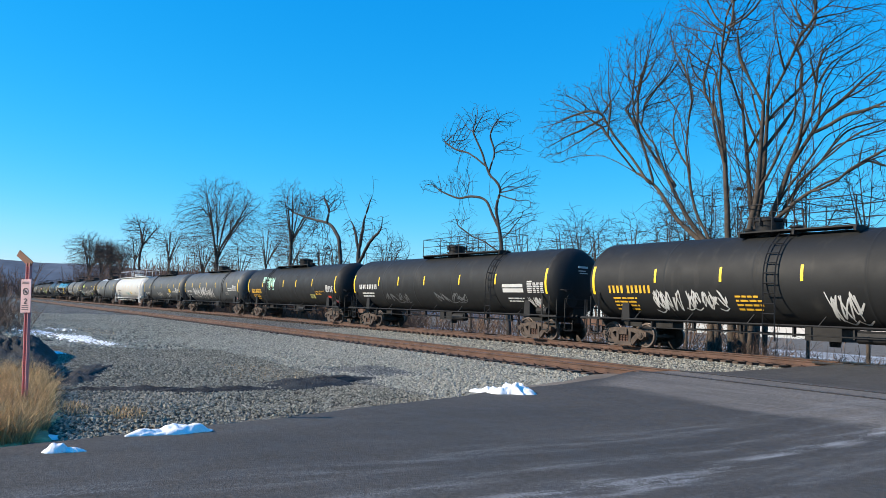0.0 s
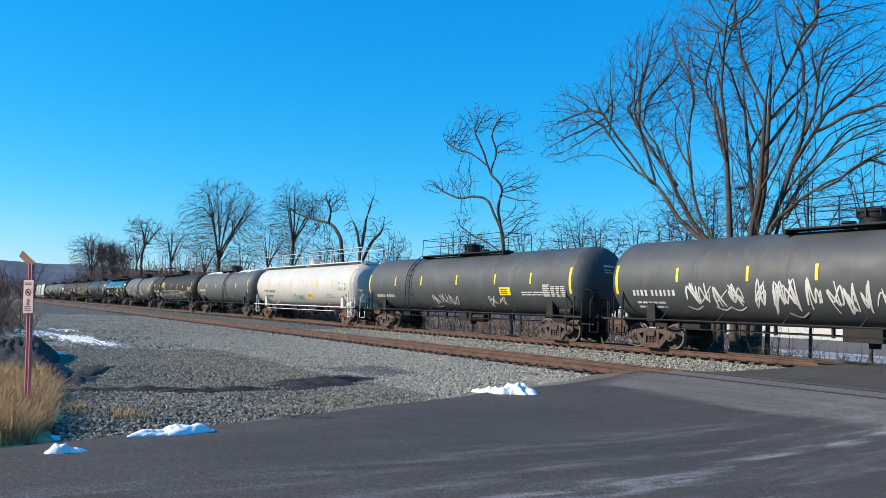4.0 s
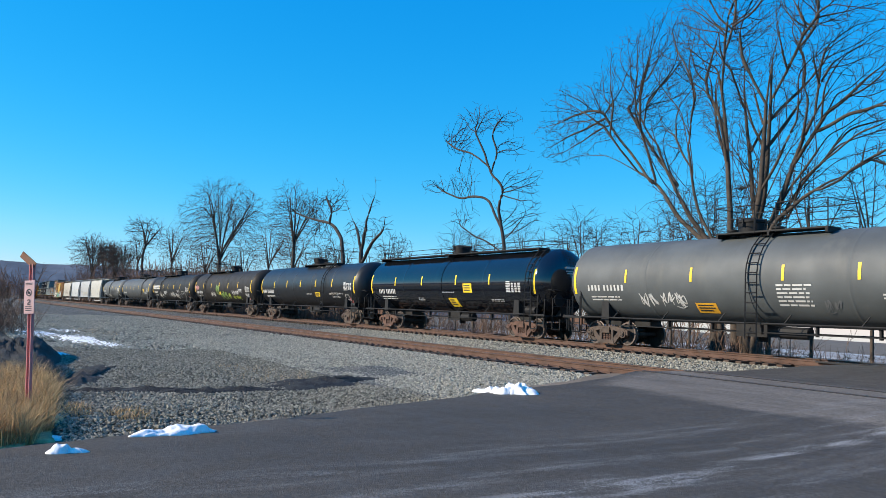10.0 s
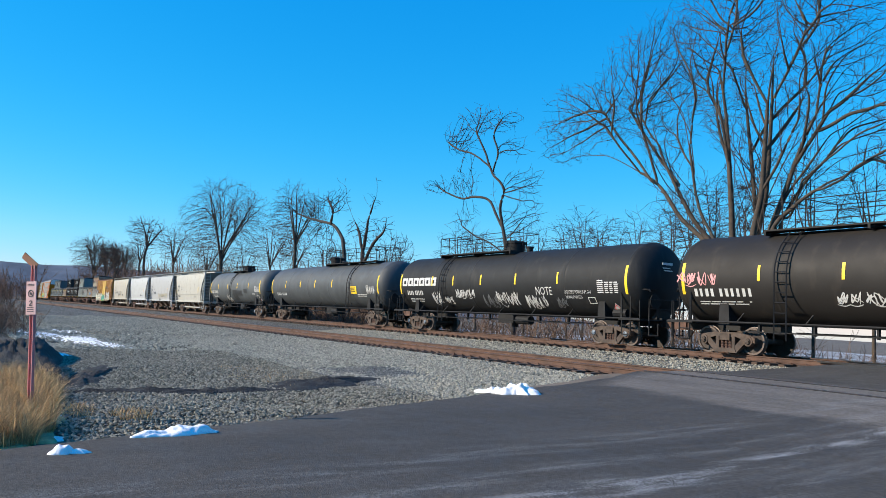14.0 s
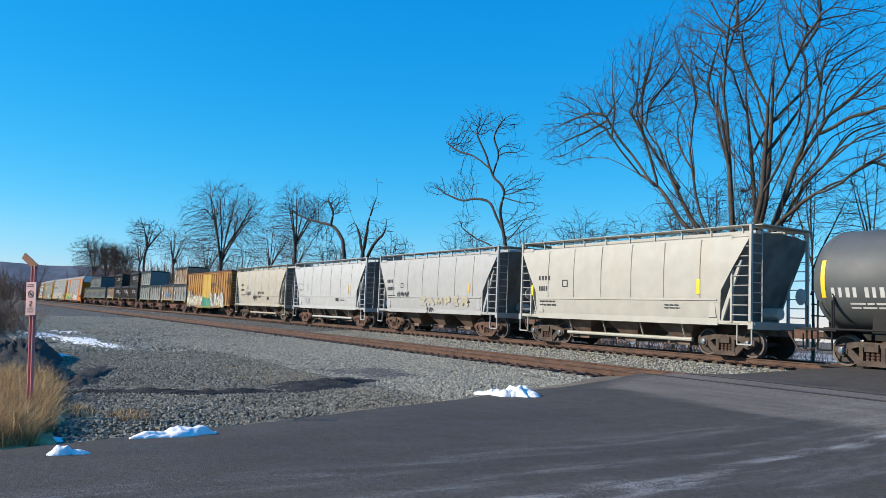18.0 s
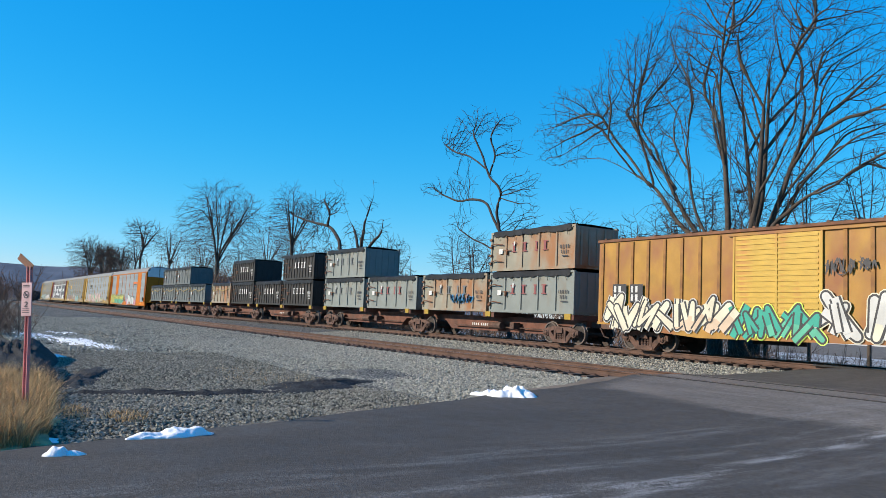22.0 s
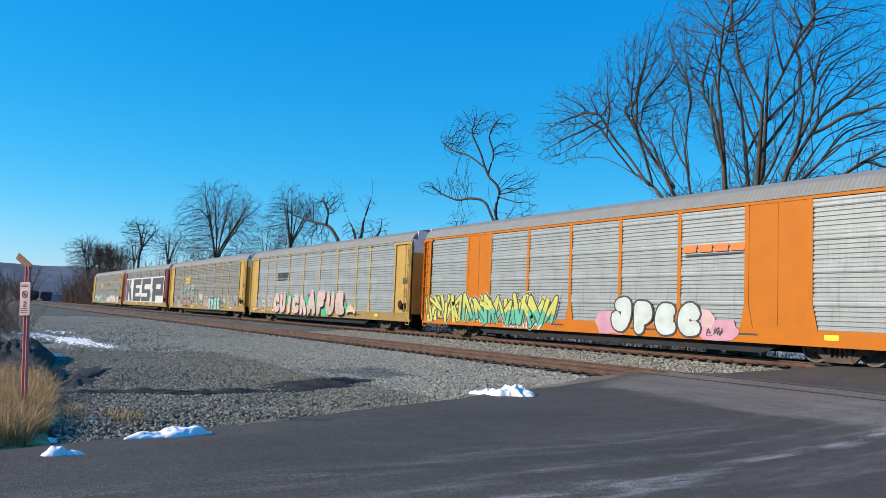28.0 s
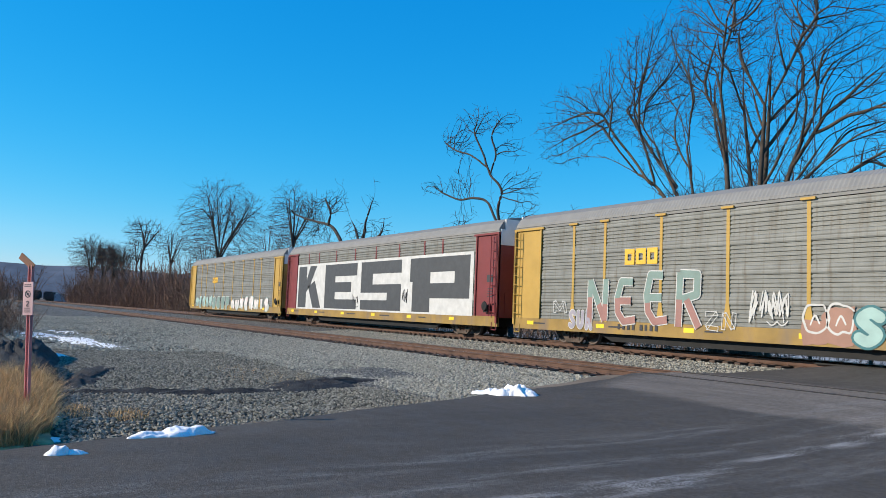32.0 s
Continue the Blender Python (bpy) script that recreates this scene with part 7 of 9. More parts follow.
YELLOW_POSTS = (-9.68, -7.85, -4.95, -2.04, 0.87, 3.8, 6.65, 8.52)
autorack(-465.3, -493.0, 13.15, (-8.95, -7.03, -4.14, -1.32, 1.53, 4.42, 7.19, 9.41), (-7.99, 8.3), RACK["orange"], RACK["orange"], RACK["bright"],
         "orange autorack with bright steel panels and a bubble-letter graffito", "O", 501, 0.16, False, 0.75)
autorack(-493.0, -521.6, 13.65, YELLOW_POSTS, (), RACK["yellow"], RACK["sill"], RACK["bright"],
         "yellow autorack with bright panels and pink graffiti letters", "N", 502, 0.13, True, 1.9)
autorack(-521.6, -550.1, 13.65, YELLOW_POSTS, (), RACK["yellow"], RACK["sill"], RACK["dull"],
         "yellow autorack with dull grey panels and teal graffiti", "C", 503, 0.13, True, 1.9)
kesp = autorack(-550.1, -578.6, 13.6, YELLOW_POSTS, (), RACK["maroon"], RACK["sill"], RACK["dull"],
         "maroon autorack with giant black and white block letters", "K", 504, 0.13, False, 1.9)
autorack(-578.6, -607.0, 13.65, YELLOW_POSTS, (), RACK["yellow"], RACK["sill"], RACK["dull"],
         "yellow autorack at the end of the train with pale graffiti", "L", 505, 0.13, True, 1.9)


def chopped(p):
    """An upright quad cut into strips, so that it follows the posts."""
    xs = [x for x, _ in p]
    if len(p) != 4 or p[0][0] != p[3][0] or p[1][0] != p[2][0]:
        return [p]
    n = max(1, int((max(xs) - min(xs)) / 0.3))
    return [q for k in range(n) for q in rect(xs[0] + (xs[1] - xs[0]) * k / n, xs[0] + (xs[1] - xs[0]) * (k + 1) / n, p[0][1], p[2][1], 1)]


def block_letters(car):
    """Four letters rolled on in charcoal over a white field."""
    surf = flat_side(1.507)
    laid("graffiti", [p for a, b in zip(range(-117, 115, 4), range(-113, 119, 4)) for p in rect(a / 10, min(b / 10, 11.5), 0.95, 4.15, 6)], "white", car, surf, 0.002, "white painted field")
    z0, z1 = 1.05, 4.0
    h = z1 - z0
    k = [[(-11.4, z0), (-9.9, z0), (-9.9, z1), (-11.4, z1)], [(-9.9, z0 + 1.1), (-9.3, z0 + 1.5), (-8.1, z1), (-9.3, z1), (-9.9, z1 - 1.0)], [(-9.6, z0 + 1.5), (-8.6, z0), (-7.2, z0), (-8.4, z0 + 1.9)]]
    e = rect(-6.6, -4.9, z0, z1, 1) + rect(-4.9, -1.6, z1 - 0.8, z1, 1) + rect(-4.9, -2.4, z0 + 1.1, z0 + 1.75, 1) + rect(-4.9, -1.6, z0, z0 + 0.62, 1)
    s = rect(-1.0, 4.2, z1 - 0.75, z1, 1) + rect(-1.0, 0.6, z0 + 1.55, z1 - 0.75, 1) + rect(-1.0, 4.2, z0 + 1.05, z0 + 1.55, 1) + rect(2.5, 4.2, z0 + 0.6, z0 + 1.05, 1) + rect(-1.0, 4.2, z0, z0 + 0.6, 1)
    p = rect(5.5, 7.4, z0, z1, 1) + rect(7.4, 11.2, z1 - 0.8, z1, 1) + rect(9.8, 11.2, z0 + 1.55, z1 - 0.8, 1) + rect(7.4, 11.2, z0 + 0.75, z0 + 1.55, 1) + rect(5.2, 5.5, z1 - 1.3, z1, 1)
    for polys in (k, e, s, p):
        laid("graffiti", [q for p in polys for q in chopped(p)], "charcoal", car, surf, 0.006, "charcoal block letter")
    rng = random.Random(77)
    laid("graffiti", tag_polys(rng, 4.3, 5.0, 1.5, 2.3, 2, 0.04), "ink", car, surf, 0.009)
    laid("graffiti", tag_polys(rng, -2.2, -1.2, 1.2, 2.0, 2, 0.04), "ink", car, surf, 0.009)


block_letters(kesp)


# ---- stones lying loose ----
def scatter_stones(name, count, x0, x1, y0, y1, size, mat, label, seed, keep=None):
    rng = np.random.default_rng(seed)
    base = np.array([(1, 0, 0), (-1, 0, 0), (0, 1, 0), (0, -1, 0), (0, 0, 1), (0, 0, -1)], float)
    tri = np.array([(0, 2, 4), (2, 1, 4), (1, 3, 4), (3, 0, 4), (2, 0, 5), (1, 2, 5), (3, 1, 5), (0, 3, 5)])
    xs = rng.uniform(x0, x1, count)
    ys = rng.uniform(y0, y1, count)
    spots = np.array([(x, y, bed_z(x, y)) for x, y in zip(xs, ys) if x < road_edge(y) - 0.02 and not (keep and not keep(x, y))])
    m = len(spots)
    r = size * rng.uniform(0.5, 1.3, (m, 1, 1))
    v = base[None] * rng.uniform(0.65, 1.2, (m, 6, 1)) * r * np.array((1.2, 1.0, 0.75))
    a, b = rng.uniform(0, 6.28, (m, 1)), rng.uniform(-0.7, 0.7, (m, 1))
    y1, z1 = v[..., 1] * np.cos(b) - v[..., 2] * np.sin(b), v[..., 1] * np.sin(b) + v[..., 2] * np.cos(b)
    v = np.stack((v[..., 0] * np.cos(a) - y1 * np.sin(a), v[..., 0] * np.sin(a) + y1 * np.cos(a), z1 + 0.25 * r[..., 0]), -1) + spots[:, None]
    verts = v.reshape(-1, 3).tolist()
    faces = (tri[None] + 6 * np.arange(m)[:, None, None]).reshape(-1, 3).tolist()
    ob = new(name, flat_data(name, verts, faces, mat))
    return tagged(ob, label, "stones", kind="stuff")


PALE_STONE = material("pale_stone", (0.31, 0.285, 0.222), 0.9, vary=0.2, scale=9, fine=60, bump=0.3, island=0.42)
DARK_STONE = material("dark_stone", (0.22, 0.197, 0.148), 0.9, vary=0.2, scale=9, fine=60, bump=0.3, island=0.65)
clear_of_rails = lambda x, y: not (14.55 < y < 17.25 or 21.9 < y < 24.6)
scatter_stones("ballast_stones", 52000, -38, -12, 8.0, 14.6, 0.040, PALE_STONE, "loose pale grey ballast stones on the slope", 1, clear_of_rails)
scatter_stones("ballast_stones", 34000, -76, -27.5, 2.0, 14.5, 0.055, PALE_STONE, "loose grey gravel stones farther along the track", 5, lambda x, y: clear_of_rails(x, y) and (x < -37 or y < 8.1))
scatter_stones("ballast_stones", 20000, -46, -12, 17.2, 22.0, 0.042, PALE_STONE, "loose pale grey ballast stones between the tracks", 2, clear_of_rails)
scatter_stones("ballast_stones", 3500, -50, -14, 14.9, 16.9, 0.045, PALE_STONE, "loose ballast stones between the ties", 3)
scatter_stones("gravel_stones", 60000, -28, -9, 1.2, 8.6, 0.027, DARK_STONE, "loose dark gravel stones beside the road", 4)

# ---- ties ----
bm = bmesh.new()
box(bm, -0.115, 0.115, -1.3, 1.3, -0.16, 0.0)
bmesh.ops.bevel(bm, geom=bm.edges[:], offset=0.012, segments=1, affect="EDGES")
tie_data = bm_data("tie", bm, TIE)
bm = bmesh.new()
for y in (-0.755, 0.755):
    box(bm, -0.1, 0.1, y - 0.2, y + 0.2, 0.0, 0.012)
    for m in (-0.12, 0.12):
        box(bm, -0.03, 0.03, y + m - 0.02, y + m + 0.02, 0.01, 0.05)
plate_data = bm_data("tie_plate", bm, RUST)
rng = random.Random(11)


def lay_ties(thing, y, z, x_first, count, rest):
    x = x_first
    for k in range(count):
        ob = part("tie", tie_data, thing, pose(x + rng.uniform(-0.03, 0.03), y + rng.uniform(-0.06, 0.06), z - 0.178 + rng.uniform(-0.012, 0.004), 0, 0, rng.uniform(-1.2, 1.2)))
        x -= 0.52
    bm = bmesh.new()
    while x > rest:
        xx, yy, h = line_at(x, y)
        box(bm, -0.115, 0.115, -1.3, 1.3, -0.16, 0.0, pose(xx, yy, z - 0.178, 0, 0, math.degrees(h)))
        x -= 0.54
    far = part("ties", bm_data("ties", bm, TIE), thing)
    far["kind"] = "stuff"
    bm = bmesh.new()
    x = x_first
    while x > -90:
        for side in (-0.755, 0.755):
            box(bm, x - 0.1, x + 0.1, y + side - 0.19, y + side + 0.19, z - 0.18, z - 0.165)
            for m in (-0.1, 0.1):
                box(bm, x - 0.05, x - 0.015, y + side + m - 0.02, y + side + m + 0.02, z - 0.17, z - 0.135)
        x -= 0.52
    plates = part("tie_plates", bm_data("tie_plates", bm, RUST), thing)
    plates["kind"] = "stuff"


lay_ties(track_near, NEAR_Y, NEAR_Z, -15.0, 150, -260)
lay_ties(track_far, FAR_Y, 0.0, -13.7, 150, -260)
bm = bmesh.new()
for y, z in ((NEAR_Y, NEAR_Z), (FAR_Y, 0.0)):
    for side in (-0.755, 0.755):
        box(bm, -14.4, 34, y + side + 0.04, y + side + 0.12, z - 0.05, z - 0.006)
        box(bm, -14.4, 34, y + side - 0.12, y + side - 0.04, z - 0.05, z - 0.006)
SEAL = material("crossing_rubber", (0.018, 0.018, 0.018), 0.8, vary=0.3, scale=4, fine=40, bump=0.2)
tagged(new("rail_seals", bm_data("rail_seals", bm, SEAL)), "black rubber flangeway strips along the rails", "road", kind="structure")

# ---- dark spoil, snow, grass, marker post ----
SPOIL = material("spoil", (0.024, 0.022, 0.02), 0.95, vary=0.4, scale=3, fine=22, bump=0.9, bump_distance=0.05)
SNOW = material("snow", (0.86, 0.85, 0.84), 0.75, vary=0.05, scale=3, fine=30, bump=0.35, bump_distance=0.02)


def mound(name, cx, cy, rx, ry, h, mat, label, category, seed, turn=0.0, rough=0.35, base=None, cells=40, flat=1.0, chunk=1.0):
    """A heap with an uneven rim, on the ground."""
    verts, faces = [], []
    n = cells
    c, s = math.cos(turn), math.sin(turn)
    for j in range(n // 2 + 1):
        r = j / (n // 2)
        for i in range(n):
            a = 2 * math.pi * i / n
            rim = 1 + rough * noise.noise((math.cos(a) * 1.7 + seed, math.sin(a) * 1.7, seed * 0.7)) + 0.5 * rough * noise.noise((math.cos(a) * 5 + seed, math.sin(a) * 5, seed))
            x0, y0 = rx * r * rim * math.cos(a), ry * r * rim * math.sin(a)
            x, y = cx + x0 * c - y0 * s, cy + x0 * s + y0 * c
            b = (base if base is not None else bed_z(x, y))
            z = b + h * max(0.0, 1 - r ** (2 * flat)) * (0.75 + 0.7 * noise.noise((x * 1.6 / max(rx, 0.4) + seed, y * 1.6 / max(ry, 0.4), 1.0)) + chunk * (0.3 * noise.noise((x * 6, y * 6, seed)) + 0.22 * noise.noise((x * 13, y * 13, seed)))) - (0.03 if j == n // 2 else 0)
            verts.append((x, y, z))
    for j in range(n // 2):
        for i in range(n):
            k = (i + 1) % n
            faces.append((j * n + i, j * n + k, (j + 1) * n + k, (j + 1) * n + i))
    return tagged(new(name, flat_data(name, verts, faces, mat, True)), label, category)


mound("spoil_mound", -22.8, 1.35, 6.4, 1.35, 0.62, SPOIL, "low black heap of spoil beside the grass", "spoil heap", 3.0, -0.05, 0.3)
mound("soil_patch", -16.0, 6.9, 2.2, 0.75, 0.16, SPOIL, "dark damp soil hump at the foot of the ballast", "soil patch", 5.0, 2.1, 0.4)
mound("soil_patch", -14.75, 4.5, 1.2, 0.3, 0.1, SPOIL, "dark tail of damp soil in the gravel", "soil patch", 6.0, 1.7, 0.5)
mound("soil_patch", -15.1, 2.9, 1.2, 0.3, 0.08, SPOIL, "thin dark rut of soil across the gravel", "soil patch", 8.0, 1.6, 0.6)
mound("soil_patch", -17.6, 2.35, 2.4, 0.5, 0.1, SPOIL, "black soil spread from the heap into the gravel", "soil patch", 9.0, 2.85, 0.8)
mound("snow_lump", -9.42, 2.32, 0.5, 0.15, 0.085, SNOW, "long low heap of dirty white snow on the asphalt's edge", "snow", 1.0, 1.7, 0.3, -0.5, 72, 1.6, 1.2)
mound("snow_lump", -8.56, 1.0, 0.12, 0.08, 0.08, SNOW, "small lump of white snow on the asphalt", "snow", 2.0, 1.5, 0.22, -0.5, 48, 1.4, 2.4)
mound("snow_lump", -8.52, 1.16, 0.11, 0.05, 0.035, SNOW, "thin sliver of white snow on the asphalt", "snow", 2.6, 1.2, 0.5, -0.5, 24)
mound("snow_lump", -12.05, 9.2, 0.42, 0.30, 0.2, SNOW, "lumpy heap of white snow where gravel meets asphalt", "snow", 4.0, 0.6, 0.6, -0.47, 72, 1.3, 1.5)
mound("snow_lump", -12.5, 8.95, 0.4, 0.14, 0.09, SNOW, "tail of a white snow heap on the asphalt", "snow", 4.7, 0.5, 0.6, -0.47, 56, 1.0, 1.6)
for cx, cy, rx, ry, seed, turn in ((-36.5, 3.8, 5.5, 0.75, 11.0, 0.2), (-31.5, 4.45, 2.6, 0.32, 12.0, 0.2), (-28.4, 2.1, 2.2, 0.25, 13.0, 0.15), (-25.4, 2.4, 1.3, 0.2, 14.0, 0.2), (-42.5, 4.7, 2.2, 0.3, 15.0, 0.1)):
    mound("snow_patch", cx, cy, rx, ry * 1.6, 0.05, SNOW, "flat remnant of old snow on the gravel", "snow", seed, turn, 0.9, None, 40, 2.0)
for cx, cy, r, seed in ((-11.7, 1.27, 0.1, 21.0), (-10.1, 1.1, 0.11, 22.0)):
    mound("snow_patch", cx, cy, r * 1.6, r, 0.05, SNOW, "little scrap of snow in the grass", "snow", seed, 0.5, 0.5, None, 24)

STRAW = material("straw", (0.52, 0.335, 0.155), 0.9, vary=0.3, scale=6, fine=40, bump=0.0, island=0.5)
BRUSH = material("brush", (0.17, 0.105, 0.07), 0.9, vary=0.3, scale=2, fine=20, bump=0.0, island=0.45)


def grass(name, spots, blades, height, mat, label, seed):
    rng = random.Random(seed)
    verts, faces = [], []
    for cx, cy, rx, ry in spots:
        for _ in range(blades):
            a, r = rng.uniform(0, 6.283), math.sqrt(rng.random())
            x, y = cx + rx * r * math.cos(a), cy + ry * r * math.sin(a)
            if x > road_edge(y) - 0.1:
                continue
            z = bed_z(x, y) - 0.05
            h = height * rng.uniform(0.45, 1.15)
            lean_x, lean_y = rng.gauss(0, 0.42) * h, rng.gauss(0, 0.42) * h
            w = rng.uniform(0.002, 0.005)
            t = rng.uniform(0, 3.14)
            ux, uy = w * math.cos(t), w * math.sin(t)
            n = len(verts)
            verts += [(x - ux, y - uy, z), (x + ux, y + uy, z), (x + lean_x * 0.35 + ux * 0.8, y + lean_y * 0.35 + uy * 0.8, z + h * 0.6), (x + lean_x * 0.35 - ux * 0.8, y + lean_y * 0.35 - uy * 0.8, z + h * 0.6), (x + lean_x, y + lean_y, z + h)]
            faces += [(n, n + 1, n + 2, n + 3), (n + 3, n + 2, n + 4)]
    return tagged(new(name, flat_data(name, verts, faces, mat)), label, "grass", kind="stuff")


grass("dry_grass", ((-10.0, 0.55, 0.45, 0.4), (-10.9, 0.75, 0.7, 0.42), (-12.0, 0.85, 0.9, 0.45), (-13.4, 1.0, 1.2, 0.45), (-15.0, 1.15, 1.5, 0.5), (-17.0, 1.2, 1.6, 0.5), (-11.0, 0.2, 1.2, 0.4), (-13.5, 0.3, 1.6, 0.5)), 2600, 0.42, STRAW, "tall dry straw-coloured grass round the marker post", 31)
grass("dry_grass", ((-10.4, 0.6, 0.7, 0.4), (-12.0, 0.8, 1.2, 0.45), (-14.2, 1.0, 1.6, 0.5)), 260, 0.34, BRUSH, "dead brown stalks among the straw-coloured grass", 33)
for cx, cy, rx, ry, seed in ((-10.6, 0.6, 1.1, 0.55, 41.0), (-12.6, 0.8, 1.6, 0.6, 42.0), (-15.4, 0.9, 1.8, 0.7, 43.0)):
    mound("straw_litter", cx, cy, rx, ry, 0.12, STRAW, "matted fallen straw under the dry grass", "dead grass", seed, 0.1, 0.3, None, 40)
grass("dry_grass", ((-14.5, 1.3, 1.2, 0.3), (-12.2, 1.6, 0.8, 0.2), (-11.5, 2.2, 0.5, 0.25), (-18, 6.3, 3.0, 1.0), (-40, 6.0, 5.0, 0.6)), 330, 0.16, STRAW, "thin short dry grass in the gravel", 32)

POST_PINK = material("post_paint", (0.55, 0.20, 0.19), 0.6, vary=0.15, scale=5, fine=60, bump=0.1, stain=0.15, stain_colour=(0.2, 0.06, 0.05), stain_scale=(6, 6, 3))
PLATE = material("sign_plate", (0.68, 0.42, 0.40), 0.5, vary=0.08, scale=5, bump=0.05)
BACK_RUST = material("sign_back", (0.26, 0.12, 0.07), 0.8, vary=0.2, scale=6)


def marker_post():
    x, y = -11.75, 0.98
    thing = tagged(new("marker_post"), "faded red steel marker post with a pictogram plate", "sign post")
    z = bed_z(x, y)
    thing.matrix_basis = pose(x, y, z - 0.02) @ Matrix.Rotation(radians(2.9), 4, Vector((0.85, -0.53, 0))) @ pose(0, 0, 0.06, 0, 0, 40)
    bm = bmesh.new()
    box(bm, -0.032, 0.032, -0.012, 0.012, 0, 1.98)
    for s in (-0.032, 0.02):
        box(bm, s, s + 0.012, -0.035, 0.0, 0, 1.98)
    part("post", bm_data("post", bm, POST_PINK), thing)
    bm = bmesh.new()
    box(bm, -0.085, 0.085, -0.05, -0.042, 1.32, 1.76)
    bmesh.ops.bevel(bm, geom=bm.edges[:], offset=0.003, segments=1, affect="EDGES")
    plate = part("plate", bm_data("plate", bm, PLATE), thing)
    ink = MARK["ink"]
    bm = bmesh.new()
    ring = [(0.042 * math.cos(math.pi * k / 10), 1.60 + 0.042 * math.sin(math.pi * k / 10)) for k in range(21)]
    verts, faces = [], []
    for p in stroke(ring[::2] + [ring[1]], 0.011) + stroke([(-0.028, 1.63), (0.028, 1.57)], 0.012) + rect(-0.018, 0.018, 1.585, 1.612, 1):
        faces.append(tuple(range(len(verts), len(verts) + 4)))
        verts += [(u, -0.054, v) for u, v in p]
    bm.free()
    part("pictogram", flat_data("pictogram", verts, faces, ink), plate)
    verts, faces = [], []
    for p in stroke([(-0.025, 1.49), (0.0, 1.505), (0.022, 1.485), (-0.02, 1.445), (0.028, 1.442)], 0.012) + [q for z0 in (1.72, 1.70, 1.41, 1.385, 1.36) for q in rect(-0.06, 0.05, z0, z0 + 0.008, 1)]:
        faces.append(tuple(range(len(verts), len(verts) + 4)))
        verts += [(u, -0.054, v) for u, v in p]
    part("pictogram", flat_data("pictogram", verts, faces, ink), plate)
    bm = bmesh.new()
    box(bm, -0.22, 0.06, -0.006, 0.006, -0.045, 0.045)
    part("arm_plate", bm_data("arm_plate", bm, BACK_RUST), thing, pose(0.0, -0.02, 1.99, 0, 36, 0))
    return thing


marker_post()


# ---- trees ----
BARK = material("bark", (0.066, 0.051, 0.039), 0.95, vary=0.35, scale=3, fine=25, bump=0.7, bump_distance=0.02, stain=0.3, stain_colour=(0.06, 0.048, 0.04), stain_scale=(3, 3, 0.8))
DARK_BARK = material("dark_bark", (0.04, 0.033, 0.03), 0.95, vary=0.35, scale=3, fine=25, bump=0.6, bump_distance=0.02)
TWIG = material("twig", (0.042, 0.032, 0.027), 0.9, vary=0.25, scale=2, fine=12, bump=0.0)
FAR_TWIG = material("far_twig", (0.085, 0.052, 0.039), 0.9, vary=0.25, scale=2, fine=12, bump=0.0)
RED_TWIG = material("red_twig", (0.16, 0.09, 0.062), 0.9, vary=0.3, scale=1, fine=12, bump=0.0, island=0.4)


def limb_mesh(verts, faces, points, radii):
    """A tapered tube through points, appended to the lists."""
    r0 = max(radii)
    sides = 8 if r0 > 0.12 else 5 if r0 > 0.04 else 3
    n = len(verts)
    for i, (p, r) in enumerate(zip(points, radii)):
        d = points[min(i + 1, len(points) - 1)] - points[max(i - 1, 0)]
        q = d.to_track_quat("Z", "Y")
        u, v = q @ Vector((1, 0, 0)), q @ Vector((0, 1, 0))
        for k in range(sides):
            a = 2 * math.pi * k / sides
            verts.append(p + r * (u * math.cos(a) + v * math.sin(a)))
    for i in range(len(points) - 1):
        for k in range(sides):
            j = (k + 1) % sides
            faces.append((n + i * sides + k, n + i * sides + j, n + (i + 1) * sides + j, n + (i + 1) * sides + k))


def wander(rng, p, d, length, r, steps, wiggle, lift, taper=0.35):
    points, radii = [p.copy()], [r]
    d = d.normalized()
    for k in range(steps):
        d = (d + Vector((rng.gauss(0, wiggle), rng.gauss(0, wiggle), rng.gauss(0, wiggle) + lift))).normalized()
        p = p + d * (length / steps)
        points.append(p.copy())
        radii.append(r * (1 - (1 - taper) * (k + 1) / steps))
    return points, radii


def stem_nodes(raw, gap, rng, crook):
    """A stem's course as evenly spaced points on a smooth curve, a little crooked."""
    pts = np.array(raw, float)
    dense = []
    for i in range(len(pts) - 1):
        p0, p1, p2, p3 = pts[max(0, i - 1)], pts[i], pts[i + 1], pts[min(len(pts) - 1, i + 2)]
        n = max(1, round(float(np.linalg.norm(p2 - p1)) / gap))
        for k in range(n):
            t = k / n
            dense.append(0.5 * (2 * p1 + (p2 - p0) * t + (2 * p0 - 5 * p1 + 4 * p2 - p3) * t * t + (3 * p1 - p0 - 3 * p2 + p3) * t ** 3))
    dense.append(pts[-1])
    dense = np.array(dense)
    drift = np.cumsum(rng.normal(0, crook * gap, dense.shape), 0) * np.array((1, 1, 0.4))
    return dense + drift - drift[-1] * np.linspace(0, 1, len(dense))[:, None]


def shortened(raw, cut):
    """The lower share of a course; the branches fork on from its end."""
    pts = [Vector(p) for p in raw]
    left = cut * sum((b - a).length for a, b in zip(pts[:-1], pts[1:]))
    out = [pts[0]]
    for a, b in zip(pts[:-1], pts[1:]):
        d = (b - a).length
        if left <= d:
            return [tuple(p) for p in out + [a.lerp(b, left / d)]]
        left -= d
        out.append(b)
    return [tuple(p) for p in out]


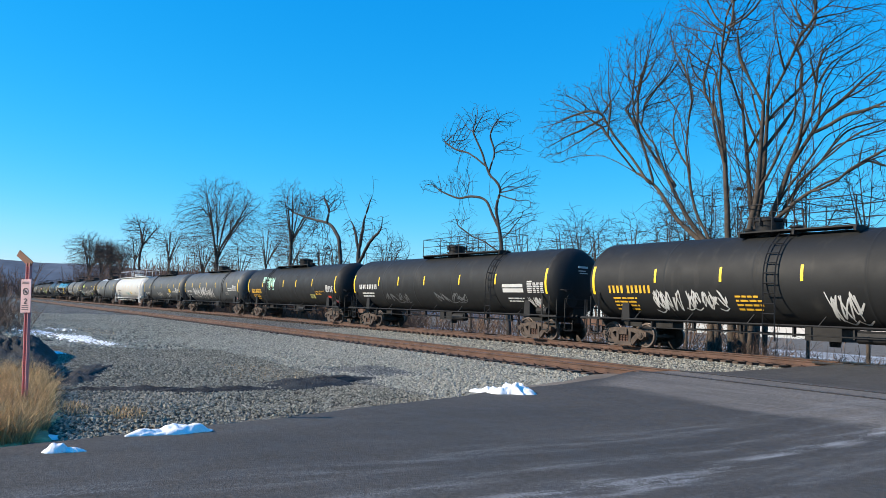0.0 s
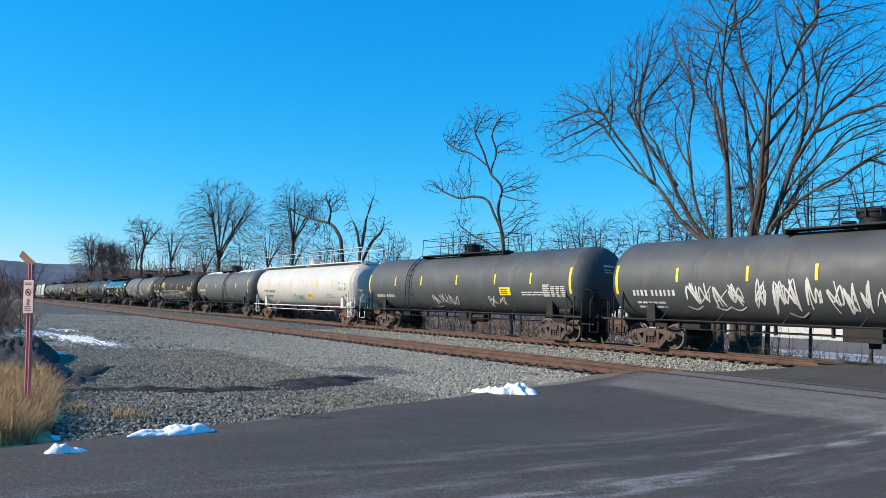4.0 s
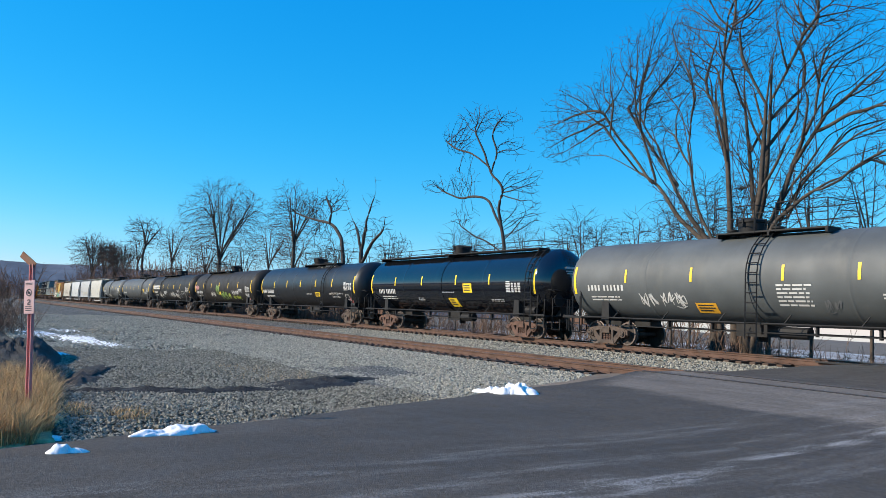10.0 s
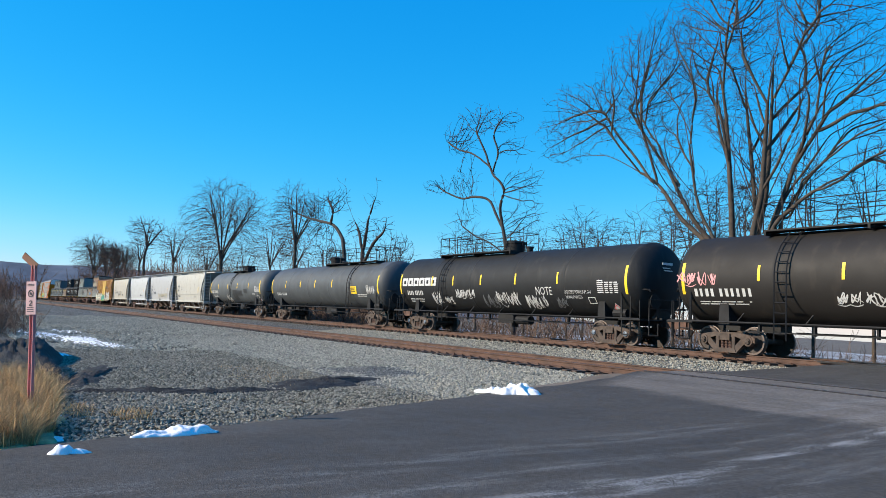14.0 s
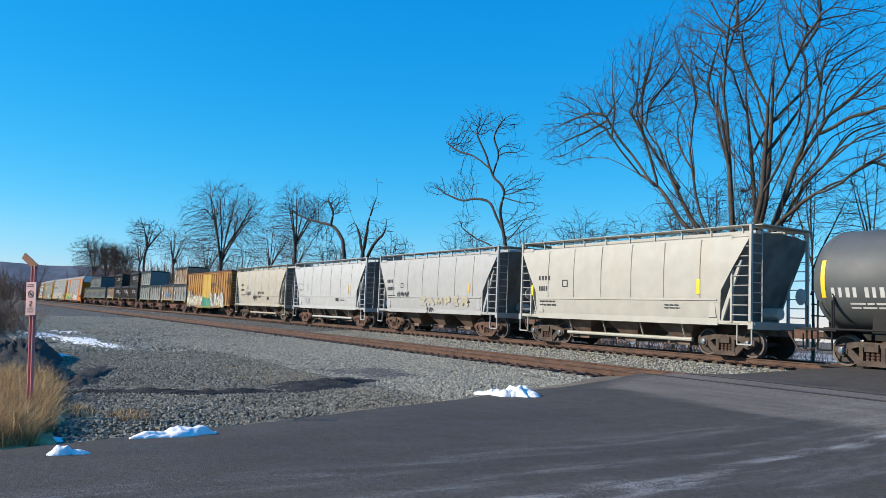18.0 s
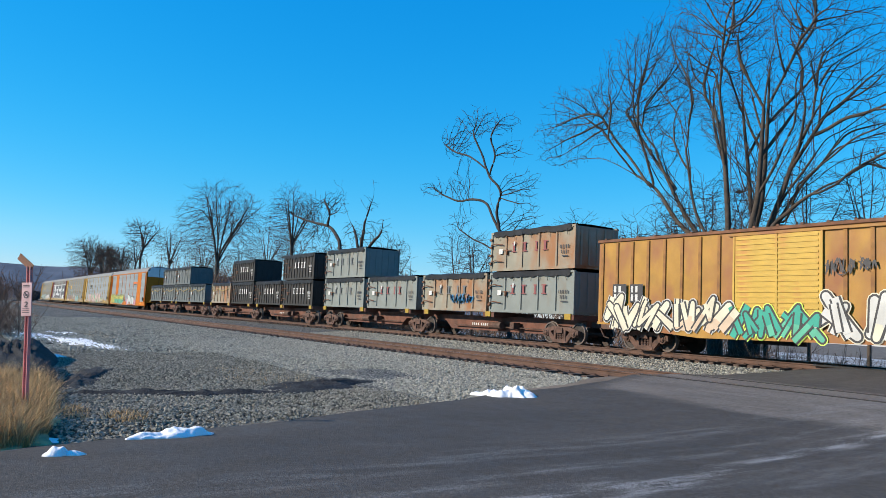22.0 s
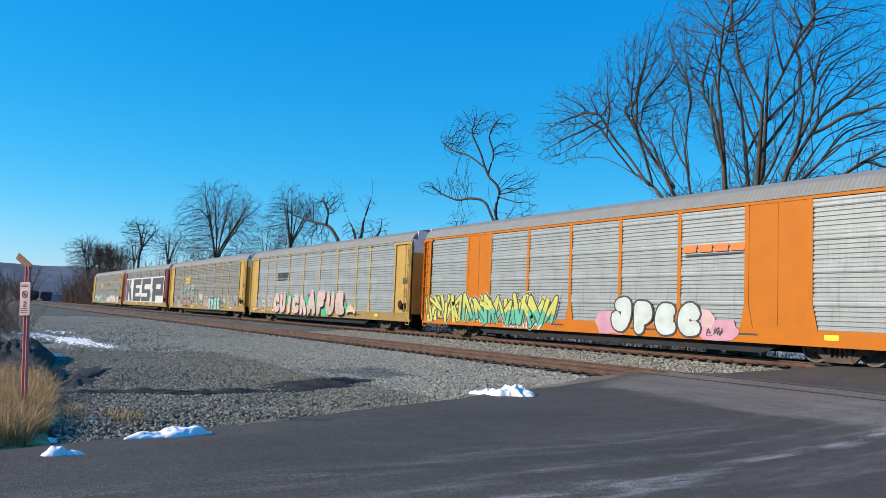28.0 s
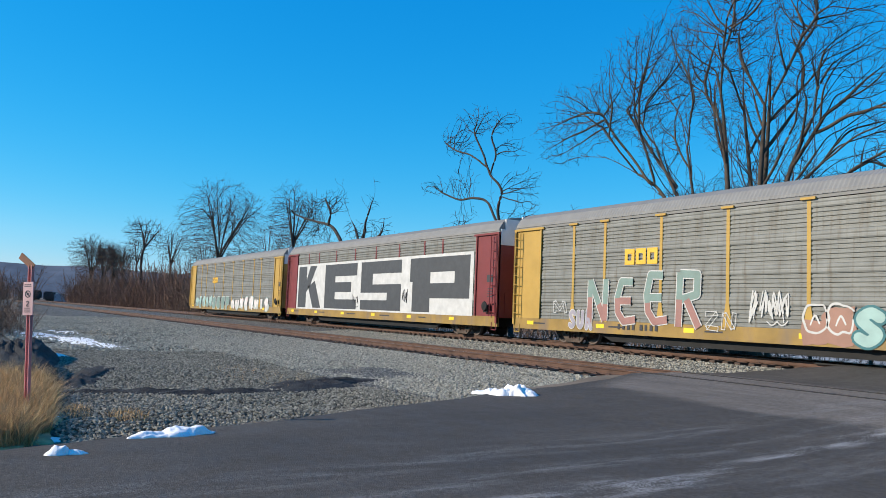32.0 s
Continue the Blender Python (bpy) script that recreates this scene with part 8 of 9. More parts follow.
def boughs(rng, raw, count, share, level, flat=0.6):
    """Limbs that leave a stem at a narrow angle and bend upwards; each carries lesser ones."""
    pts = [Vector(p) for p in raw]
    length = sum((b - a).length for a, b in zip(pts[:-1], pts[1:]))
    out = []
    for k in range(count):
        t = 0.42 + 0.5 * (k + rng.random()) / count
        low = [Vector(p) for p in shortened(raw, t)]
        d = (low[-1] - low[-2]).normalized()
        side = Vector((rng.normal(), rng.normal() * flat, rng.normal() * 0.4))
        side = (side - d * side.dot(d)).normalized()
        angle = rng.uniform(0.4, 0.72)
        d = d * math.cos(angle) + side * math.sin(angle)
        reach = length * share * rng.uniform(0.7, 1.15) * (1.25 - 0.6 * t)
        line = [low[-1]]
        for _ in range(4):
            d = (d + Vector((rng.normal(0, 0.08), rng.normal(0, 0.08), 0.09 + rng.normal(0, 0.06)))).normalized()
            line.append(line[-1] + d * reach / 4)
        line = [tuple(p) for p in line]
        out.append((line, False))
        if level > 1:
            out += boughs(rng, line, max(2, count // 2), 0.5, level - 1, flat)
    return out


def grow(stems, lobes, buds, gap, rng, crook=0.05, lift=0.12, kill=1.5, reach=5.0, hold=0.45, rounds=90):
    """Branches that seek the free room in the crown's lobes. Gives the nodes, and each one's parent."""
    pos = np.zeros((60000, 3))
    parent = np.full(60000, -1, int)
    along = np.zeros(60000)
    n = 0
    for raw, free in stems:
        line = stem_nodes(raw, gap, rng, crook)
        if free:
            along[n:n + len(line)] = np.linspace(0, 1, len(line))
        start = n
        pos[n:n + len(line)] = line
        parent[n + 1:n + len(line)] = np.arange(n, n + len(line) - 1)
        if not free and start:
            parent[start] = int(np.argmin(((pos[:start] - line[0]) ** 2).sum(1)))
        n += len(line)
    sizes = np.array([rx * ry * rz for _, _, _, rx, ry, rz in lobes]) ** 0.8
    which = rng.choice(len(lobes), buds, p=sizes / sizes.sum())
    lobe = np.array(lobes, float)[which]
    way = rng.normal(size=(buds, 3))
    way /= np.linalg.norm(way, axis=1)[:, None]
    bud = lobe[:, :3] + lobe[:, 3:] * way * rng.random((buds, 1)) ** 0.4
    near = np.full(buds, 1e9)
    owner = np.zeros(buds, int)
    fresh = np.arange(n)
    for _ in range(rounds):
        for k in range(0, len(fresh), 400):
            part_of = fresh[k:k + 400]
            d = ((bud[:, None] - pos[part_of][None]) ** 2).sum(2)
            j = d.argmin(1)
            m = d[np.arange(len(bud)), j]
            better = m < near
            near[better], owner[better] = m[better], part_of[j[better]]
        keep = near > (kill * gap) ** 2
        bud, near, owner = bud[keep], near[keep], owner[keep]
        if not len(bud):
            break
        pull = near < reach ** 2
        if not pull.any():
            break
        seekers, back = np.unique(owner[pull], return_inverse=True)
        way = bud[pull] - pos[owner[pull]]
        way /= np.linalg.norm(way, axis=1)[:, None]
        total = np.zeros((len(seekers), 3))
        np.add.at(total, back, way)
        total /= np.linalg.norm(total, axis=1)[:, None] + 1e-6
        old = pos[seekers] - pos[np.maximum(parent[seekers], 0)]
        old /= np.linalg.norm(old, axis=1)[:, None] + 1e-6
        total = total + hold * old + rng.normal(0, 0.16, total.shape) + np.array((0, 0, lift))
        total /= np.linalg.norm(total, axis=1)[:, None] + 1e-6
        m = len(seekers)
        if n + m > 52000:
            break
        pos[n:n + m] = pos[seekers] + gap * total
        parent[n:n + m] = seekers
        fresh = np.arange(n, n + m)
        n += m
    return pos[:n], parent[:n], along[:n]


def tubes(p, r, d, linked, sides):
    """Tapered tubes through rows of points; linked: which rows run on into the next one."""
    side = np.cross(d, np.where(np.abs(d[:, 2:3]) < 0.9, np.array([[0, 0, 1.0]]), np.array([[1.0, 0, 0]])))
    side /= np.linalg.norm(side, axis=1)[:, None] + 1e-9
    over = np.cross(d, side)
    a = 2 * math.pi * np.arange(sides) / sides
    verts = p[:, None] + r[:, None, None] * (side[:, None] * np.cos(a)[None, :, None] + over[:, None] * np.sin(a)[None, :, None])
    rows = np.nonzero(linked)[0]
    k = np.arange(sides)
    j = (k + 1) % sides
    b = rows[:, None] * sides
    faces = np.stack((b + k, b + j, b + sides + j, b + sides + k), -1).reshape(-1, 4)
    return verts.reshape(-1, 3).tolist(), faces.tolist()


def tree(name, stems, lobes, buds, gap, radius, label, seed, bark=BARK, twig=TWIG, least=0.009, crook=0.05, lift=0.12, kill=1.5, shoots=0.6, reach=5.0, taper=0.7, cut=1.0, hold=0.45, sprays=1, limbs=0, share=0.3):
    """stems: (points, whether it has a foot of its own); lobes: the crown's ellipsoids; radius: the trunk's at its foot."""
    rng = np.random.default_rng(seed)
    stems = [(shortened(raw, cut) if free else raw, free) for raw, free in stems]
    if limbs:
        stems = [q for raw, free in stems for q in [(raw, free)] + (boughs(rng, raw, limbs, share, 2) if free or share < 0.3 else [])]
    pos, parent, along = grow(stems, lobes, buds, gap, rng, crook, lift, kill, reach, hold)
    n = len(pos)
    # small shoots along the young wood
    kids = np.zeros(n, int)
    np.add.at(kids, parent[parent >= 0], 1)
    tips = np.zeros(n)
    tips[kids == 0] = 1
    # a node's children are not always later in the list than it is: count from the ends upwards
    order = list(np.nonzero(parent < 0)[0])
    below = [[] for _ in range(n)]
    for i in range(n):
        if parent[i] >= 0:
            below[parent[i]].append(i)
    k = 0
    while k < len(order):
        order.extend(below[order[k]])
        k += 1
    for i in reversed(order):
        if parent[i] >= 0:
            tips[parent[i]] += tips[i]
    feet = np.nonzero(parent < 0)[0]
    power = math.log(max(4.0, tips[feet].mean())) / math.log(radius / least)
    r = least * np.maximum(1, tips) ** (1 / max(1.45, min(3.0, power)))
    r = np.minimum(r, np.where(along > 0, radius * (1 - taper * along), 9.0))
    for i in order:
        if parent[i] >= 0:
            r[i] = min(r[i], 0.985 * r[parent[i]] if along[i] > 0 else 0.8 * r[parent[i]] if along[parent[i]] > 0 else r[parent[i]])
    r = np.maximum(r, least)
    # smooth the courses
    for _ in range(2):
        main = np.array([max(b, key=lambda q: tips[q]) if b else -1 for b in below])
        ok = (parent >= 0) & (main >= 0)
        pos[ok] = 0.5 * pos[ok] + 0.25 * (pos[parent[ok]] + pos[main[ok]])
    rows, linked, widths = [], [], []
    for i in order:
        if parent[i] >= 0 and main[parent[i]] == i:
            continue
        chain = [i] if parent[i] < 0 else [parent[i], i]
        while main[chain[-1]] >= 0:
            chain.append(main[chain[-1]])
        rows += chain
        w = r[chain].copy()
        if parent[i] >= 0:
            w[0] = w[1]
        w[-1] *= 0.6
        widths += w.tolist()
        linked += [True] * (len(chain) - 1) + [False]
    rows, widths, linked = np.array(rows), np.array(widths), np.array(linked)
    p = pos[rows]
    nxt = np.where(linked[:, None], np.roll(p, -1, 0), p)
    prv = np.where(np.roll(linked, 1)[:, None], np.roll(p, 1, 0), p)
    d = nxt - prv
    d /= np.linalg.norm(d, axis=1)[:, None] + 1e-9
    base = pos[0].copy()
    thing = tagged(new(name), label, "tree")
    thing.matrix_basis = Matrix.Translation(base)
    # thick and thin wood are parts of their own; they overlap by one length
    big = widths > 0.035
    runs_big = linked & big
    runs_thin = linked & ~(big & np.roll(big, -1))
    v, f = tubes(p - base, widths, d, runs_big, 8)
    part("trunk", flat_data("trunk", v, f, bark, True), thing)
    v, f = tubes(p - base, widths, d, runs_thin & ~runs_big, 3)
    young = np.nonzero((r < least * 3.2) & (rng.random(n) < shoots) & (parent >= 0))[0]
    young = np.repeat(young, sprays)
    out = pos[young] - pos[parent[young]]
    out /= np.linalg.norm(out, axis=1)[:, None] + 1e-9
    out = out + rng.normal(0, 0.6, out.shape) + np.array((0, 0, 0.15))
    out /= np.linalg.norm(out, axis=1)[:, None]
    bend = out + rng.normal(0, 0.3, out.shape)
    bend /= np.linalg.norm(bend, axis=1)[:, None]
    span = gap * rng.uniform(0.7, 1.8, (len(young), 1))
    q = np.stack((pos[young], pos[young] + out * span, pos[young] + (out + bend) * span), 1).reshape(-1, 3) - base
    dd = np.stack((out, out + bend, bend), 1).reshape(-1, 3)
    dd /= np.linalg.norm(dd, axis=1)[:, None]
    v2, f2 = tubes(q, np.tile((least * 0.9, least * 0.8, least * 0.5), len(young)), dd, np.tile((True, True, False), len(young)), 3)
    shift = len(v)
    part("crown", flat_data("crown", v + v2, f + [tuple(a + shift for a in g) for g in f2], twig), thing)
    return thing


def plane(y, pts):
    return [(x, y + 0.1 * i * (1 if (int(pts[0][0] * 7) % 2) else -1), z) for i, (x, z) in enumerate(pts)]


def foot(pts, y):
    x = pts[0][0]
    return plane(y, [(x, ground_z(x, y) - 0.2)] + list(pts[1:])), True


tree("maple_clump", (
    foot(((-25.06, 0.3), (-25.2, 1.6), (-25.51, 4.36), (-27.67, 6.3), (-29.36, 8.29), (-32.19, 9.9), (-35.0, 11.2)), 31.0),
    foot(((-24.86, 0.3), (-24.95, 1.6), (-25.24, 4.35), (-26.76, 6.4), (-28.2, 9.0), (-29.2, 11.4), (-30.4, 13.6)), 31.2),
    foot(((-24.32, 0.3), (-24.4, 1.6), (-24.52, 4.32), (-25.6, 6.6), (-26.1, 9.2), (-26.6, 11.6), (-27.4, 13.6)), 30.6),
    (plane(31.0, ((-29.36, 8.29), (-30.8, 10.0), (-32.2, 11.4), (-33.4, 12.9))), False),
    (plane(31.2, ((-27.6, 7.9), (-29.6, 10.2), (-31.4, 12.6))), False),
), ((-34.6, 31.0, 13.2, 2.7, 2.2, 1.7), (-36.9, 31.0, 12.3, 1.7, 1.4, 1.2), (-36.2, 31.0, 11.0, 1.8, 1.4, 0.9), (-30.4, 31.2, 13.8, 2.7, 2.5, 3.2), (-32.6, 31.2, 12.4, 2.2, 1.8, 1.5), (-27.8, 30.6, 14.1, 1.9, 2.3, 3.3), (-28.4, 31, 10.4, 1.4, 1.4, 1.4)),
    3400, 0.2, 0.22, "leafless grey-brown multi-stemmed tree behind the tracks", 51, least=0.0085, crook=0.035, reach=6.0, cut=0.84, lift=0.16, taper=0.82, shoots=0.7, hold=0.6, limbs=6)
tree("maple_clump", (
    foot(((-23.85, 0.35), (-23.95, 1.8), (-24.05, 4.3), (-24.2, 8.0), (-24.4, 11.12), (-24.86, 13.75), (-26.0, 16.2)), 31.0),
    foot(((-23.6, 0.35), (-23.62, 1.8), (-23.7, 5.6), (-24.07, 8.89), (-24.62, 13.41), (-25.0, 15.6)), 31.8),
    foot(((-23.3, 0.39), (-23.25, 5.59), (-23.38, 8.8)), 30.5),
    foot(((-23.15, 0.42), (-23.1, 4.3), (-22.5, 7.0), (-22.24, 9.4), (-22.04, 12.78), (-22.02, 16.0)), 31.3),
    foot(((-22.95, 0.43), (-22.75, 4.2), (-22.1, 7.0), (-21.74, 11.14), (-21.14, 14.11), (-20.7, 16.0)), 30.4),
    foot(((-22.85, 0.45), (-22.5, 4.3), (-21.6, 7.0), (-20.6, 9.6), (-18.96, 12.21), (-18.2, 13.8)), 31.0),
    foot(((-22.7, 0.46), (-22.3, 4.5), (-21.0, 7.1), (-18.91, 8.9), (-17.0, 10.1)), 31.6),
    foot(((-22.6, 0.46), (-21.81, 4.56), (-20.45, 6.1), (-18.9, 6.9), (-16.4, 7.5)), 30.3),
), ((-25.6, 31.2, 14.6, 1.9, 2.6, 4.0), (-24.4, 31, 10.8, 1.2, 1.8, 2.0), (-22.4, 31.0, 14.6, 1.9, 2.8, 4.4), (-20.2, 30.8, 14.2, 1.9, 2.4, 3.2), (-18.2, 31.0, 12.6, 2.0, 2.2, 2.3), (-17.2, 31.4, 10.2, 2.2, 2.0, 1.6), (-15.8, 30.4, 8.0, 2.2, 1.8, 1.3), (-20.6, 31, 10.6, 1.5, 1.8, 1.5)),
    4600, 0.2, 0.24, "tall leafless multi-stemmed maple with pale lit trunks", 52, least=0.0085, crook=0.03, reach=6.0, cut=0.82, lift=0.22, taper=0.82, shoots=0.7, hold=0.6, limbs=6)
tree("locust_tree", (
    foot(((-43.5, 0.36), (-44.73, 5.29), (-45.6, 8.4), (-45.0, 10.0), (-46.3, 11.3), (-47.3, 13.0), (-48.4, 14.6)), 33.0),
    (plane(33.0, ((-45.5, 8.2), (-46.6, 9.6), (-46.4, 11.4))), False),
    (plane(32.84, ((-45.35, 7.25), (-47.27, 9.32), (-49.17, 9.9), (-51.71, 10.03), (-54.2, 10.9))), False),
    (plane(32.58, ((-46.6, 11.7), (-48.87, 13.0), (-50.87, 13.7), (-52.3, 14.5))), False),
    (plane(32.7, ((-46.3, 11.3), (-45.6, 12.6), (-46.2, 14.0), (-45.3, 14.9))), False),
    (plane(32.9, ((-44.7, 5.1), (-46.49, 6.1), (-48.61, 6.8), (-50.2, 7.6))), False),
), ((-49.0, 33, 15.6, 2.0, 1.8, 1.2), (-51.4, 33, 14.6, 1.8, 1.6, 1.3), (-45.6, 33, 15.0, 1.6, 1.4, 0.9), (-44.4, 33, 12.8, 1.4, 1.3, 0.7), (-54.6, 33, 11.3, 1.7, 1.3, 0.8), (-50.6, 33, 11.3, 1.6, 1.2, 0.9), (-43.0, 33, 10.2, 1.6, 1.4, 1.2), (-50.6, 33, 8.2, 1.4, 1.2, 0.7), (-42.6, 33, 8.0, 1.3, 1.3, 1.2)),
    1500, 0.22, 0.21, "crooked leafless locust tree with a long side limb", 53, DARK_BARK, DARK_BARK, least=0.013, crook=0.12, lift=0.08, shoots=0.35, reach=2.6)
tree("dead_tree", (
    foot(((-65.2, 0.33), (-65.8, 5.5), (-66.6, 7.9), (-68.2, 9.6), (-69.7, 11.7), (-69.4, 12.6), (-70.8, 13.4)), 32.0),
    (plane(32.0, ((-66.0, 6.4), (-65.2, 8.4), (-64.4, 10.2), (-63.1, 11.6), (-63.2, 13.0))), False),
    (plane(32.0, ((-64.4, 10.2), (-65.6, 11.0), (-66.0, 11.6))), False),
    (plane(32.0, ((-65.74, 5.2), (-63.59, 6.99), (-61.2, 8.12), (-61.0, 9.2))), False),
), ((-65.0, 32, 8.2, 1.8, 1.2, 1.1), (-61.6, 32, 8.4, 1.2, 1.0, 1.0), (-67.6, 32, 8.4, 1.4, 1.2, 1.0), (-64, 32, 10.8, 0.8, 0.8, 1.0)),
    420, 0.25, 0.36, "vine-covered dead tree with two bare arms", 54, DARK_BARK, DARK_BARK, least=0.016, crook=0.13, lift=0.02, shoots=0.3)
tree("leaning_tree", (
    foot(((-69.6, 0.21), (-70.4, 5.6), (-71.3, 7.9), (-73.8, 9.4), (-78.8, 10.3), (-83.5, 11.4), (-86.0, 12.0)), 32.0),
    (plane(32.0, ((-73.8, 9.4), (-73.0, 10.8), (-74.4, 12.2))), False),
), ((-74.6, 32, 11.8, 2.2, 1.6, 1.4), (-79.4, 32, 11.8, 2.4, 1.6, 1.2), (-84.8, 32, 12.4, 2.2, 1.4, 1.0), (-71.4, 32, 11.6, 1.2, 1.2, 1.4), (-76, 32, 8.4, 2.6, 1.6, 1.2)),
    800, 0.28, 0.3, "dark leaning tree with drooping twigs", 55, DARK_BARK, DARK_BARK, least=0.016, crook=0.12, lift=0.02, shoots=0.4)


def hedge_tree(name, x, y, middle, wide, tall, radius, buds, gap, label, seed, least, leanx=0.0, bark=BARK, twig=FAR_TWIG, crook=0.05, limbs=15, sprays=1):
    """An open-grown tree: a trunk that ends within an egg-shaped crown."""
    z = ground_z(x, y) - 0.2
    fork = middle - 0.72 * tall
    trunk = [(x - leanx * (1 - t), y, z + (fork - z) * t) for t in (0, 0.35, 0.7, 1.0)]
    stems = [(trunk, True)]
    turn = random.Random(seed + 1)
    for k in range(limbs):
        a = 2.4 * k + turn.uniform(-0.3, 0.3)
        tilt = radians(4 + 62 * ((k * 0.618) % 1.0))
        u, w = 0.85 * wide * math.sin(tilt), 0.72 * tall + 0.78 * tall * math.cos(tilt)
        low = fork - 0.12 * (fork - z) * turn.random()
        stems.append(([(x, y, low), (x + 0.25 * u * math.cos(a), y + 0.25 * u * math.sin(a), low + 0.3 * w), (x + 0.6 * u * math.cos(a), y + 0.6 * u * math.sin(a), low + 0.62 * w), (x + u * math.cos(a), y + u * math.sin(a), low + w)], False))
    r = random.Random(seed)
    lobes = [(x, y, middle, wide, wide, tall)]
    for k in range(5):
        a = 1.26 * k + r.uniform(-0.3, 0.3)
        lobes.append((x + 0.62 * wide * math.cos(a), y + 0.62 * wide * math.sin(a), middle + r.uniform(-0.35, 0.45) * tall, 0.5 * wide, 0.5 * wide, 0.5 * tall))
    return tree(name, stems, lobes, buds, gap, radius, label, seed, bark, twig, least, crook, 0.1, 1.4, 0.9, 2.2 * wide, 0.35, hold=0.6, sprays=sprays, limbs=3 if wide > 4 else 0, share=0.29)


BARE = "tall leafless tree in the hedge beyond the tracks"
for x, y, middle, wide, tall, radius, buds, gap, least in (
        (-119.0, 34.0, 13.2, 6.7, 7.0, 0.42, 3600, 0.4, 0.013), (-88.5, 34.0, 11.6, 3.4, 4.2, 0.3, 2200, 0.3, 0.012), (-277.0, 38.0, 14.6, 7.4, 7.4, 0.45, 2000, 0.6, 0.026),
        (-252.0, 38.0, 12.4, 6.0, 6.0, 0.4, 1400, 0.6, 0.026), (-226.0, 36.5, 11.0, 4.6, 5.4, 0.34, 1000, 0.55, 0.03), (-206.0, 35.5, 10.6, 3.8, 4.6, 0.3, 800, 0.5, 0.028),
        (-152.0, 34.5, 11.4, 3.0, 3.8, 0.28, 900, 0.42, 0.02), (-134.0, 36.0, 8.6, 3.2, 3.6, 0.24, 800, 0.4, 0.018), (-104.0, 36.5, 8.8, 3.2, 3.4, 0.24, 800, 0.4, 0.016), (-96.0, 37.0, 8.0, 2.6, 3.0, 0.2, 700, 0.36, 0.015)):
    hedge_tree("bare_tree", x, y, middle, wide, tall, radius, buds, gap, BARE, int(-x) + 7, least, sprays=1, limbs=13 if wide > 4 else 9)
for x, y, middle, wide, tall, radius, buds in ((-172.0, 33.5, 15.2, 3.9, 3.4, 0.34, 620), (-184.0, 34.5, 12.0, 2.6, 3.2, 0.26, 420)):
    hedge_tree("locust_tree", x, y, middle, wide, tall, radius, buds, 0.5, "crooked leafless tree with a flat open crown", int(-x), 0.03, 2.0, DARK_BARK, FAR_TWIG, 0.14, 5)
for x, y, h, r in ((-52.2, 45, 9.8, 0.12), (-42.7, 40, 9.0, 0.12), (-53, 36, 8.6, 0.14), (-48.7, 31.5, 7.6, 0.07), (-46.8, 42, 10.3, 0.13), (-46.6, 36, 8.8, 0.13), (-19.2, 34, 9.4, 0.13), (-66.4, 36, 8.6, 0.13), (-120, 38, 11.5, 0.2),
                   (-37, 38, 8.5, 0.12), (-32, 42, 9.0, 0.13), (-57.5, 41, 8.0, 0.12), (-72, 38, 9.5, 0.16), (-80, 36, 9.4, 0.16), (-86, 37, 9.5, 0.2), (-15.5, 38, 8.5, 0.12), (-26.6, 32.6, 9.4, 0.1), (-24.4, 33.0, 10.4, 0.11), (-21.6, 33.2, 9.6, 0.1), (-28.4, 33.0, 8.8, 0.09), (-30.5, 34.0, 8.2, 0.09)):
    hedge_tree("young_tree", x, y, h * 0.66, h * 0.24, h * 0.32, 0.75 * r, 260, 0.26, "slender leafless young tree beyond the tracks", int(-x * 3) + 5, 0.011 if x > -60 else 0.014, twig=TWIG, limbs=5)


# ---- hedge brush, one mass ----
def brush(name, spots, stems, label, mat, seed, least=0.008):
    rng = random.Random(seed)
    verts, faces = [], []
    for x, y, h in spots:
        z = ground_z(x, y) - 0.1
        for _ in range(stems):
            p = Vector((x + rng.gauss(0, 0.7), y + rng.gauss(0, 0.7), z))
            d = Vector((rng.gauss(0, 0.35), rng.gauss(0, 0.35), 1))
            hh = h * rng.uniform(0.5, 1.1)
            pts, rad = wander(rng, p, d, hh, max(least, 0.008 * hh), 4, 0.1, 0.03, 0.4)
            limb_mesh(verts, faces, pts, rad)
            for _ in range(5):
                i = rng.randint(1, 3)
                q, qr = wander(rng, pts[i], Vector((rng.gauss(0, 1), rng.gauss(0, 1), 0.7)), hh * rng.uniform(0.2, 0.4), least * 0.8, 2, 0.2, 0.05, 0.7)
                limb_mesh(verts, faces, q, qr)
    return tagged(new(name, flat_data(name, verts, faces, mat)), label, "brush", kind="stuff")


rng = random.Random(71)
near_spots = [(-16 - 58 * rng.random(), 28.6 + 6 * rng.random(), rng.uniform(0.6, 1.7)) for _ in range(430)]
brush("hedge_brush", near_spots, 9, "thin brown winter brush along the embankment", BRUSH, 72)
tall_spots = [(-62 - 70 * rng.random(), 29.5 + 9 * rng.random(), rng.uniform(2.6, 7.6)) for _ in range(380)]
brush("hedge_brush", tall_spots, 7, "dense brown leafless thicket beyond the tracks", BRUSH, 73, 0.014)
far_spots = []
for _ in range(520):
    x = -128 - 150 * rng.random()
    far_spots.append((x, 30.5 + max(0, BEND_S - x) ** 2 / (2 * BEND_R) + 13 * rng.random(), rng.uniform(4.0, 11.5)))
brush("hedge_brush", far_spots, 8, "dense reddish-brown leafless thicket along the bend", RED_TWIG, 74, 0.034)
thin_spots = [(-29 - 34 * rng.random(), 34 + 7 * rng.random(), rng.uniform(2.5, 6.0)) for _ in range(75)]
brush("hedge_brush", thin_spots, 7, "thin leafless saplings behind the embankment", BRUSH, 78, 0.009)
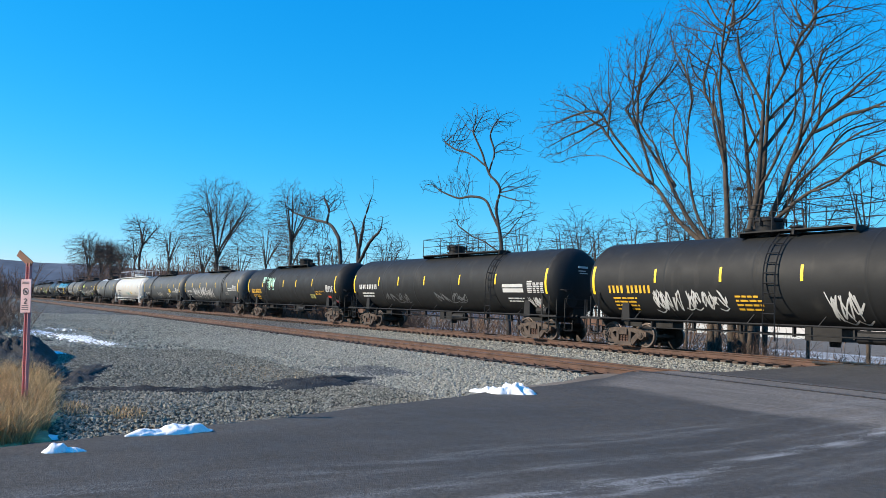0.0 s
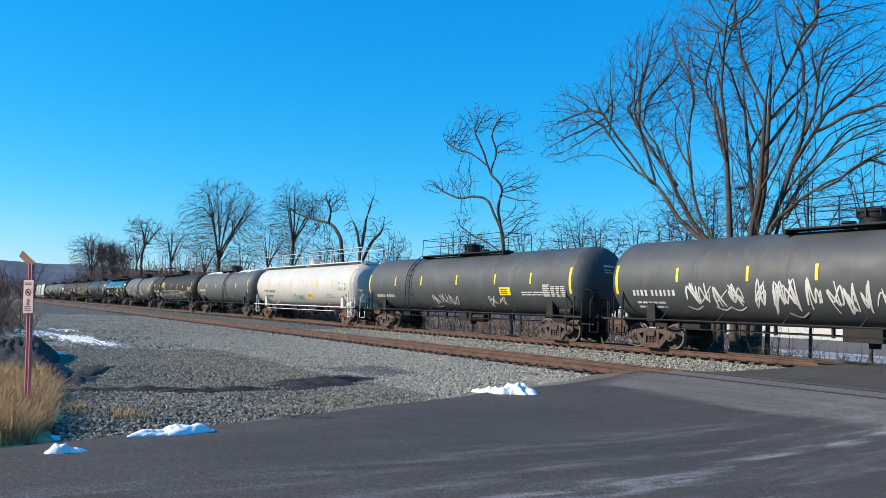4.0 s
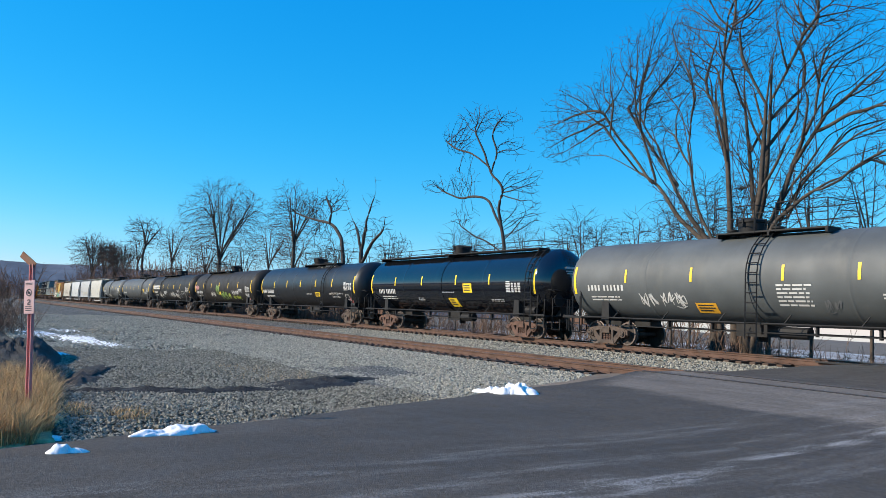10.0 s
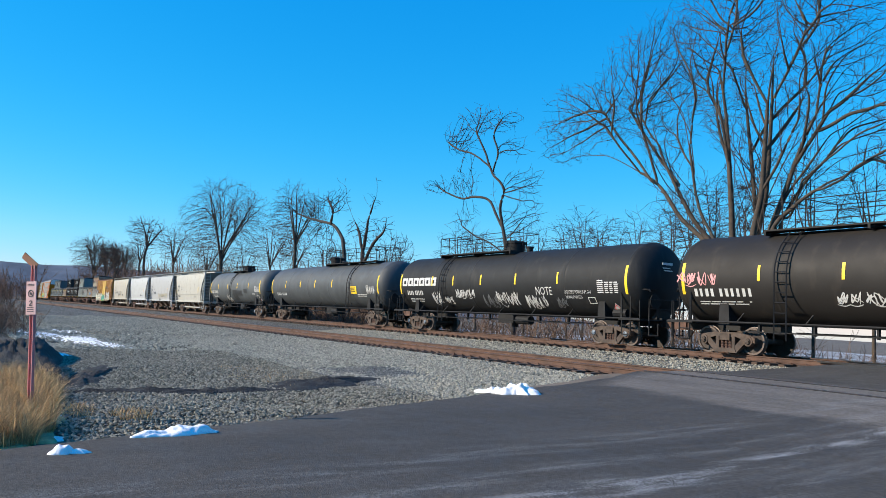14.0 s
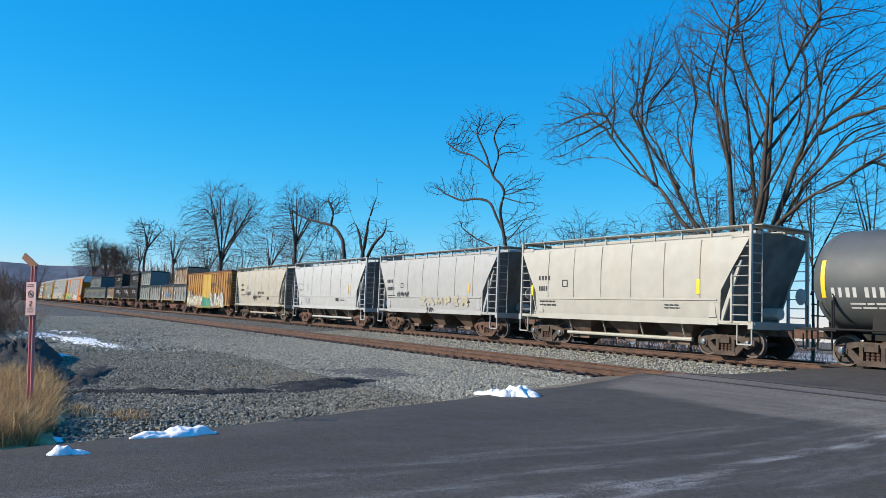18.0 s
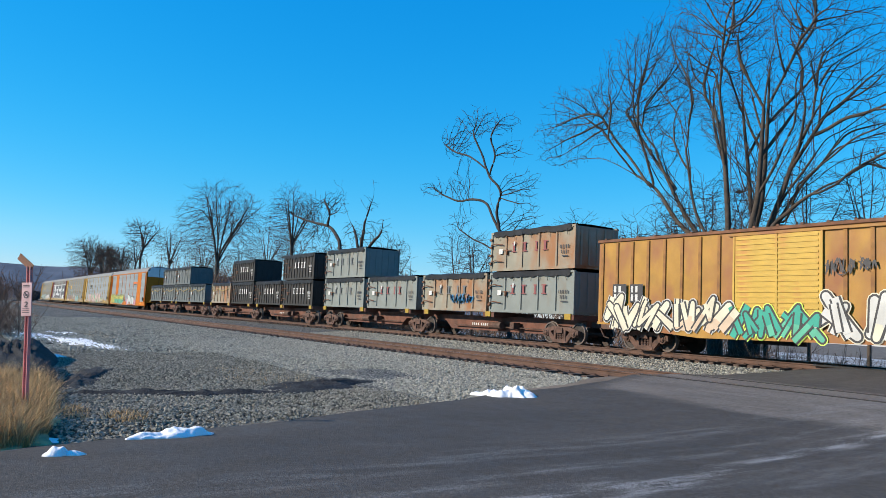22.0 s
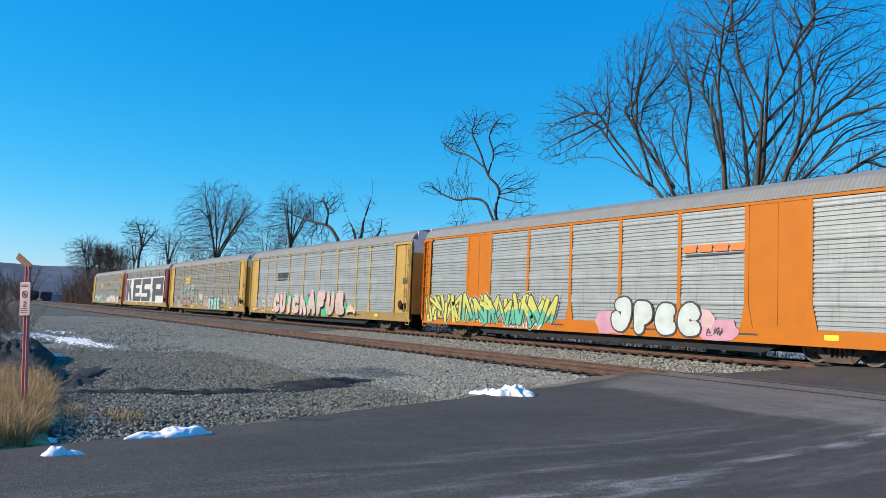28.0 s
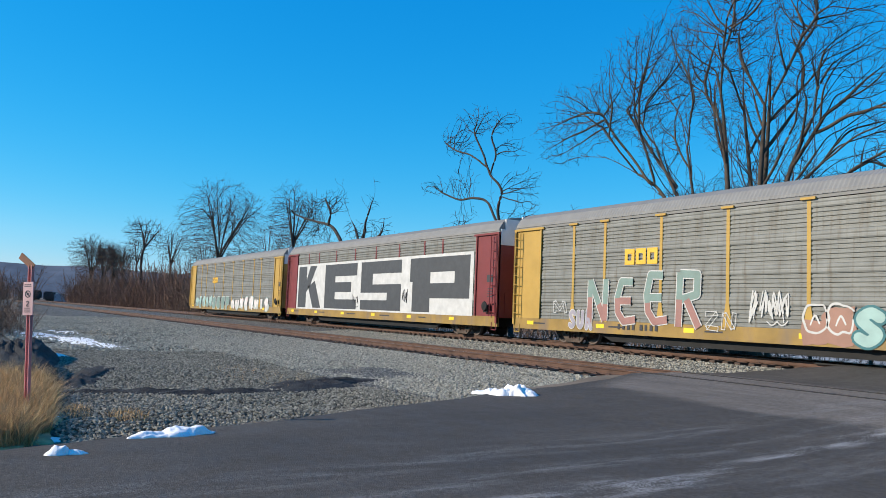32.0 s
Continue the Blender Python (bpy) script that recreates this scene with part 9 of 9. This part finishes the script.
stump_spots = [(x + rng.gauss(0, 0.5), 30.4 + rng.gauss(0, 0.4), rng.uniform(1.2, 2.6)) for x in (-27, -26, -25.5, -23.5, -22.8, -22.3, -21.5, -20.5) for _ in range(5)]
brush("hedge_brush", stump_spots, 8, "shoots and brambles round the maple trunks", BRUSH, 75)
west_spots = [(-290 - 330 * rng.random(), -60 + 88 * rng.random() ** 0.6, rng.uniform(5, 14)) for _ in range(260)]
brush("far_woods", west_spots, 9, "grey-brown leafless woods at the end of the line", RED_TWIG, 76, 0.06)
left_spots = [(-37 - 9 * rng.random(), 0.2 + 1.9 * rng.random(), rng.uniform(1.3, 2.4)) for _ in range(60)] + [(-44 - 70 * rng.random(), -1.5 + 5.5 * rng.random() ** 2, rng.uniform(0.5, 2.0)) for _ in range(150)]
brush("hedge_brush", left_spots, 7, "low tangled brown brush at the gravel's edge", BRUSH, 77, 0.008)


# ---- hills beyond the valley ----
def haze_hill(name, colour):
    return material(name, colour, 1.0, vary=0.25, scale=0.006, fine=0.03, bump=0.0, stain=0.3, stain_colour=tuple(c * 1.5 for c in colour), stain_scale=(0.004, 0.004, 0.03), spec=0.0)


def ridge(name, radius, rows, mat, label, seed):
    """A long hill: rows of (bearing in degrees from +y towards -x, height)."""
    verts, faces, n = [], [], 0
    a = rows[0][0]
    while a <= rows[-1][0]:
        h = lerp_rows(rows, a) + radius * 0.0028 * noise.noise((a * 0.25, seed, 0)) + radius * 0.0012 * noise.noise((a * 1.1, seed, 4))
        for k, (f, r) in enumerate(((0.0, 0.82), (0.55, 0.93), (1.0, 1.0), (0.6, 1.2))):
            t = math.radians(a)
            low = min(-0.03 * radius, h - 0.05 * radius)
            verts.append((-radius * r * math.sin(t), radius * r * math.cos(t), low + (h - low) * f))
        n += 1
        a += 0.5
    for i in range(n - 1):
        for k in range(3):
            faces.append((i * 4 + k, i * 4 + k + 1, i * 4 + k + 5, i * 4 + k + 4))
    return tagged(new(name, flat_data(name, verts, faces, mat, True)), label, "hill", kind="structure")


# distance haze is painted into both colours: bluish, paler on the farther ridge
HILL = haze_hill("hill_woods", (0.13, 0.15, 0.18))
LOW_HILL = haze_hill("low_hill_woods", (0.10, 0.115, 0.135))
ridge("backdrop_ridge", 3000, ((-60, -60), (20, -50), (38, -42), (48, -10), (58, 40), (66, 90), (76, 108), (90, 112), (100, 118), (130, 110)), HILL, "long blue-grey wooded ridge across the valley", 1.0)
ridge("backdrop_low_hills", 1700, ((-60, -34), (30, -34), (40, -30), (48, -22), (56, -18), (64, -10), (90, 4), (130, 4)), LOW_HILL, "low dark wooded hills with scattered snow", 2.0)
VALLEY_SNOW = material("valley_snow", (0.5, 0.5, 0.5), 0.9, vary=0.2, scale=0.05, fine=0.4, bump=0.0, stain=0.75, stain_colour=(0.15, 0.12, 0.09), stain_scale=(0.04, 0.16, 0.04))
snow_xs = [-120 + 6 * k for k in range(32)]
snow_ys = [46 + 6 * k for k in range(12)]
sheet("snow_field", snow_xs, snow_ys, lambda x, y: ground_z(x, y) + 0.15 + 0.25 * noise.noise((x * 0.05, y * 0.05, 7)), VALLEY_SNOW, "thin old snow lying on the field behind the trees", "snow field")

# ---- cars standing on a siding at the bend ----
SIDING_DARK = paint("gondola_dark", (0.05, 0.04, 0.04), 0.8, vary=0.3)
SIDING_BLUE = paint("siding_blue", (0.3, 0.34, 0.4), 0.6, vary=0.2)


def parked_car(x, y, turn, length, height, mat, top, label):
    thing = tagged(new("parked_wagon"), label, "rail wagon", "wagons standing on the siding")
    z = ground_z(x, y) + 0.02
    thing.matrix_basis = pose(x, y, z, 0, 0, turn)
    bm = bmesh.new()
    box(bm, -length / 2, length / 2, -1.5, 1.5, 1.0, height)
    for k in range(int(length / 1.4)):
        u = -length / 2 + 0.7 + 1.4 * k
        box(bm, u - 0.08, u + 0.08, -1.58, 1.58, 1.0, height - 0.1)
    part("body", bm_data("body", bm, mat), thing)
    bm = bmesh.new()
    box(bm, -length / 2 + 0.2, length / 2 - 0.2, -1.2, 1.2, height, height + 0.35)
    part("load" if top is SIDING_DARK else "roof", bm_data("load", bm, top), thing)
    for u in (-length / 2 + 2.2, length / 2 - 2.2):
        bm = bmesh.new()
        for w in (-0.9, 0.9):
            for v in (-0.75, 0.75):
                lathe(bm, [(v - 0.06, 0), (v - 0.06, 0.45), (v + 0.06, 0.45), (v + 0.06, 0)], "y", 12, (w, 0, 0.45))
        box(bm, -1.2, 1.2, -1.0, 1.0, 0.45, 1.0)
        part("truck", bm_data("truck", bm, WHEEL_IRON), thing, pose(u, 0, 0))


parked_car(-287.0, 31.3, -12, 15.0, 3.3, SIDING_BLUE, TRIM_WHITE, "blue-grey hopper wagon with a white top, standing still")
parked_car(-303.0, 29.2, -10, 13.0, 3.2, SIDING_DARK, SIDING_DARK, "dark open wagon standing loaded on the siding")
parked_car(-330.0, 27.4, -6, 13.0, 3.4, SIDING_DARK, SIDING_DARK, "dark gondola wagon standing on the siding")
parked_car(-346.0, 26.8, -4, 13.0, 3.4, SIDING_DARK, SIDING_DARK, "dark gondola wagon with a heaped load")
parked_car(-362.0, 26.4, -2, 13.0, 3.4, SIDING_DARK, SIDING_DARK, "dark gondola wagon at the end of a string")


# ---- motion of the train ----
def run(t):
    """Metres the train has gone."""
    return 16.275 * t


def motions():
    lift = dict((ob, z) for ob, z in riders)
    for thing, s, reach in movers:
        rows, t = [], 0.0
        reach = max(reach, 2.0)
        while t <= 32.01:
            c = s + run(t)
            xa, ya, _ = line_at(c + reach)
            xb, yb, _ = line_at(c - reach)
            heading = math.degrees(math.atan2(ya - yb, xa - xb))
            rows.append((t, Matrix.Translation(((xa + xb) / 2, (ya + yb) / 2, 0)) @ pose(0, 0, 0, 0, 0, heading) @ pose(0, 0, 0, lean(c)) @ pose(0, 0, lift.get(thing, 0.0))))
            t += 1.0
        walk(thing, rows)
    # the wheels roll: all wheelsets of one end turn alike
    for group, x in ((wheels_front, 0.889), (wheels_rear, -0.889)):
        first = group[0]
        walk(first, [(k / FPS, pose(x, 0, 0.457) @ Matrix.Rotation(run(k / FPS) / 0.457, 4, "Y")) for k in range(32 * FPS + 1)])
        keys = first.animation_data
        for other in group[1:]:
            other.rotation_mode = "QUATERNION"
            mine = other.animation_data_create()
            mine.action = keys.action
            mine.action_slot = keys.action_slot


motions()
